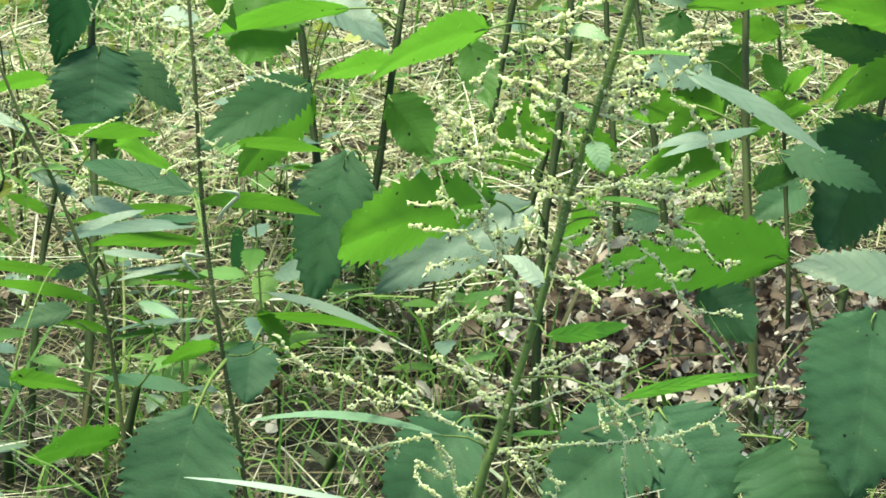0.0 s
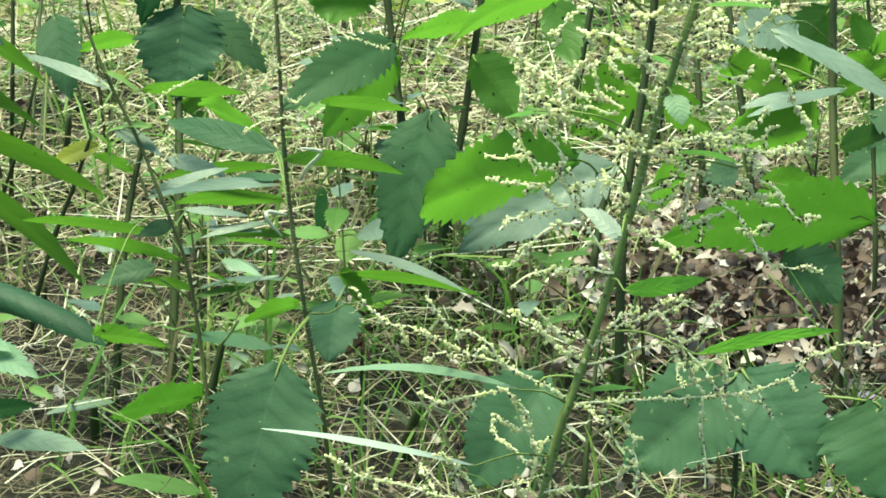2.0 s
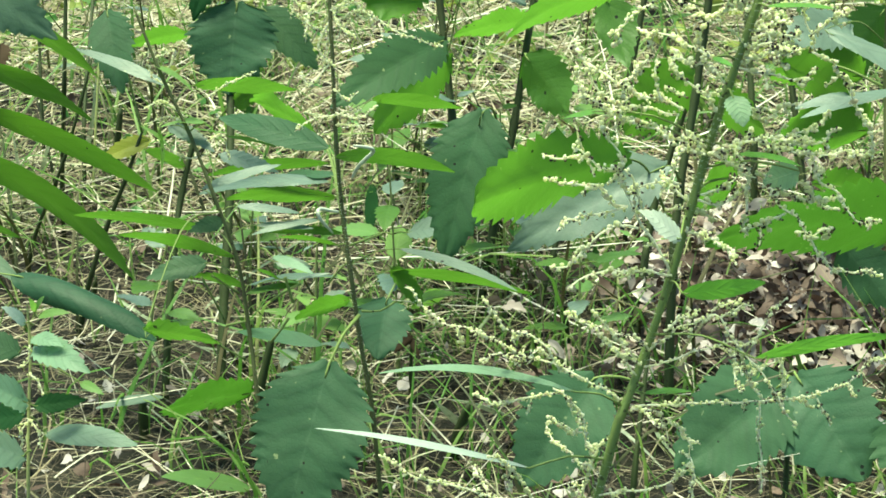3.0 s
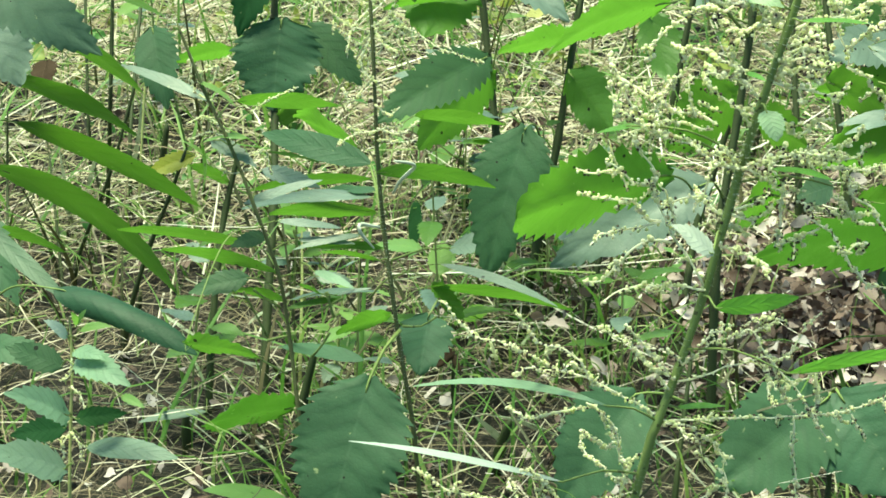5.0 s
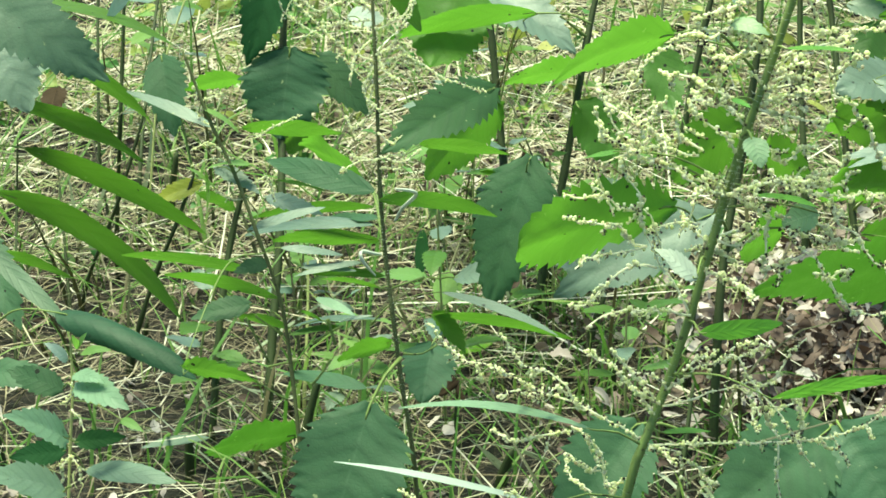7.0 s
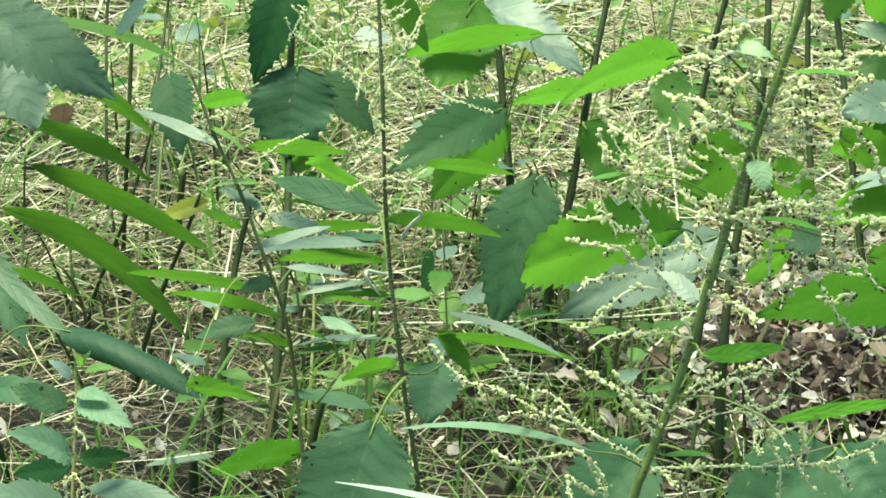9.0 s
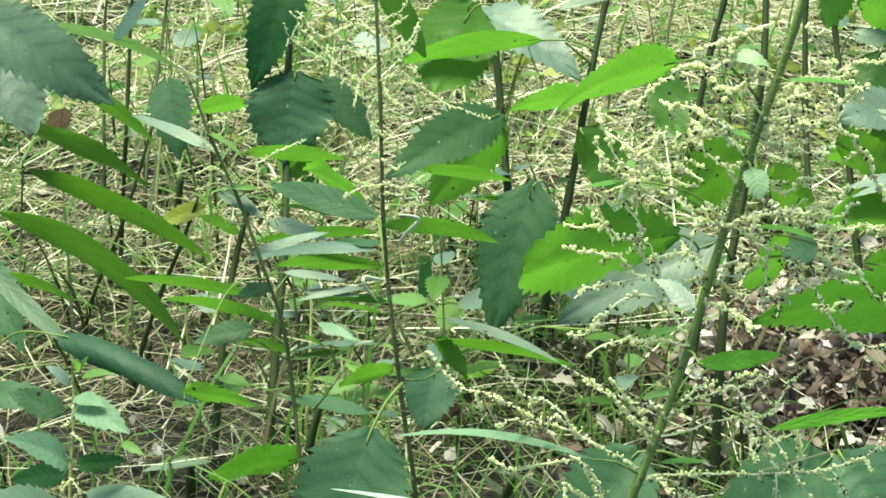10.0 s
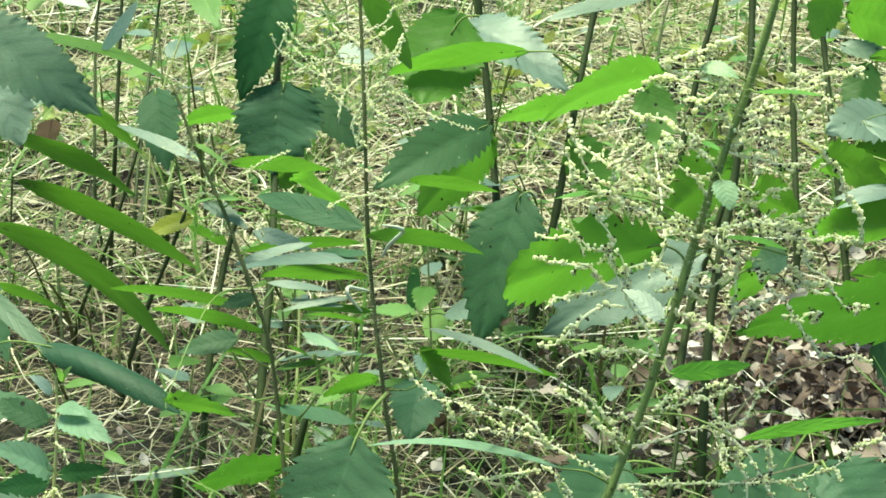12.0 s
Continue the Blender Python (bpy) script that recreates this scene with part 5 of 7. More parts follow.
bare_stalk(L2, [(-0.1010, 1.1300, 0.1850), (-0.0920, 1.1300, 0.1910), (-0.0830, 1.1300, 0.1960)], 0.00090)
bare_stalk(L2, [(-0.0920, 1.1300, 0.2000), (-0.0900, 1.1300, 0.1920), (-0.0880, 1.1300, 0.1840)], 0.00110)
bare_stalk(L2, [(-0.1020, 1.1300, 0.1580), (-0.0950, 1.1300, 0.1670), (-0.0910, 1.1300, 0.1740)], 0.00080)
bare_stalk(L2, [(-0.1430, 1.1500, 0.1920), (-0.1380, 1.1500, 0.1810), (-0.1300, 1.1500, 0.1620)], 0.00080)
bare_stalk(L2, [(-0.1370, 1.1500, 0.1930), (-0.1320, 1.1500, 0.1890), (-0.1210, 1.1500, 0.1810)], 0.00080)
bare_stalk(L2, [(-0.1390, 1.1400, 0.1560), (-0.1320, 1.1400, 0.1510), (-0.1180, 1.1400, 0.1420)], 0.00080)
bare_stalk(L2, [(-0.1280, 1.1300, 0.1690), (-0.1210, 1.1300, 0.1710), (-0.1110, 1.1300, 0.1730)], 0.00090)
bare_stalk(L, [(-0.0520, 1.1300, 0.2110), (-0.0580, 1.1300, 0.2070), (-0.0670, 1.1300, 0.1960)], 0.00070)
bare_stalk(L, [(-0.0480, 1.1300, 0.1780), (-0.0370, 1.1300, 0.1780), (-0.0280, 1.1300, 0.1840)], 0.00070)
bare_stalk(L, [(-0.0540, 1.1300, 0.2200), (-0.0410, 1.1300, 0.2250), (-0.0350, 1.1300, 0.2270)], 0.00080)
bare_stalk(B4, [(-0.0200, 1.4500, 0.3080), (-0.0150, 1.4500, 0.3170), (-0.0090, 1.4500, 0.3220), (0.0000, 1.4500, 0.3220)], 0.00090)
bare_stalk(B4, [(0.0230, 1.4700, 0.2890), (0.0380, 1.4700, 0.2910), (0.0600, 1.4700, 0.2900), (0.0750, 1.4700, 0.2830)], 0.00090)

# ---------- smaller leaves and blades among the stems ----------
leaf(OL, (-0.1700, 1.2600, 0.3850), (-0.1550, 1.2200, 0.3740), 0.0188, (0.0, -0.75, 0.6), 0.05, "y", (-0.2200, 1.3600, 0.3710))
leaf(L2, (-0.1630, 1.1500, 0.2860), (-0.1600, 1.1200, 0.2660), 0.0063, (0.35, 0.8, 0.3), 0.06, "b", (-0.1600, 1.1650, 0.2850))
leaf(L2, (-0.1570, 1.1500, 0.2740), (-0.1720, 1.1400, 0.2910), 0.0053, (0.1, -0.3, 0.95), 0.05, "y", (-0.1550, 1.1600, 0.2750))
leaf(OL, (-0.2710, 1.4500, 0.2920), (-0.2470, 1.4700, 0.3250), 0.0099, (0.5, -0.8, 0.2), 0.03, "w", (-0.2580, 1.4400, 0.2770))
leaf(OL, (-0.3110, 1.5000, 0.3210), (-0.2830, 1.4800, 0.3170), 0.0110, (0.0, -0.6, 0.8), 0.05, "w", (-0.3100, 1.4400, 0.3390))
T14 = plant("stalk", "thin dark dry stalk with a withered brown leaf", [(-0.0200, 1.3480, 0.0600), (-0.0210, 1.3480, 0.0290), (-0.0220, 1.3480, -0.0010)], 0.00125, MAT["stem_d"])
leaf(T14, (-0.0200, 1.3430, 0.0600), (-0.0330, 1.3280, 0.0550), 0.0120, (0.2, -0.8, 0.5), 0.12, "br", (-0.0200, 1.3480, 0.0590), (0.5, 0.6), 1.5)
leaf(T14, (-0.0210, 1.3430, 0.0570), (-0.0150, 1.3280, 0.0510), 0.0064, (-0.4, -0.8, 0.3), 0.10, "br", (-0.0200, 1.3480, 0.0590), (0.5, 0.6), 1.2)


def grass_blade(points, width, label):
    """A broad grass blade: a folded ribbon with a groove down the middle, rooted at the first point."""
    path = smooth_path(points, 0.008)
    tang = np.gradient(path, axis=0)
    verts, faces = [], []
    for k, (p, d) in enumerate(zip(path, tang)):
        s = k / (len(path) - 1)
        side = np.cross(d, (0.0, 0.35, 1.0))
        side /= np.linalg.norm(side)
        half = 0.5 * width * min(1.0, 0.45 + s * 3) * (1 - s ** 3 * 0.95)
        for v in (-1, -0.5, 0, 0.5, 1):
            verts.append(p - path[0] + side * half * v + np.array([0, 0, abs(v) * half * 0.5]))
    for k in range(len(path) - 1):
        for j in range(4):
            b = k * 5 + j
            faces.append((b, b + 1, b + 6, b + 5))
    ob = finish("grass_blade", verts, faces, MAT["strap"])
    ob.location = path[0]
    return tagged(ob, label, "grass blade", "broad grass blades")



grass_blade([(0.0140, 1.3060, 0.0040), (0.0000, 1.2880, 0.0300), (-0.0130, 1.2830, 0.0450)], 0.0085, "broad grey-green grass blade arching over dry straw")
grass_blade([(0.0610, 1.3100, 0.0040), (0.0280, 1.3090, 0.0200), (-0.0030, 1.3040, 0.0300)], 0.0075, "broad grey-green grass blade arching over dry straw")
grass_blade([(0.0500, 1.3150, 0.0040), (0.0200, 1.2930, 0.0300), (-0.0090, 1.2680, 0.0500)], 0.0055, "broad grey-green grass blade arching over dry straw")
grass_blade([(-0.0520, 1.3290, 0.0030), (-0.0610, 1.2640, 0.0500), (-0.0710, 1.2550, 0.0750)], 0.0045, "broad grey-green grass blade arching over dry straw")
grass_blade([(0.0310, 1.5680, 0.0020), (0.0190, 1.5030, 0.0500), (0.0130, 1.4650, 0.0850)], 0.0045, "broad grey-green grass blade arching over dry straw")
grass_blade([(-0.3640, 1.7320, 0.0020), (-0.3460, 1.6400, 0.0700), (-0.3400, 1.5990, 0.1200)], 0.0050, "broad grey-green grass blade arching over dry straw")
grass_blade([(-0.3570, 1.7740, 0.0020), (-0.3310, 1.6950, 0.0700), (-0.3140, 1.6840, 0.1100)], 0.0045, "broad grey-green grass blade arching over dry straw")
grass_blade([(-0.3250, 1.8330, 0.0020), (-0.3030, 1.7680, 0.0700), (-0.2970, 1.7610, 0.1100)], 0.0050, "broad grey-green grass blade arching over dry straw")


def hairs(owner, points, radius, count, seed):
    """Fine stinging hairs standing out from a stem."""
    g = np.random.default_rng(seed)
    path = smooth_path(points, 0.002)
    tang = np.gradient(path, axis=0)
    verts, faces, foot = [], [], np.array(owner.location)
    for i in range(count):
        k = int(g.integers(1, len(path) - 1))
        d = tang[k] / np.linalg.norm(tang[k])
        out = np.cross(d, g.normal(0, 1, 3))
        out /= np.linalg.norm(out)
        across = np.cross(out, d) * 0.00007
        root = path[k] + out * radius * 0.8 - foot
        end = root + (out + d * g.uniform(-0.5, 0.3)) * g.uniform(0.0007, 0.0019) + out * radius * 0.2
        b = len(verts)
        verts += [root + across, root - across, root + d * 0.0001, end]
        faces += [(b, b + 1, b + 3), (b + 1, b + 2, b + 3), (b + 2, b, b + 3)]
    finish("hairs", verts, faces, MAT["hook"], owner, "fine pale stinging hairs", uvs=[(0.3, 0.9)] * len(verts))


hairs(N, [(0.1034, 0.6541, 0.5450), (0.0847, 0.6454, 0.4807), (0.0753, 0.6423, 0.4450), (0.0605, 0.6334, 0.3944), (0.0484, 0.6252, 0.3589), (0.0379, 0.6230, 0.3100)], 0.0013, 1500, 5)
hairs(L, [(-0.0682, 1.1905, 0.4286), (-0.0627, 1.1569, 0.3406), (-0.0608, 1.1430, 0.2763), (-0.0538, 1.1265, 0.2049), (-0.0416, 1.1127, 0.1122)], 0.0012, 900, 6)


def small_flower(at, size):
    """A tiny low flower with five round petals on a thread of a stalk."""
    root = new("flower")
    root.location = (at[0], at[1], 0.0)
    tagged(root, "tiny pale violet flower with five petals on a thin stalk", "flower", "tiny flowers")
    top = np.array([0.0, 0.0, at[2]])
    path = smooth_path([(0.004, 0.006, -0.004), (0.003, 0.002, at[2] * 0.5), top], 0.004)
    verts, faces = tube(path, [0.0005] * len(path), 5)
    finish("stalk", verts, faces, MAT["stem_y"], root)
    for k in range(5):
        a = k * 1.257
        d, e = np.array([math.cos(a), math.sin(a) * 0.6, 0.55 + 0.3 * math.sin(a)]), np.array([-math.sin(a), math.cos(a) * 0.6, 0.3 * math.cos(a)])
        verts, faces = [top], []
        for i in range(7):
            b = math.pi * (i / 6 - 0.5)
            verts.append(top + d * size * (0.55 + 0.45 * math.cos(b)) + e * size * 0.42 * math.sin(b))
        faces = [(0, i, i + 1) for i in range(1, 7)]
        finish("petal", verts, faces, MAT["petal"], root)


small_flower((0.3320, 1.3000, 0.0250), 0.005)
small_flower((0.3280, 1.3050, 0.0240), 0.004)

# ---------- fruit strings ----------
fruit_string(N, [(0.0950, 0.6510, 0.5060), (0.0880, 0.6500, 0.5100), (0.0810, 0.6490, 0.5130), (0.0770, 0.6460, 0.5140), (0.0710, 0.6440, 0.5150), (0.0670, 0.6420, 0.5170), (0.0660, 0.6390, 0.5200)], 0.00090, 1, 0.15)
fruit_string(N, [(0.0920, 0.6560, 0.5230), (0.0850, 0.6540, 0.5210), (0.0800, 0.6510, 0.5200), (0.0760, 0.6480, 0.5200), (0.0720, 0.6450, 0.5200), (0.0680, 0.6410, 0.5190)], 0.00090, 1, 0.1)
fruit_string(N, [(0.0770, 0.6510, 0.5130), (0.0720, 0.6500, 0.5100), (0.0680, 0.6510, 0.5110), (0.0640, 0.6500, 0.5110), (0.0610, 0.6500, 0.5090), (0.0580, 0.6490, 0.5070), (0.0540, 0.6490, 0.5040), (0.0520, 0.6480, 0.5020), (0.0490, 0.6470, 0.5000), (0.0470, 0.6470, 0.4980)], 0.00090, 1, 0.08)
fruit_string(N, [(0.0950, 0.6560, 0.5040), (0.0880, 0.6570, 0.5040), (0.0840, 0.6590, 0.5030), (0.0810, 0.6600, 0.5010), (0.0770, 0.6610, 0.5010), (0.0740, 0.6630, 0.5020), (0.0710, 0.6660, 0.5040)], 0.00090, 1, 0.15)
fruit_string(N, [(0.0750, 0.6550, 0.5030), (0.0720, 0.6520, 0.5060), (0.0690, 0.6480, 0.5100)], 0.00090, 1, 0.6)
fruit_string(N, [(0.0940, 0.6530, 0.5050), (0.0880, 0.6510, 0.5080), (0.0840, 0.6490, 0.5110), (0.0800, 0.6450, 0.5140)], 0.00090, 1, 0.1)
fruit_string(N, [(0.0910, 0.6480, 0.4940), (0.0870, 0.6460, 0.4980), (0.0850, 0.6440, 0.5010)], 0.00090, 1, 0.1)
fruit_string(N, [(0.0820, 0.6470, 0.4890), (0.0780, 0.6490, 0.4910), (0.0730, 0.6520, 0.4930), (0.0700, 0.6550, 0.4930), (0.0690, 0.6590, 0.4940), (0.0640, 0.6620, 0.4940), (0.0610, 0.6650, 0.4930), (0.0580, 0.6690, 0.4940)], 0.00090, 1, 0.08)
fruit_string(N, [(0.0800, 0.6550, 0.5010), (0.0770, 0.6560, 0.4980), (0.0760, 0.6580, 0.4950), (0.0770, 0.6600, 0.4910), (0.0790, 0.6620, 0.4880)], 0.00090, 1, 0.15)
fruit_string(N, [(0.0830, 0.6470, 0.4680), (0.0820, 0.6470, 0.4730), (0.0800, 0.6460, 0.4770), (0.0780, 0.6450, 0.4790), (0.0740, 0.6430, 0.4830), (0.0700, 0.6420, 0.4860), (0.0680, 0.6410, 0.4890), (0.0660, 0.6390, 0.4930), (0.0690, 0.6370, 0.4940)], 0.00090, 0.8, 0.2)
fruit_string(N, [(0.0840, 0.6460, 0.4820), (0.0800, 0.6480, 0.4870), (0.0780, 0.6500, 0.4880), (0.0730, 0.6510, 0.4880), (0.0700, 0.6530, 0.4900), (0.0680, 0.6550, 0.4910)], 0.00090, 1, 0.1)
fruit_string(N, [(0.0790, 0.6490, 0.4780), (0.0820, 0.6510, 0.4780), (0.0860, 0.6540, 0.4780)], 0.00090, 0.9, 0.1)
fruit_string(N, [(0.0780, 0.6460, 0.4600), (0.0710, 0.6450, 0.4640), (0.0650, 0.6440, 0.4680), (0.0590, 0.6430, 0.4710), (0.0530, 0.6410, 0.4730), (0.0490, 0.6390, 0.4760), (0.0440, 0.6370, 0.4790), (0.0400, 0.6350, 0.4810), (0.0380, 0.6330, 0.4840), (0.0370, 0.6310, 0.4890)], 0.00090, 1, 0.2)
fruit_string(N, [(0.0500, 0.6480, 0.4820), (0.0460, 0.6500, 0.4850), (0.0420, 0.6520, 0.4870), (0.0400, 0.6530, 0.4890), (0.0380, 0.6550, 0.4910), (0.0370, 0.6580, 0.4940)], 0.00090, 1, 0.1)
fruit_string(N, [(0.0540, 0.6460, 0.4740), (0.0490, 0.6440, 0.4770), (0.0450, 0.6420, 0.4800), (0.0430, 0.6400, 0.4830), (0.0410, 0.6380, 0.4890), (0.0400, 0.6360, 0.4920)], 0.00090, 1, 0.25)
fruit_string(N, [(0.0600, 0.6460, 0.4770), (0.0560, 0.6450, 0.4800), (0.0530, 0.6440, 0.4830), (0.0500, 0.6410, 0.4840), (0.0530, 0.6390, 0.4860), (0.0550, 0.6370, 0.4890), (0.0560, 0.6350, 0.4920), (0.0580, 0.6330, 0.4950)], 0.00090, 1, 0.1)
fruit_string(N, [(0.0510, 0.6510, 0.4810), (0.0490, 0.6530, 0.4830), (0.0490, 0.6560, 0.4850)], 0.00090, 1, 0.3)
fruit_string(N, [(0.0440, 0.6460, 0.4750), (0.0400, 0.6450, 0.4780), (0.0390, 0.6440, 0.4820), (0.0370, 0.6420, 0.4860), (0.0360, 0.6410, 0.4900)], 0.00090, 0.9, 0.4)
fruit_string(N, [(0.0650, 0.6490, 0.4750), (0.0640, 0.6500, 0.4780), (0.0630, 0.6510, 0.4820), (0.0630, 0.6520, 0.4860), (0.0640, 0.6520, 0.4880)], 0.00090, 0.9, 0.2)
fruit_string(N, [(0.0720, 0.6490, 0.4730), (0.0680, 0.6510, 0.4750), (0.0650, 0.6530, 0.4760), (0.0610, 0.6550, 0.4750), (0.0570, 0.6580, 0.4750), (0.0530, 0.6600, 0.4710)], 0.00090, 1.1, 0.12)
fruit_string(N, [(0.0720, 0.6470, 0.4780), (0.0680, 0.6460, 0.4800), (0.0650, 0.6460, 0.4820)], 0.00090, 1, 0.15)
fruit_string(N, [(0.0700, 0.6460, 0.4720), (0.0660, 0.6460, 0.4730), (0.0600, 0.6450, 0.4750), (0.0560, 0.6440, 0.4760), (0.0520, 0.6430, 0.4750)], 0.00090, 1.1, 0.12)
fruit_string(N, [(0.0500, 0.6430, 0.4740), (0.0450, 0.6410, 0.4740), (0.0410, 0.6390, 0.4730), (0.0390, 0.6370, 0.4730)], 0.00090, 0.3, 0.3)
fruit_string(N, [(0.0790, 0.6450, 0.4590), (0.0750, 0.6410, 0.4660), (0.0710, 0.6350, 0.4710)], 0.00090, 1.1, 0.1)
fruit_string(N, [(0.0710, 0.6400, 0.4660), (0.0730, 0.6430, 0.4650), (0.0780, 0.6460, 0.4620)], 0.00090, 1.1, 0.1)
fruit_string(N, [(0.0700, 0.6410, 0.4630), (0.0660, 0.6420, 0.4660), (0.0630, 0.6430, 0.4680), (0.0590, 0.6440, 0.4690), (0.0560, 0.6450, 0.4700), (0.0530, 0.6460, 0.4700)], 0.00090, 1, 0.3)
fruit_string(N, [(0.0670, 0.6340, 0.4230), (0.0620, 0.6350, 0.4310), (0.0570, 0.6360, 0.4380), (0.0540, 0.6370, 0.4460), (0.0510, 0.6380, 0.4530), (0.0510, 0.6380, 0.4590), (0.0490, 0.6380, 0.4640), (0.0460, 0.6380, 0.4680), (0.0440, 0.6380, 0.4720)], 0.00090, 0.7, 0.2)
fruit_string(N, [(0.0540, 0.6430, 0.4420), (0.0490, 0.6410, 0.4430), (0.0460, 0.6400, 0.4470), (0.0430, 0.6380, 0.4510), (0.0390, 0.6360, 0.4520), (0.0340, 0.6330, 0.4530), (0.0300, 0.6310, 0.4550), (0.0270, 0.6280, 0.4580)], 0.00090, 0.8, 0.15)
fruit_string(N, [(0.0510, 0.6400, 0.4520), (0.0500, 0.6390, 0.4560), (0.0460, 0.6380, 0.4570), (0.0430, 0.6360, 0.4580), (0.0400, 0.6340, 0.4620), (0.0370, 0.6330, 0.4650), (0.0350, 0.6310, 0.4670)], 0.00090, 0.8, 0.3)
fruit_string(N, [(0.0390, 0.6440, 0.4610), (0.0380, 0.6410, 0.4640), (0.0370, 0.6390, 0.4690), (0.0360, 0.6350, 0.4730)], 0.00090, 0.6, 0.6)
fruit_string(N, [(0.0410, 0.6410, 0.4590), (0.0380, 0.6430, 0.4590), (0.0350, 0.6450, 0.4580), (0.0310, 0.6470, 0.4570), (0.0290, 0.6490, 0.4570), (0.0270, 0.6520, 0.4570)], 0.00090, 0.8, 0.3)
fruit_string(N, [(0.0430, 0.6390, 0.4540), (0.0420, 0.6410, 0.4560), (0.0410, 0.6430, 0.4580)], 0.00090, 0.9, 0.5)
fruit_string(N, [(0.0540, 0.6420, 0.4420), (0.0480, 0.6400, 0.4410), (0.0430, 0.6370, 0.4410), (0.0400, 0.6340, 0.4420), (0.0370, 0.6310, 0.4420), (0.0340, 0.6280, 0.4440), (0.0320, 0.6250, 0.4430), (0.0300, 0.6210, 0.4430)], 0.00090, 0.45, 0.4)
fruit_string(N, [(0.0570, 0.6340, 0.4380), (0.0510, 0.6330, 0.4390), (0.0470, 0.6310, 0.4380), (0.0410, 0.6290, 0.4340), (0.0360, 0.6270, 0.4300), (0.0330, 0.6250, 0.4290), (0.0280, 0.6230, 0.4300)], 0.00090, 0.7, 0.2)
fruit_string(N, [(0.0680, 0.6360, 0.4210), (0.0610, 0.6370, 0.4220), (0.0540, 0.6370, 0.4220), (0.0470, 0.6370, 0.4220), (0.0410, 0.6380, 0.4190), (0.0350, 0.6370, 0.4160)], 0.00090, 0.8, 0.2)
fruit_string(N, [(0.0590, 0.6360, 0.4400), (0.0580, 0.6360, 0.4450), (0.0570, 0.6360, 0.4480), (0.0550, 0.6360, 0.4530), (0.0540, 0.6350, 0.4560), (0.0520, 0.6350, 0.4580)], 0.00090, 0.7, 0.75)
fruit_string(N, [(0.0690, 0.6400, 0.4620), (0.0680, 0.6390, 0.4570), (0.0670, 0.6390, 0.4530), (0.0650, 0.6380, 0.4500), (0.0640, 0.6380, 0.4470)], 0.00090, 0.4, 0.2)
fruit_string(N, [(0.0700, 0.6370, 0.4520), (0.0660, 0.6390, 0.4520), (0.0610, 0.6420, 0.4500), (0.0570, 0.6440, 0.4470), (0.0540, 0.6480, 0.4460)], 0.00090, 0.8, 0.1)
fruit_string(N, [(0.0760, 0.6420, 0.4430), (0.0720, 0.6450, 0.4440), (0.0700, 0.6500, 0.4460), (0.0680, 0.6540, 0.4460), (0.0670, 0.6590, 0.4470)], 0.00090, 1, 0.1)
fruit_string(N, [(0.0750, 0.6410, 0.4420), (0.0710, 0.6440, 0.4410), (0.0670, 0.6480, 0.4380)], 0.00090, 0.8, 0.1)
fruit_string(N, [(0.0770, 0.6390, 0.4620), (0.0730, 0.6380, 0.4630), (0.0690, 0.6360, 0.4640), (0.0680, 0.6340, 0.4630)], 0.00090, 1, 0.2)
fruit_string(N, [(0.0960, 0.6560, 0.5020), (0.1000, 0.6580, 0.5040), (0.1060, 0.6590, 0.5050), (0.1140, 0.6600, 0.5040), (0.1190, 0.6610, 0.5020), (0.1240, 0.6620, 0.5000), (0.1240, 0.6640, 0.5010)], 0.00090, 0.7, 0.2)
fruit_string(N, [(0.1030, 0.6560, 0.5240), (0.1050, 0.6580, 0.5180), (0.1070, 0.6590, 0.5110), (0.1090, 0.6610, 0.5040), (0.1110, 0.6630, 0.4970), (0.1140, 0.6650, 0.4910), (0.1160, 0.6680, 0.4860)], 0.00090, 0.5, 0.15)
fruit_string(N, [(0.1120, 0.6510, 0.4910), (0.1160, 0.6510, 0.4890), (0.1190, 0.6510, 0.4870), (0.1210, 0.6510, 0.4830), (0.1240, 0.6520, 0.4800), (0.1250, 0.6520, 0.4760), (0.1270, 0.6520, 0.4710), (0.1300, 0.6520, 0.4670), (0.1320, 0.6520, 0.4630), (0.1330, 0.6530, 0.4590), (0.1330, 0.6530, 0.4550), (0.1290, 0.6540, 0.4560), (0.1260, 0.6550, 0.4540)], 0.00090, 1.1, 0.12)
fruit_string(N, [(0.1070, 0.6520, 0.5070), (0.1120, 0.6510, 0.5090), (0.1150, 0.6500, 0.5110), (0.1180, 0.6480, 0.5130), (0.1230, 0.6460, 0.5140), (0.1260, 0.6440, 0.5150), (0.1290, 0.6430, 0.5170)], 0.00090, 1, 0.12)
fruit_string(N, [(0.1080, 0.6530, 0.5060), (0.1130, 0.6490, 0.5080), (0.1150, 0.6440, 0.5100), (0.1150, 0.6390, 0.5130)], 0.00090, 1, 0.3)
fruit_string(N, [(0.1070, 0.6540, 0.5110), (0.1100, 0.6580, 0.5100), (0.1140, 0.6640, 0.5090)], 0.00090, 0.9, 0.1)
fruit_string(N, [(0.1110, 0.6500, 0.4970), (0.1150, 0.6460, 0.5020), (0.1160, 0.6400, 0.5060), (0.1170, 0.6330, 0.5090)], 0.00090, 0.8, 0.3)
fruit_string(N, [(0.0930, 0.6480, 0.4990), (0.0960, 0.6450, 0.5010), (0.0990, 0.6420, 0.5030), (0.1020, 0.6390, 0.5060)], 0.00090, 1, 0.2)
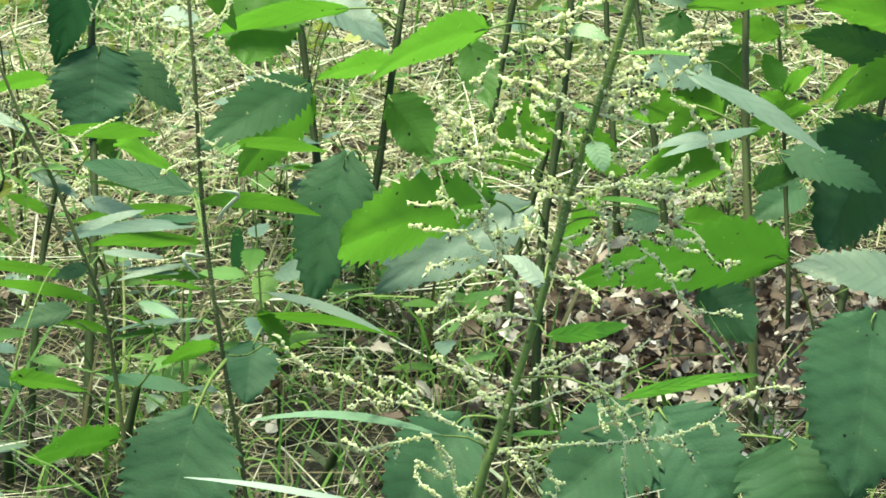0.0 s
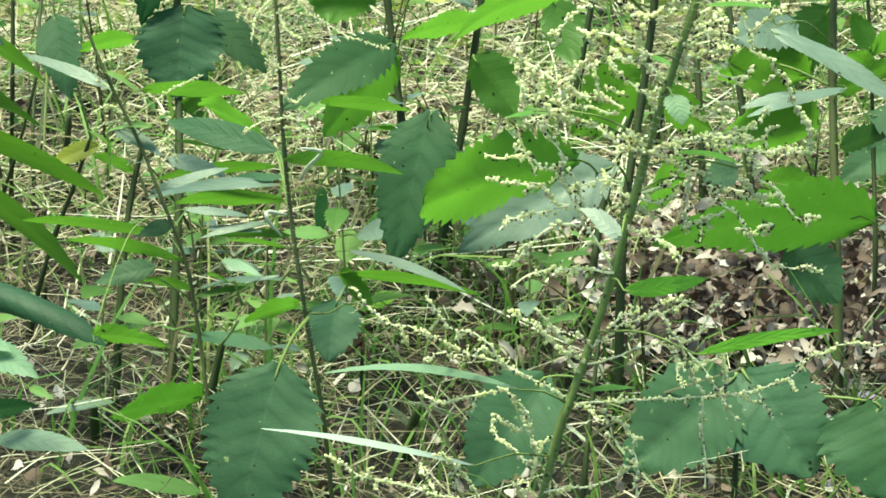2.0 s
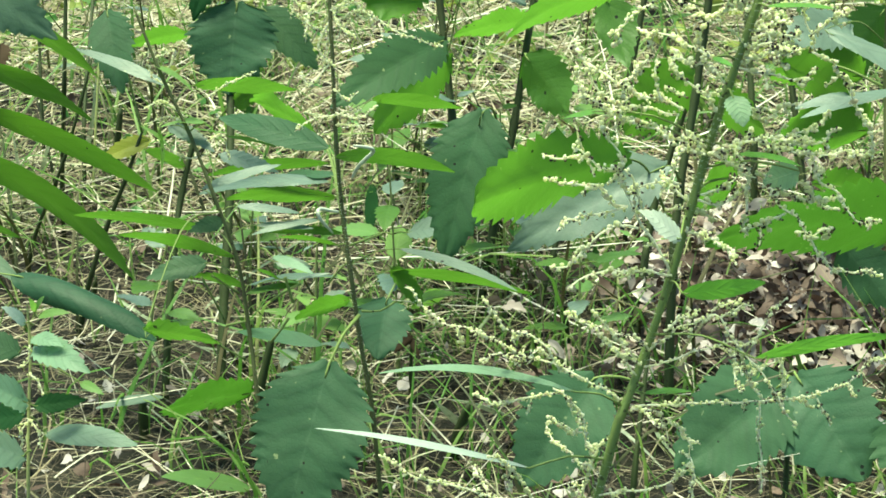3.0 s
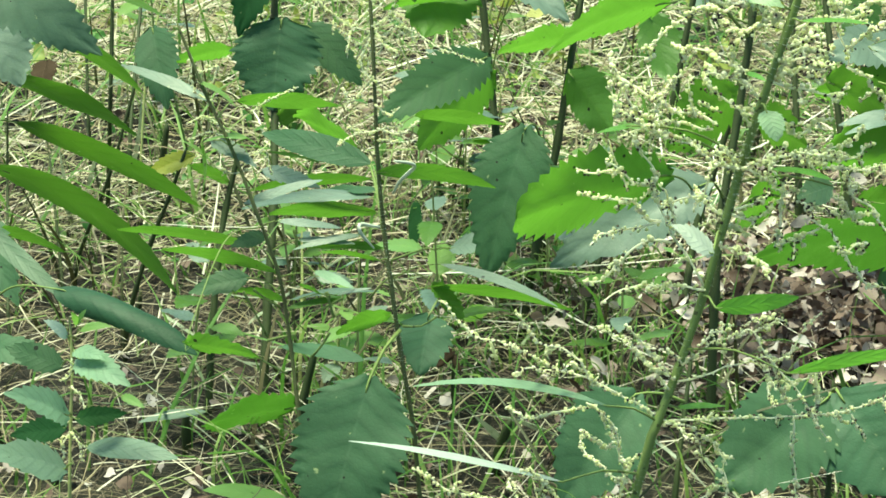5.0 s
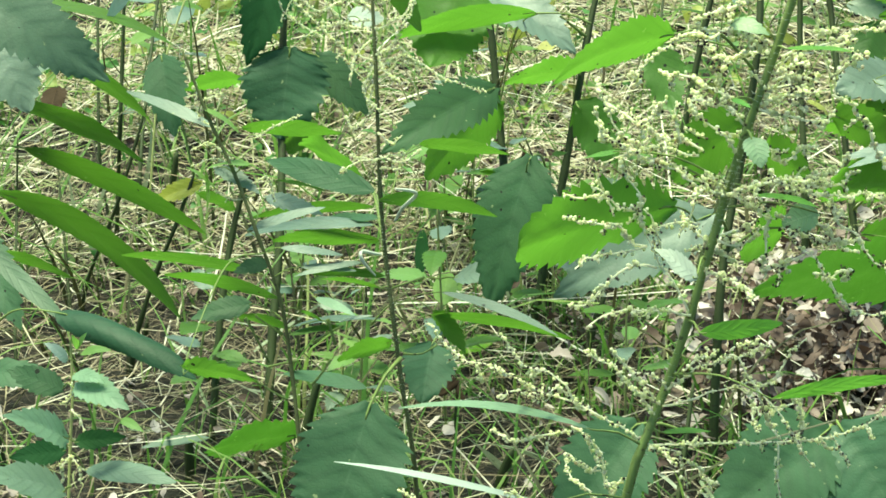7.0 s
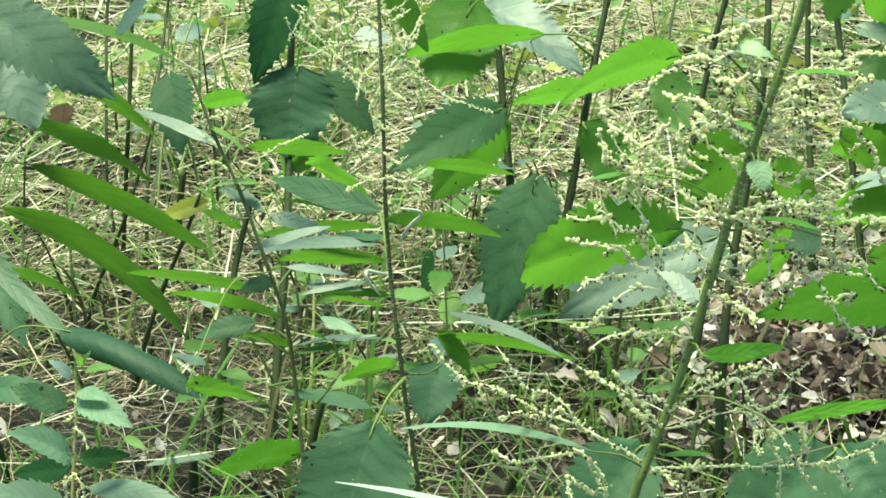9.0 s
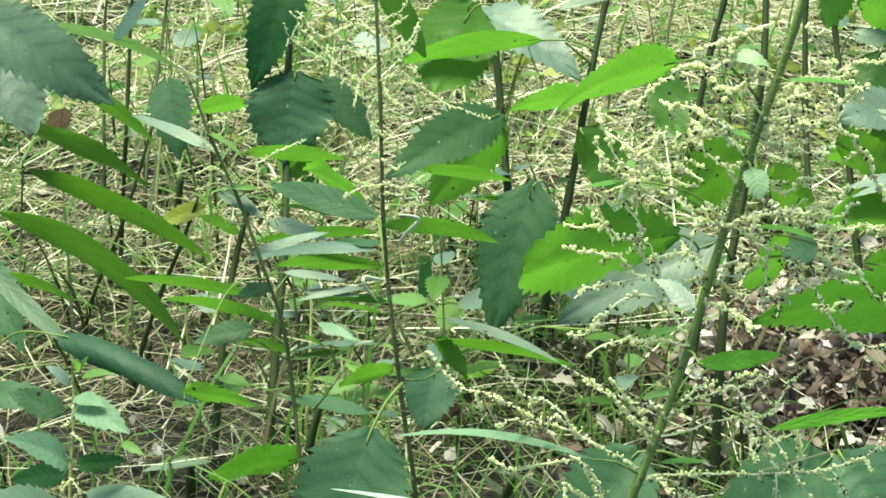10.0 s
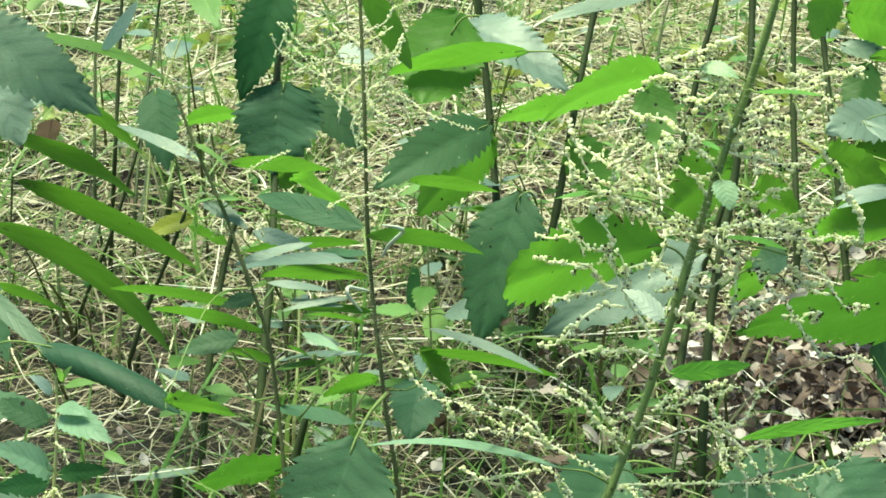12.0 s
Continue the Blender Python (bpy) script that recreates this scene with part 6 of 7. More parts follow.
fruit_string(N, [(0.0920, 0.6520, 0.4920), (0.0950, 0.6510, 0.4950), (0.0990, 0.6500, 0.4970), (0.1030, 0.6480, 0.4980), (0.1070, 0.6450, 0.4970)], 0.00090, 1, 0.2)
fruit_string(N, [(0.0910, 0.6480, 0.4930), (0.0930, 0.6460, 0.4950), (0.0960, 0.6420, 0.4970), (0.0990, 0.6380, 0.4970), (0.1040, 0.6340, 0.4970)], 0.00090, 1, 0.4)
fruit_string(N, [(0.0930, 0.6550, 0.4940), (0.0980, 0.6530, 0.4970), (0.1020, 0.6500, 0.4960), (0.1050, 0.6470, 0.4950)], 0.00090, 1, 0.25)
fruit_string(N, [(0.0900, 0.6470, 0.4910), (0.0950, 0.6440, 0.4920), (0.0980, 0.6410, 0.4950), (0.1010, 0.6370, 0.4950), (0.1040, 0.6320, 0.4980)], 0.00090, 1, 0.2)
fruit_string(N, [(0.0970, 0.6480, 0.4990), (0.0980, 0.6440, 0.4950), (0.0980, 0.6400, 0.4920), (0.0990, 0.6360, 0.4950)], 0.00090, 1, 0.3)
fruit_string(N, [(0.0940, 0.6530, 0.5000), (0.0980, 0.6500, 0.5040), (0.1020, 0.6450, 0.5050)], 0.00090, 1, 0.2)
fruit_string(N, [(0.0880, 0.6450, 0.4880), (0.0930, 0.6450, 0.4860), (0.0960, 0.6450, 0.4860), (0.1000, 0.6450, 0.4850), (0.1050, 0.6460, 0.4840), (0.1080, 0.6460, 0.4820), (0.1100, 0.6470, 0.4840), (0.1120, 0.6480, 0.4860), (0.1130, 0.6490, 0.4870)], 0.00090, 1, 0.2)
fruit_string(N, [(0.0880, 0.6470, 0.4890), (0.0930, 0.6530, 0.4890), (0.0950, 0.6600, 0.4870)], 0.00090, 1, 0.1)
fruit_string(N, [(0.1190, 0.6450, 0.4850), (0.1180, 0.6460, 0.4830), (0.1160, 0.6480, 0.4810)], 0.00090, 1, 0.25)
fruit_string(N, [(0.0880, 0.6480, 0.4750), (0.0930, 0.6470, 0.4740), (0.0960, 0.6440, 0.4740), (0.0980, 0.6420, 0.4760)], 0.00090, 0.9, 0.3)
fruit_string(N, [(0.0940, 0.6490, 0.4700), (0.0980, 0.6480, 0.4700), (0.1020, 0.6480, 0.4730), (0.1040, 0.6470, 0.4750), (0.1080, 0.6450, 0.4760)], 0.00090, 1, 0.15)
fruit_string(N, [(0.0800, 0.6400, 0.4610), (0.0860, 0.6410, 0.4630), (0.0910, 0.6410, 0.4650), (0.0970, 0.6410, 0.4660), (0.1020, 0.6410, 0.4660), (0.1070, 0.6410, 0.4680), (0.1110, 0.6410, 0.4690), (0.1140, 0.6420, 0.4700), (0.1160, 0.6420, 0.4730), (0.1170, 0.6420, 0.4750)], 0.00090, 1, 0.2)
fruit_string(N, [(0.0790, 0.6390, 0.4620), (0.0880, 0.6400, 0.4640), (0.0940, 0.6400, 0.4650), (0.0990, 0.6400, 0.4640), (0.1050, 0.6400, 0.4640), (0.1100, 0.6400, 0.4640), (0.1150, 0.6400, 0.4650), (0.1180, 0.6410, 0.4680), (0.1210, 0.6410, 0.4690)], 0.00090, 1, 0.15)
fruit_string(N, [(0.0900, 0.6410, 0.4640), (0.0920, 0.6460, 0.4650), (0.0950, 0.6520, 0.4650)], 0.00090, 0.9, 0.7)
fruit_string(N, [(0.1000, 0.6460, 0.4630), (0.1020, 0.6460, 0.4660), (0.1040, 0.6450, 0.4690)], 0.00090, 1, 0.2)
fruit_string(N, [(0.0950, 0.6400, 0.4650), (0.0980, 0.6390, 0.4630), (0.1030, 0.6380, 0.4630), (0.1070, 0.6370, 0.4620), (0.1120, 0.6360, 0.4630), (0.1170, 0.6350, 0.4620), (0.1210, 0.6350, 0.4640), (0.1240, 0.6340, 0.4630), (0.1280, 0.6330, 0.4630)], 0.00090, 1, 0.2)
fruit_string(N, [(0.0930, 0.6410, 0.4650), (0.0970, 0.6390, 0.4670), (0.1010, 0.6360, 0.4670), (0.1050, 0.6320, 0.4680)], 0.00090, 1.1, 0.15)
fruit_string(N, [(0.1010, 0.6410, 0.4630), (0.1060, 0.6460, 0.4640), (0.1110, 0.6510, 0.4610)], 0.00090, 1.1, 0.15)
fruit_string(N, [(0.1040, 0.6400, 0.4630), (0.1080, 0.6380, 0.4660), (0.1110, 0.6340, 0.4670)], 0.00090, 1, 0.2)
fruit_string(N, [(0.1080, 0.6460, 0.4600), (0.1130, 0.6450, 0.4570), (0.1140, 0.6440, 0.4530), (0.1170, 0.6440, 0.4510)], 0.00090, 1, 0.2)
fruit_string(N, [(0.1120, 0.6460, 0.4560), (0.1140, 0.6450, 0.4540), (0.1160, 0.6430, 0.4500), (0.1200, 0.6420, 0.4480), (0.1230, 0.6410, 0.4450), (0.1240, 0.6390, 0.4420), (0.1270, 0.6370, 0.4390), (0.1300, 0.6360, 0.4380), (0.1320, 0.6350, 0.4400), (0.1300, 0.6330, 0.4370)], 0.00090, 0.9, 0.3)
fruit_string(N, [(0.1080, 0.6440, 0.4500), (0.1120, 0.6440, 0.4480), (0.1140, 0.6440, 0.4440), (0.1190, 0.6450, 0.4430), (0.1230, 0.6460, 0.4440)], 0.00090, 0.9, 0.25)
fruit_string(N, [(0.0950, 0.6440, 0.4530), (0.0980, 0.6440, 0.4510), (0.1020, 0.6440, 0.4470), (0.1060, 0.6450, 0.4440), (0.1110, 0.6450, 0.4430), (0.1160, 0.6460, 0.4410), (0.1190, 0.6470, 0.4390), (0.1240, 0.6480, 0.4380)], 0.00090, 1, 0.2)
fruit_string(N, [(0.1020, 0.6390, 0.4450), (0.1040, 0.6370, 0.4430), (0.1080, 0.6340, 0.4410), (0.1100, 0.6300, 0.4380), (0.1110, 0.6270, 0.4370), (0.1130, 0.6240, 0.4400), (0.1150, 0.6210, 0.4430)], 0.00090, 0.8, 0.35)
fruit_string(N, [(0.1150, 0.6350, 0.4360), (0.1190, 0.6390, 0.4350), (0.1200, 0.6440, 0.4300)], 0.00090, 0.9, 0.6)
fruit_string(N, [(0.1130, 0.6400, 0.4330), (0.1170, 0.6410, 0.4260), (0.1220, 0.6420, 0.4200), (0.1290, 0.6450, 0.4170), (0.1340, 0.6480, 0.4160), (0.1400, 0.6510, 0.4130)], 0.00090, 0.8, 0.3)
fruit_string(N, [(0.1040, 0.6370, 0.4420), (0.1000, 0.6380, 0.4400), (0.0970, 0.6400, 0.4370), (0.0930, 0.6410, 0.4350), (0.0910, 0.6430, 0.4330)], 0.00090, 0.9, 0.25)
fruit_string(N, [(0.0890, 0.6450, 0.4600), (0.0930, 0.6450, 0.4550), (0.0930, 0.6440, 0.4510), (0.0930, 0.6440, 0.4460), (0.0930, 0.6430, 0.4410), (0.0920, 0.6430, 0.4370), (0.0920, 0.6430, 0.4340)], 0.00090, 0.9, 0.5)
fruit_string(N, [(0.0820, 0.6450, 0.4590), (0.0880, 0.6440, 0.4560), (0.0900, 0.6430, 0.4530), (0.0950, 0.6420, 0.4520)], 0.00090, 1, 0.3)
fruit_string(N, [(0.0760, 0.6410, 0.4450), (0.0820, 0.6410, 0.4430), (0.0860, 0.6430, 0.4440), (0.0890, 0.6450, 0.4460), (0.0910, 0.6480, 0.4470)], 0.00090, 1, 0.25)
fruit_string(N, [(0.0770, 0.6380, 0.4480), (0.0840, 0.6420, 0.4480), (0.0870, 0.6470, 0.4480), (0.0910, 0.6520, 0.4480), (0.0890, 0.6580, 0.4460)], 0.00090, 1, 0.35)
fruit_string(N, [(0.0980, 0.6440, 0.4480), (0.1000, 0.6380, 0.4490), (0.1000, 0.6310, 0.4500)], 0.00090, 0.9, 0.8)
fruit_string(N, [(0.0750, 0.6420, 0.4410), (0.0800, 0.6440, 0.4390), (0.0840, 0.6470, 0.4350)], 0.00090, 1, 0.1)
fruit_string(N, [(0.0730, 0.6380, 0.4350), (0.0770, 0.6350, 0.4360), (0.0820, 0.6290, 0.4350), (0.0850, 0.6230, 0.4340), (0.0860, 0.6160, 0.4330)], 0.00090, 0.9, 0.2)
fruit_string(N, [(0.0970, 0.6410, 0.4360), (0.0960, 0.6350, 0.4340), (0.0950, 0.6290, 0.4340)], 0.00090, 0.9, 0.8)
fruit_string(N, [(0.0570, 0.6290, 0.3770), (0.0480, 0.6290, 0.3820), (0.0420, 0.6300, 0.3850), (0.0350, 0.6310, 0.3890), (0.0300, 0.6320, 0.3910), (0.0240, 0.6320, 0.3930), (0.0180, 0.6330, 0.3950), (0.0120, 0.6340, 0.3980), (0.0060, 0.6340, 0.4000), (0.0020, 0.6350, 0.4020), (-0.0030, 0.6350, 0.4030), (-0.0060, 0.6360, 0.4040), (-0.0100, 0.6370, 0.4070), (-0.0130, 0.6380, 0.4100), (-0.0150, 0.6390, 0.4140), (-0.0180, 0.6390, 0.4160)], 0.00074, 0.85, 0.35)
fruit_string(N, [(0.0400, 0.6230, 0.3900), (0.0350, 0.6230, 0.3930), (0.0320, 0.6220, 0.3960), (0.0300, 0.6220, 0.4000), (0.0280, 0.6220, 0.4030), (0.0240, 0.6220, 0.4060), (0.0200, 0.6210, 0.4080), (0.0150, 0.6200, 0.4100), (0.0120, 0.6200, 0.4140), (0.0100, 0.6190, 0.4170), (0.0070, 0.6190, 0.4210)], 0.00074, 0.8, 0.3)
fruit_string(N, [(0.0170, 0.6310, 0.4040), (0.0170, 0.6300, 0.4010), (0.0180, 0.6300, 0.3990)], 0.00074, 0.9, 0.3)
fruit_string(N, [(-0.0010, 0.6320, 0.4050), (-0.0000, 0.6340, 0.4000), (0.0010, 0.6370, 0.3960)], 0.00074, 0.9, 0.2)
fruit_string(N, [(0.0200, 0.6250, 0.3950), (0.0150, 0.6220, 0.3980), (0.0110, 0.6180, 0.4020), (0.0080, 0.6130, 0.4030), (0.0060, 0.6080, 0.4050)], 0.00074, 1.2, 0.88)
fruit_string(N, [(0.0110, 0.6320, 0.4000), (0.0070, 0.6270, 0.4050), (0.0050, 0.6200, 0.4090)], 0.00074, 1.1, 0.75)
fruit_string(N, [(0.0290, 0.6310, 0.3930), (0.0250, 0.6260, 0.3990), (0.0210, 0.6190, 0.3990), (0.0170, 0.6120, 0.4040)], 0.00074, 1.1, 0.85)
fruit_string(N, [(0.0570, 0.6290, 0.3880), (0.0530, 0.6310, 0.3930), (0.0480, 0.6340, 0.3970), (0.0460, 0.6360, 0.3990), (0.0430, 0.6380, 0.4020), (0.0390, 0.6400, 0.4030), (0.0350, 0.6420, 0.4050)], 0.00074, 0.9, 0.15)
fruit_string(N, [(0.0570, 0.6310, 0.3930), (0.0520, 0.6320, 0.3990), (0.0490, 0.6320, 0.4020), (0.0460, 0.6330, 0.4060), (0.0430, 0.6330, 0.4100)], 0.00074, 0.9, 0.15)
fruit_string(N, [(0.0590, 0.6300, 0.3910), (0.0550, 0.6270, 0.3950), (0.0510, 0.6220, 0.3990), (0.0480, 0.6170, 0.4040)], 0.00074, 1, 0.2)
fruit_string(N, [(0.0610, 0.6300, 0.3960), (0.0580, 0.6280, 0.4010), (0.0540, 0.6260, 0.4040), (0.0490, 0.6230, 0.4060)], 0.00074, 1, 0.6)
fruit_string(N, [(0.0610, 0.6320, 0.3960), (0.0670, 0.6340, 0.3990), (0.0700, 0.6360, 0.4010), (0.0740, 0.6380, 0.4020), (0.0790, 0.6400, 0.4020), (0.0830, 0.6420, 0.4030)], 0.00074, 1, 0.2)
fruit_string(N, [(0.0670, 0.6300, 0.4040), (0.0710, 0.6310, 0.4080), (0.0750, 0.6310, 0.4080), (0.0770, 0.6320, 0.4100)], 0.00074, 1.2, 0.1)
fruit_string(N, [(0.0780, 0.6270, 0.4090), (0.0820, 0.6240, 0.4150), (0.0860, 0.6190, 0.4180), (0.0880, 0.6140, 0.4220)], 0.00074, 1.2, 0.25)
fruit_string(N, [(0.0830, 0.6320, 0.4070), (0.0890, 0.6320, 0.4100), (0.0920, 0.6320, 0.4120), (0.0950, 0.6310, 0.4110)], 0.00074, 1.1, 0.3)
fruit_string(N, [(0.0600, 0.6300, 0.3910), (0.0690, 0.6310, 0.3920), (0.0750, 0.6320, 0.3950), (0.0810, 0.6320, 0.3960), (0.0880, 0.6330, 0.3980), (0.0920, 0.6330, 0.3980)], 0.00074, 0.5, 0.3)
fruit_string(N, [(0.0810, 0.6280, 0.4100), (0.0840, 0.6280, 0.4090), (0.0870, 0.6260, 0.4040), (0.0900, 0.6250, 0.4010), (0.0940, 0.6240, 0.3960), (0.0980, 0.6220, 0.3900), (0.1010, 0.6210, 0.3850), (0.1050, 0.6200, 0.3790), (0.1090, 0.6200, 0.3740)], 0.00074, 0.6, 0.25)
fruit_string(N, [(0.0910, 0.6310, 0.3970), (0.0950, 0.6310, 0.3990), (0.0980, 0.6310, 0.4010), (0.1000, 0.6320, 0.4050), (0.1020, 0.6330, 0.4090), (0.1060, 0.6330, 0.4140)], 0.00074, 0.9, 0.15)
fruit_string(N, [(0.0900, 0.6250, 0.3990), (0.0920, 0.6280, 0.3920), (0.0950, 0.6330, 0.3850), (0.0970, 0.6390, 0.3780)], 0.00074, 1, 0.3)
fruit_string(N, [(0.0890, 0.6310, 0.3970), (0.0890, 0.6250, 0.3940), (0.0880, 0.6170, 0.3930), (0.0890, 0.6090, 0.3920)], 0.00074, 1, 0.3)
fruit_string(N, [(0.0570, 0.6250, 0.3790), (0.0670, 0.6250, 0.3790), (0.0780, 0.6250, 0.3790), (0.0890, 0.6250, 0.3790), (0.1020, 0.6240, 0.3800), (0.1100, 0.6240, 0.3810), (0.1150, 0.6240, 0.3830), (0.1210, 0.6240, 0.3850), (0.1250, 0.6240, 0.3870), (0.1280, 0.6240, 0.3890), (0.1310, 0.6250, 0.3930), (0.1360, 0.6250, 0.3950), (0.1400, 0.6250, 0.3980), (0.1460, 0.6250, 0.3990), (0.1510, 0.6240, 0.3980), (0.1570, 0.6240, 0.3990)], 0.00074, 0.8, 0.3)
fruit_string(N, [(0.1260, 0.6290, 0.3840), (0.1280, 0.6250, 0.3830), (0.1280, 0.6220, 0.3830)], 0.00074, 1.1, 0.15)
fruit_string(N, [(0.1160, 0.6230, 0.3820), (0.1180, 0.6230, 0.3790), (0.1200, 0.6240, 0.3750), (0.1210, 0.6240, 0.3720)], 0.00074, 0.8, 0.6)
fruit_string(N, [(0.1050, 0.6290, 0.3800), (0.1050, 0.6260, 0.3870), (0.1040, 0.6230, 0.3940), (0.1040, 0.6180, 0.4010), (0.1060, 0.6130, 0.4070)], 0.00074, 0.8, 0.2)
fruit_string(N, [(0.0940, 0.6240, 0.3900), (0.0960, 0.6260, 0.3910), (0.1030, 0.6290, 0.3920), (0.1060, 0.6330, 0.3920)], 0.00074, 0.8, 0.2)
fruit_string(N, [(0.0960, 0.6290, 0.3830), (0.0990, 0.6270, 0.3790), (0.1030, 0.6270, 0.3810), (0.1060, 0.6270, 0.3850)], 0.00074, 1.1, 0.5)
fruit_string(N, [(0.0300, 0.6250, 0.3860), (0.0340, 0.6260, 0.3830), (0.0370, 0.6270, 0.3780), (0.0390, 0.6280, 0.3730), (0.0410, 0.6300, 0.3650), (0.0430, 0.6320, 0.3580), (0.0440, 0.6340, 0.3530), (0.0430, 0.6350, 0.3470), (0.0420, 0.6370, 0.3420), (0.0410, 0.6390, 0.3360)], 0.00074, 0.8, 0.2)
fruit_string(N, [(0.0320, 0.6270, 0.3830), (0.0260, 0.6250, 0.3830), (0.0210, 0.6220, 0.3840), (0.0160, 0.6190, 0.3840), (0.0120, 0.6150, 0.3850), (0.0070, 0.6120, 0.3890), (0.0040, 0.6080, 0.3930)], 0.00074, 0.8, 0.15)
fruit_string(N, [(0.0400, 0.6280, 0.3680), (0.0360, 0.6250, 0.3700), (0.0330, 0.6210, 0.3740), (0.0300, 0.6170, 0.3780), (0.0280, 0.6130, 0.3820)], 0.00074, 0.8, 0.1)
fruit_string(N, [(0.0430, 0.6230, 0.3580), (0.0390, 0.6260, 0.3580), (0.0360, 0.6280, 0.3600), (0.0320, 0.6320, 0.3610), (0.0300, 0.6350, 0.3630), (0.0290, 0.6380, 0.3650)], 0.00074, 0.9, 0.1)
fruit_string(N, [(0.0410, 0.6240, 0.3650), (0.0460, 0.6270, 0.3640), (0.0500, 0.6310, 0.3640)], 0.00074, 1, 0.2)
fruit_string(N, [(0.0430, 0.6220, 0.3570), (0.0440, 0.6270, 0.3590), (0.0460, 0.6320, 0.3600)], 0.00074, 0.9, 0.15)
fruit_string(N, [(0.0390, 0.6220, 0.3470), (0.0370, 0.6200, 0.3500), (0.0350, 0.6180, 0.3540)], 0.00074, 0.8, 0.2)
fruit_string(N, [(0.0460, 0.6250, 0.3340), (0.0350, 0.6250, 0.3380), (0.0230, 0.6240, 0.3410), (0.0180, 0.6240, 0.3440), (0.0120, 0.6230, 0.3460), (0.0060, 0.6230, 0.3480), (0.0010, 0.6220, 0.3500), (-0.0050, 0.6220, 0.3520), (-0.0100, 0.6210, 0.3540), (-0.0140, 0.6200, 0.3560), (-0.0190, 0.6200, 0.3600), (-0.0230, 0.6190, 0.3630), (-0.0270, 0.6190, 0.3650)], 0.00074, 0.8, 0.12)
fruit_string(N, [(0.0100, 0.6250, 0.3450), (0.0080, 0.6300, 0.3470), (0.0060, 0.6350, 0.3480), (0.0050, 0.6410, 0.3480)], 0.00074, 0.8, 0.2)
fruit_string(N, [(0.0240, 0.6270, 0.3400), (0.0220, 0.6240, 0.3460), (0.0190, 0.6200, 0.3530), (0.0170, 0.6150, 0.3600), (0.0130, 0.6100, 0.3670), (0.0090, 0.6050, 0.3720)], 0.00074, 0.8, 0.15)
fruit_string(N, [(0.0460, 0.6230, 0.3470), (0.0540, 0.6240, 0.3480), (0.0590, 0.6240, 0.3480), (0.0650, 0.6250, 0.3490), (0.0700, 0.6260, 0.3500), (0.0730, 0.6260, 0.3530), (0.0740, 0.6270, 0.3540)], 0.00074, 0.7, 0.12)
fruit_string(N, [(0.0750, 0.6250, 0.3340), (0.0770, 0.6260, 0.3420), (0.0770, 0.6280, 0.3470), (0.0780, 0.6300, 0.3510), (0.0770, 0.6320, 0.3550), (0.0740, 0.6340, 0.3570)], 0.00074, 0.8, 0.2)
fruit_string(N, [(0.0560, 0.6250, 0.3780), (0.0600, 0.6200, 0.3800), (0.0610, 0.6150, 0.3790), (0.0630, 0.6080, 0.3800)], 0.00074, 0.9, 0.3)
fruit_string(N, [(0.0560, 0.6230, 0.3790), (0.0650, 0.6250, 0.3770), (0.0680, 0.6280, 0.3720), (0.0730, 0.6320, 0.3670), (0.0760, 0.6350, 0.3620), (0.0810, 0.6390, 0.3570)], 0.00074, 0.5, 0.2)
fruit_string(N, [(0.0650, 0.6240, 0.3770), (0.0670, 0.6270, 0.3710), (0.0680, 0.6310, 0.3650), (0.0700, 0.6360, 0.3570)], 0.00074, 0.9, 0.9)
fruit_string(N, [(0.0980, 0.6290, 0.3780), (0.0980, 0.6290, 0.3710), (0.0980, 0.6290, 0.3650), (0.0990, 0.6290, 0.3590), (0.1000, 0.6300, 0.3530), (0.1010, 0.6300, 0.3460), (0.1010, 0.6300, 0.3430)], 0.00074, 0.45, 0.4)
fruit_string(L, [(-0.0629, 1.1661, 0.3466), (-0.0832, 1.1696, 0.3558), (-0.1113, 1.1799, 0.3799)], 0.00090)
fruit_string(L, [(-0.0626, 1.1648, 0.3436), (-0.0447, 1.1638, 0.3503), (-0.0225, 1.1552, 0.3392), (0.0004, 1.1487, 0.3335)], 0.00090)
fruit_string(L, [(-0.0616, 1.1660, 0.3466), (-0.0476, 1.1703, 0.3651), (-0.0401, 1.1739, 0.3806)], 0.00090)
fruit_string(L, [(-0.0637, 1.1637, 0.3406), (-0.0652, 1.1614, 0.3312), (-0.0681, 1.1586, 0.3203)], 0.00090)
fruit_string(L, [(-0.0622, 1.1441, 0.2935), (-0.0780, 1.1429, 0.2970)], 0.00090)
fruit_string(L, [(-0.0615, 1.1444, 0.2944), (-0.0459, 1.1422, 0.2993)], 0.00090)
fruit_string(L, [(-0.0607, 1.1425, 0.2899), (-0.0492, 1.1332, 0.2924)], 0.00090)
fruit_string(L, [(-0.0622, 1.1722, 0.3615), (-0.0768, 1.1784, 0.3632), (-0.0964, 1.1850, 0.3649)], 0.00090)
fruit_string(L, [(-0.0612, 1.1610, 0.3346), (-0.0514, 1.1686, 0.3456)], 0.00090)
fruit_string(L, [(-0.0625, 1.1679, 0.3510), (-0.0709, 1.1677, 0.3394), (-0.0870, 1.1774, 0.3502)], 0.00090)
fruit_string(L, [(-0.0615, 1.1782, 0.3764), (-0.0471, 1.1793, 0.3859)], 0.00090)
fruit_string(L, [(-0.0622, 1.1771, 0.3734), (-0.0766, 1.1901, 0.3800)], 0.00090)
fruit_string(L2, [(-0.1558, 1.1761, 0.3016), (-0.1688, 1.1797, 0.3075), (-0.1710, 1.1883, 0.3272)], 0.00080)
fruit_string(L2, [(-0.1385, 1.1635, 0.2744), (-0.1563, 1.1708, 0.2861), (-0.1729, 1.1711, 0.2811)], 0.00080)
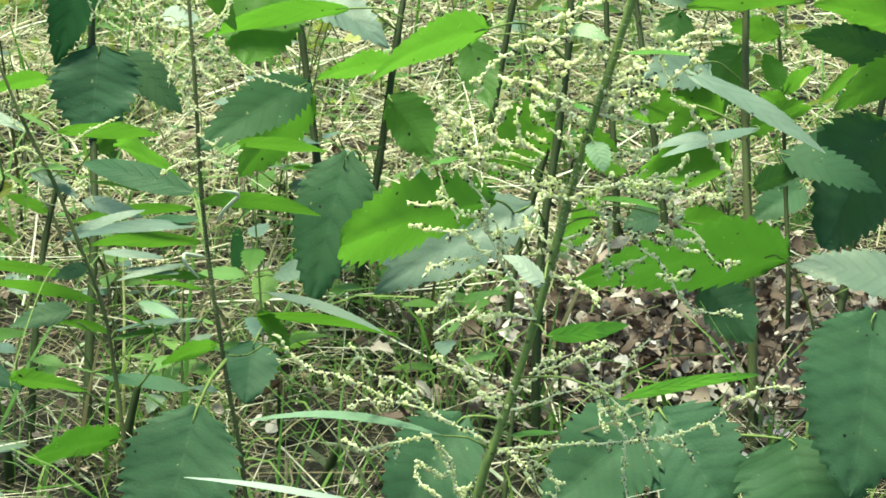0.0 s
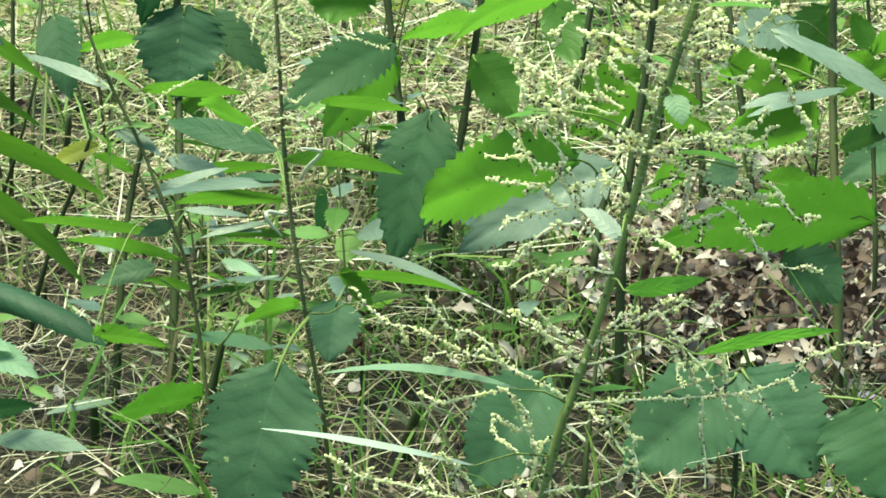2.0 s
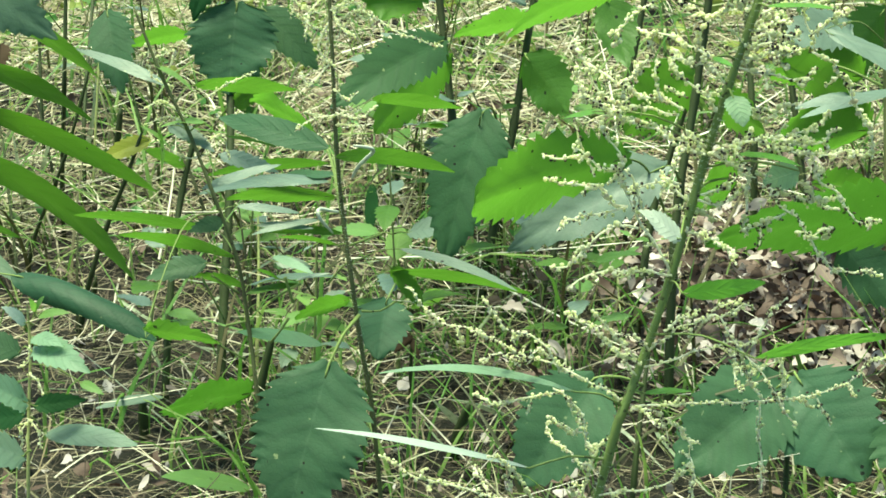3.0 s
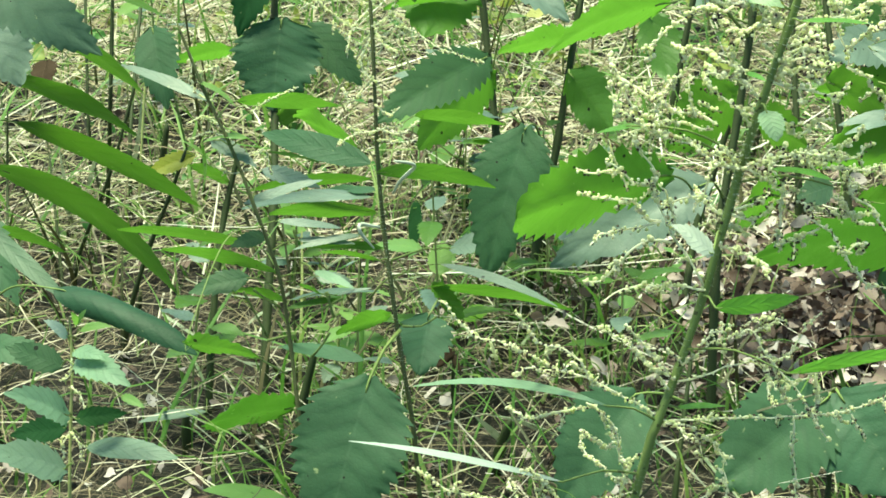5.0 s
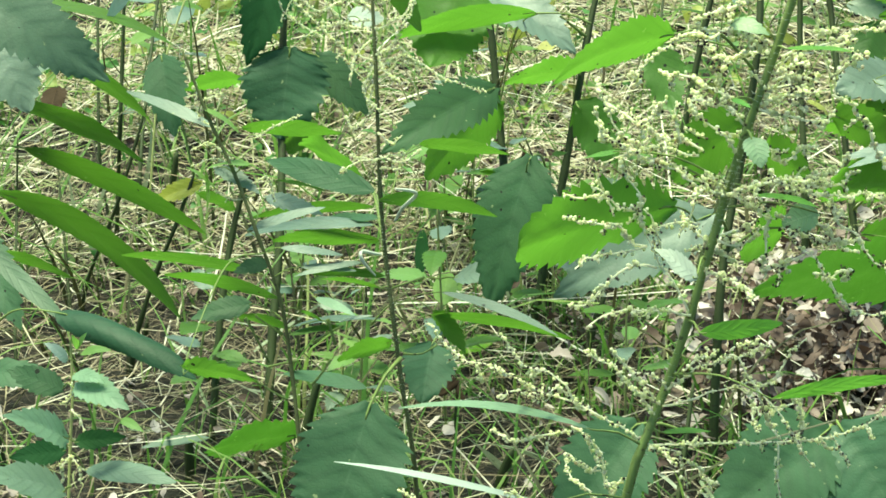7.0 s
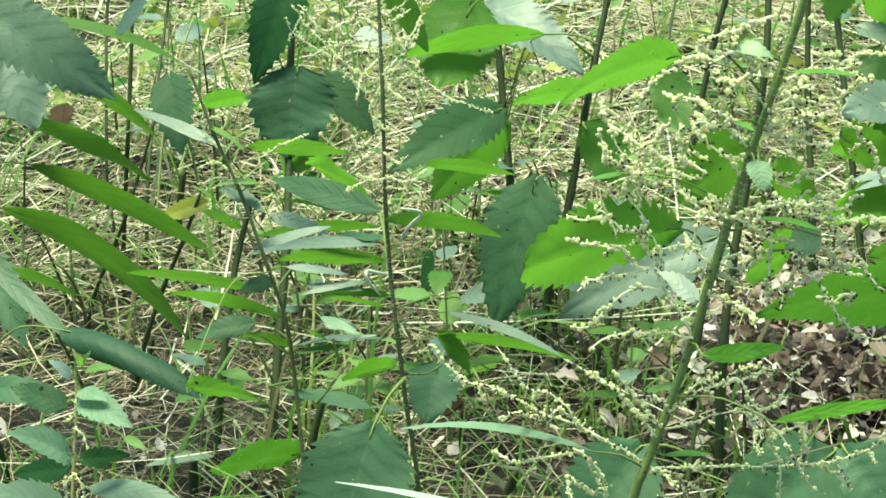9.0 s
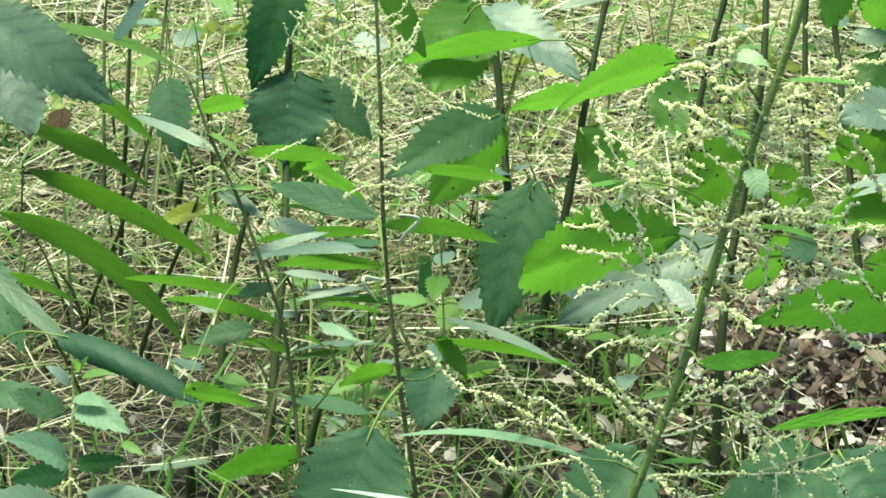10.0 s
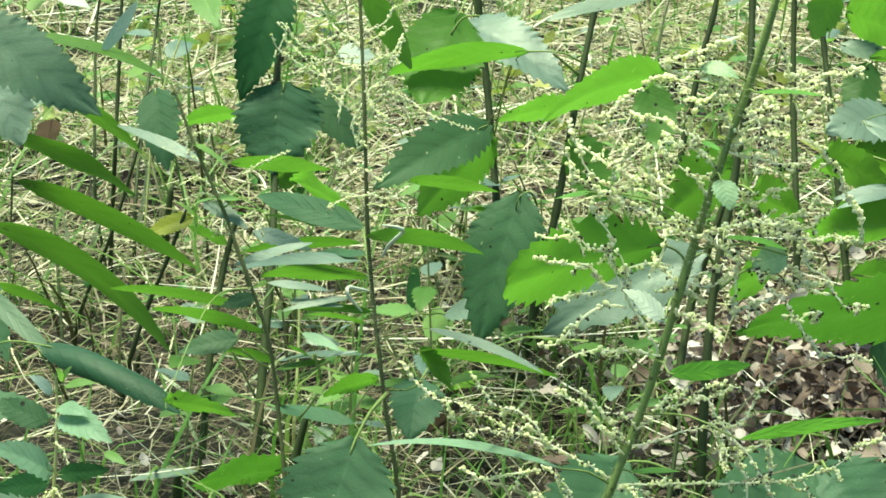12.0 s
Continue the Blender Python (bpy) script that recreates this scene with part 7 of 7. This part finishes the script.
fruit_string(L2, [(-0.1363, 1.1727, 0.2972), (-0.1231, 1.1755, 0.3046), (-0.1077, 1.1776, 0.3105)], 0.00080)
fruit_string(L2, [(-0.1375, 1.1628, 0.2730), (-0.1273, 1.1656, 0.2751), (-0.1245, 1.1627, 0.2622)], 0.00080)
fruit_string(L2, [(-0.1481, 1.1686, 0.2850), (-0.1624, 1.1724, 0.2944), (-0.1738, 1.1704, 0.2901)], 0.00080)
fruit_string(L2, [(-0.1589, 1.1807, 0.3122), (-0.1549, 1.1801, 0.3226), (-0.1675, 1.1752, 0.3193)], 0.00080)
fruit_string(L2, [(-0.1354, 1.1601, 0.2669), (-0.1496, 1.1554, 0.2655), (-0.1650, 1.1557, 0.2762)], 0.00080)
fruit_string(B1, [(-0.1476, 1.4562, 0.2891), (-0.1394, 1.4588, 0.3053), (-0.1452, 1.4581, 0.3138)], 0.00090)
fruit_string(B1, [(-0.1170, 1.4527, 0.2779), (-0.1410, 1.4525, 0.2944), (-0.1487, 1.4513, 0.3072)], 0.00090)
fruit_string(B1, [(-0.0601, 1.4544, 0.2780), (-0.0585, 1.4648, 0.2920), (-0.0560, 1.4745, 0.3041)], 0.00090)
fruit_string(B1, [(-0.1174, 1.4629, 0.3044), (-0.1008, 1.4559, 0.2856), (-0.0845, 1.4554, 0.2838)], 0.00090)
fruit_string(L, [(-0.0644, 1.1661, 0.3649), (-0.0487, 1.1725, 0.3717), (-0.0418, 1.1799, 0.3815)], 0.00090)
fruit_string(L, [(-0.0640, 1.1650, 0.3618), (-0.0738, 1.1543, 0.3514), (-0.0764, 1.1436, 0.3405)], 0.00090)
fruit_string(L, [(-0.0634, 1.1592, 0.3466), (-0.0691, 1.1528, 0.3315), (-0.0601, 1.1490, 0.3220)], 0.00090)
fruit_string(L, [(-0.0629, 1.1615, 0.3527), (-0.0485, 1.1676, 0.3545), (-0.0381, 1.1668, 0.3385)], 0.00090)
fruit_string(L, [(-0.0622, 1.1511, 0.3254), (-0.0738, 1.1474, 0.3127), (-0.0812, 1.1509, 0.3183)], 0.00090)
fruit_string(L, [(-0.0611, 1.1406, 0.2980), (-0.0474, 1.1388, 0.2947), (-0.0370, 1.1408, 0.3017)], 0.00090)
fruit_string(L, [(-0.0611, 1.1400, 0.2965), (-0.0734, 1.1385, 0.2945), (-0.0837, 1.1354, 0.2885)], 0.00090)
fruit_string(L, [(-0.0645, 1.1696, 0.3740), (-0.0777, 1.1696, 0.3839), (-0.0968, 1.1634, 0.3780), (-0.1102, 1.1648, 0.3915)], 0.00090)
fruit_string(L, [(-0.0650, 1.1731, 0.3831), (-0.0518, 1.1718, 0.3903), (-0.0452, 1.1714, 0.4004)], 0.00090)
fruit_string(L, [(-0.0639, 1.1627, 0.3557), (-0.0576, 1.1543, 0.3448), (-0.0476, 1.1477, 0.3385)], 0.00090)
fruit_string(L, [(-0.0616, 1.1452, 0.3102), (-0.0540, 1.1417, 0.3046), (-0.0475, 1.1422, 0.3097)], 0.00090)
fruit_string(L, [(-0.0648, 1.1685, 0.3709), (-0.0874, 1.1653, 0.3682), (-0.1034, 1.1612, 0.3624)], 0.00090)
fruit_string(M, [(-0.2182, 1.0067, 0.2177), (-0.2203, 1.0073, 0.2074), (-0.2260, 1.0102, 0.2026)], 0.00090)
fruit_string(M, [(-0.2182, 1.0010, 0.2039), (-0.2121, 0.9950, 0.2002), (-0.2099, 0.9879, 0.1939)], 0.00090)
fruit_string(M, [(-0.2186, 0.9918, 0.1819), (-0.2139, 0.9869, 0.1777), (-0.2119, 0.9809, 0.1709)], 0.00090)
fruit_string(M, [(-0.2186, 0.9918, 0.1819), (-0.2229, 0.9871, 0.1777), (-0.2215, 0.9813, 0.1707)], 0.00090)
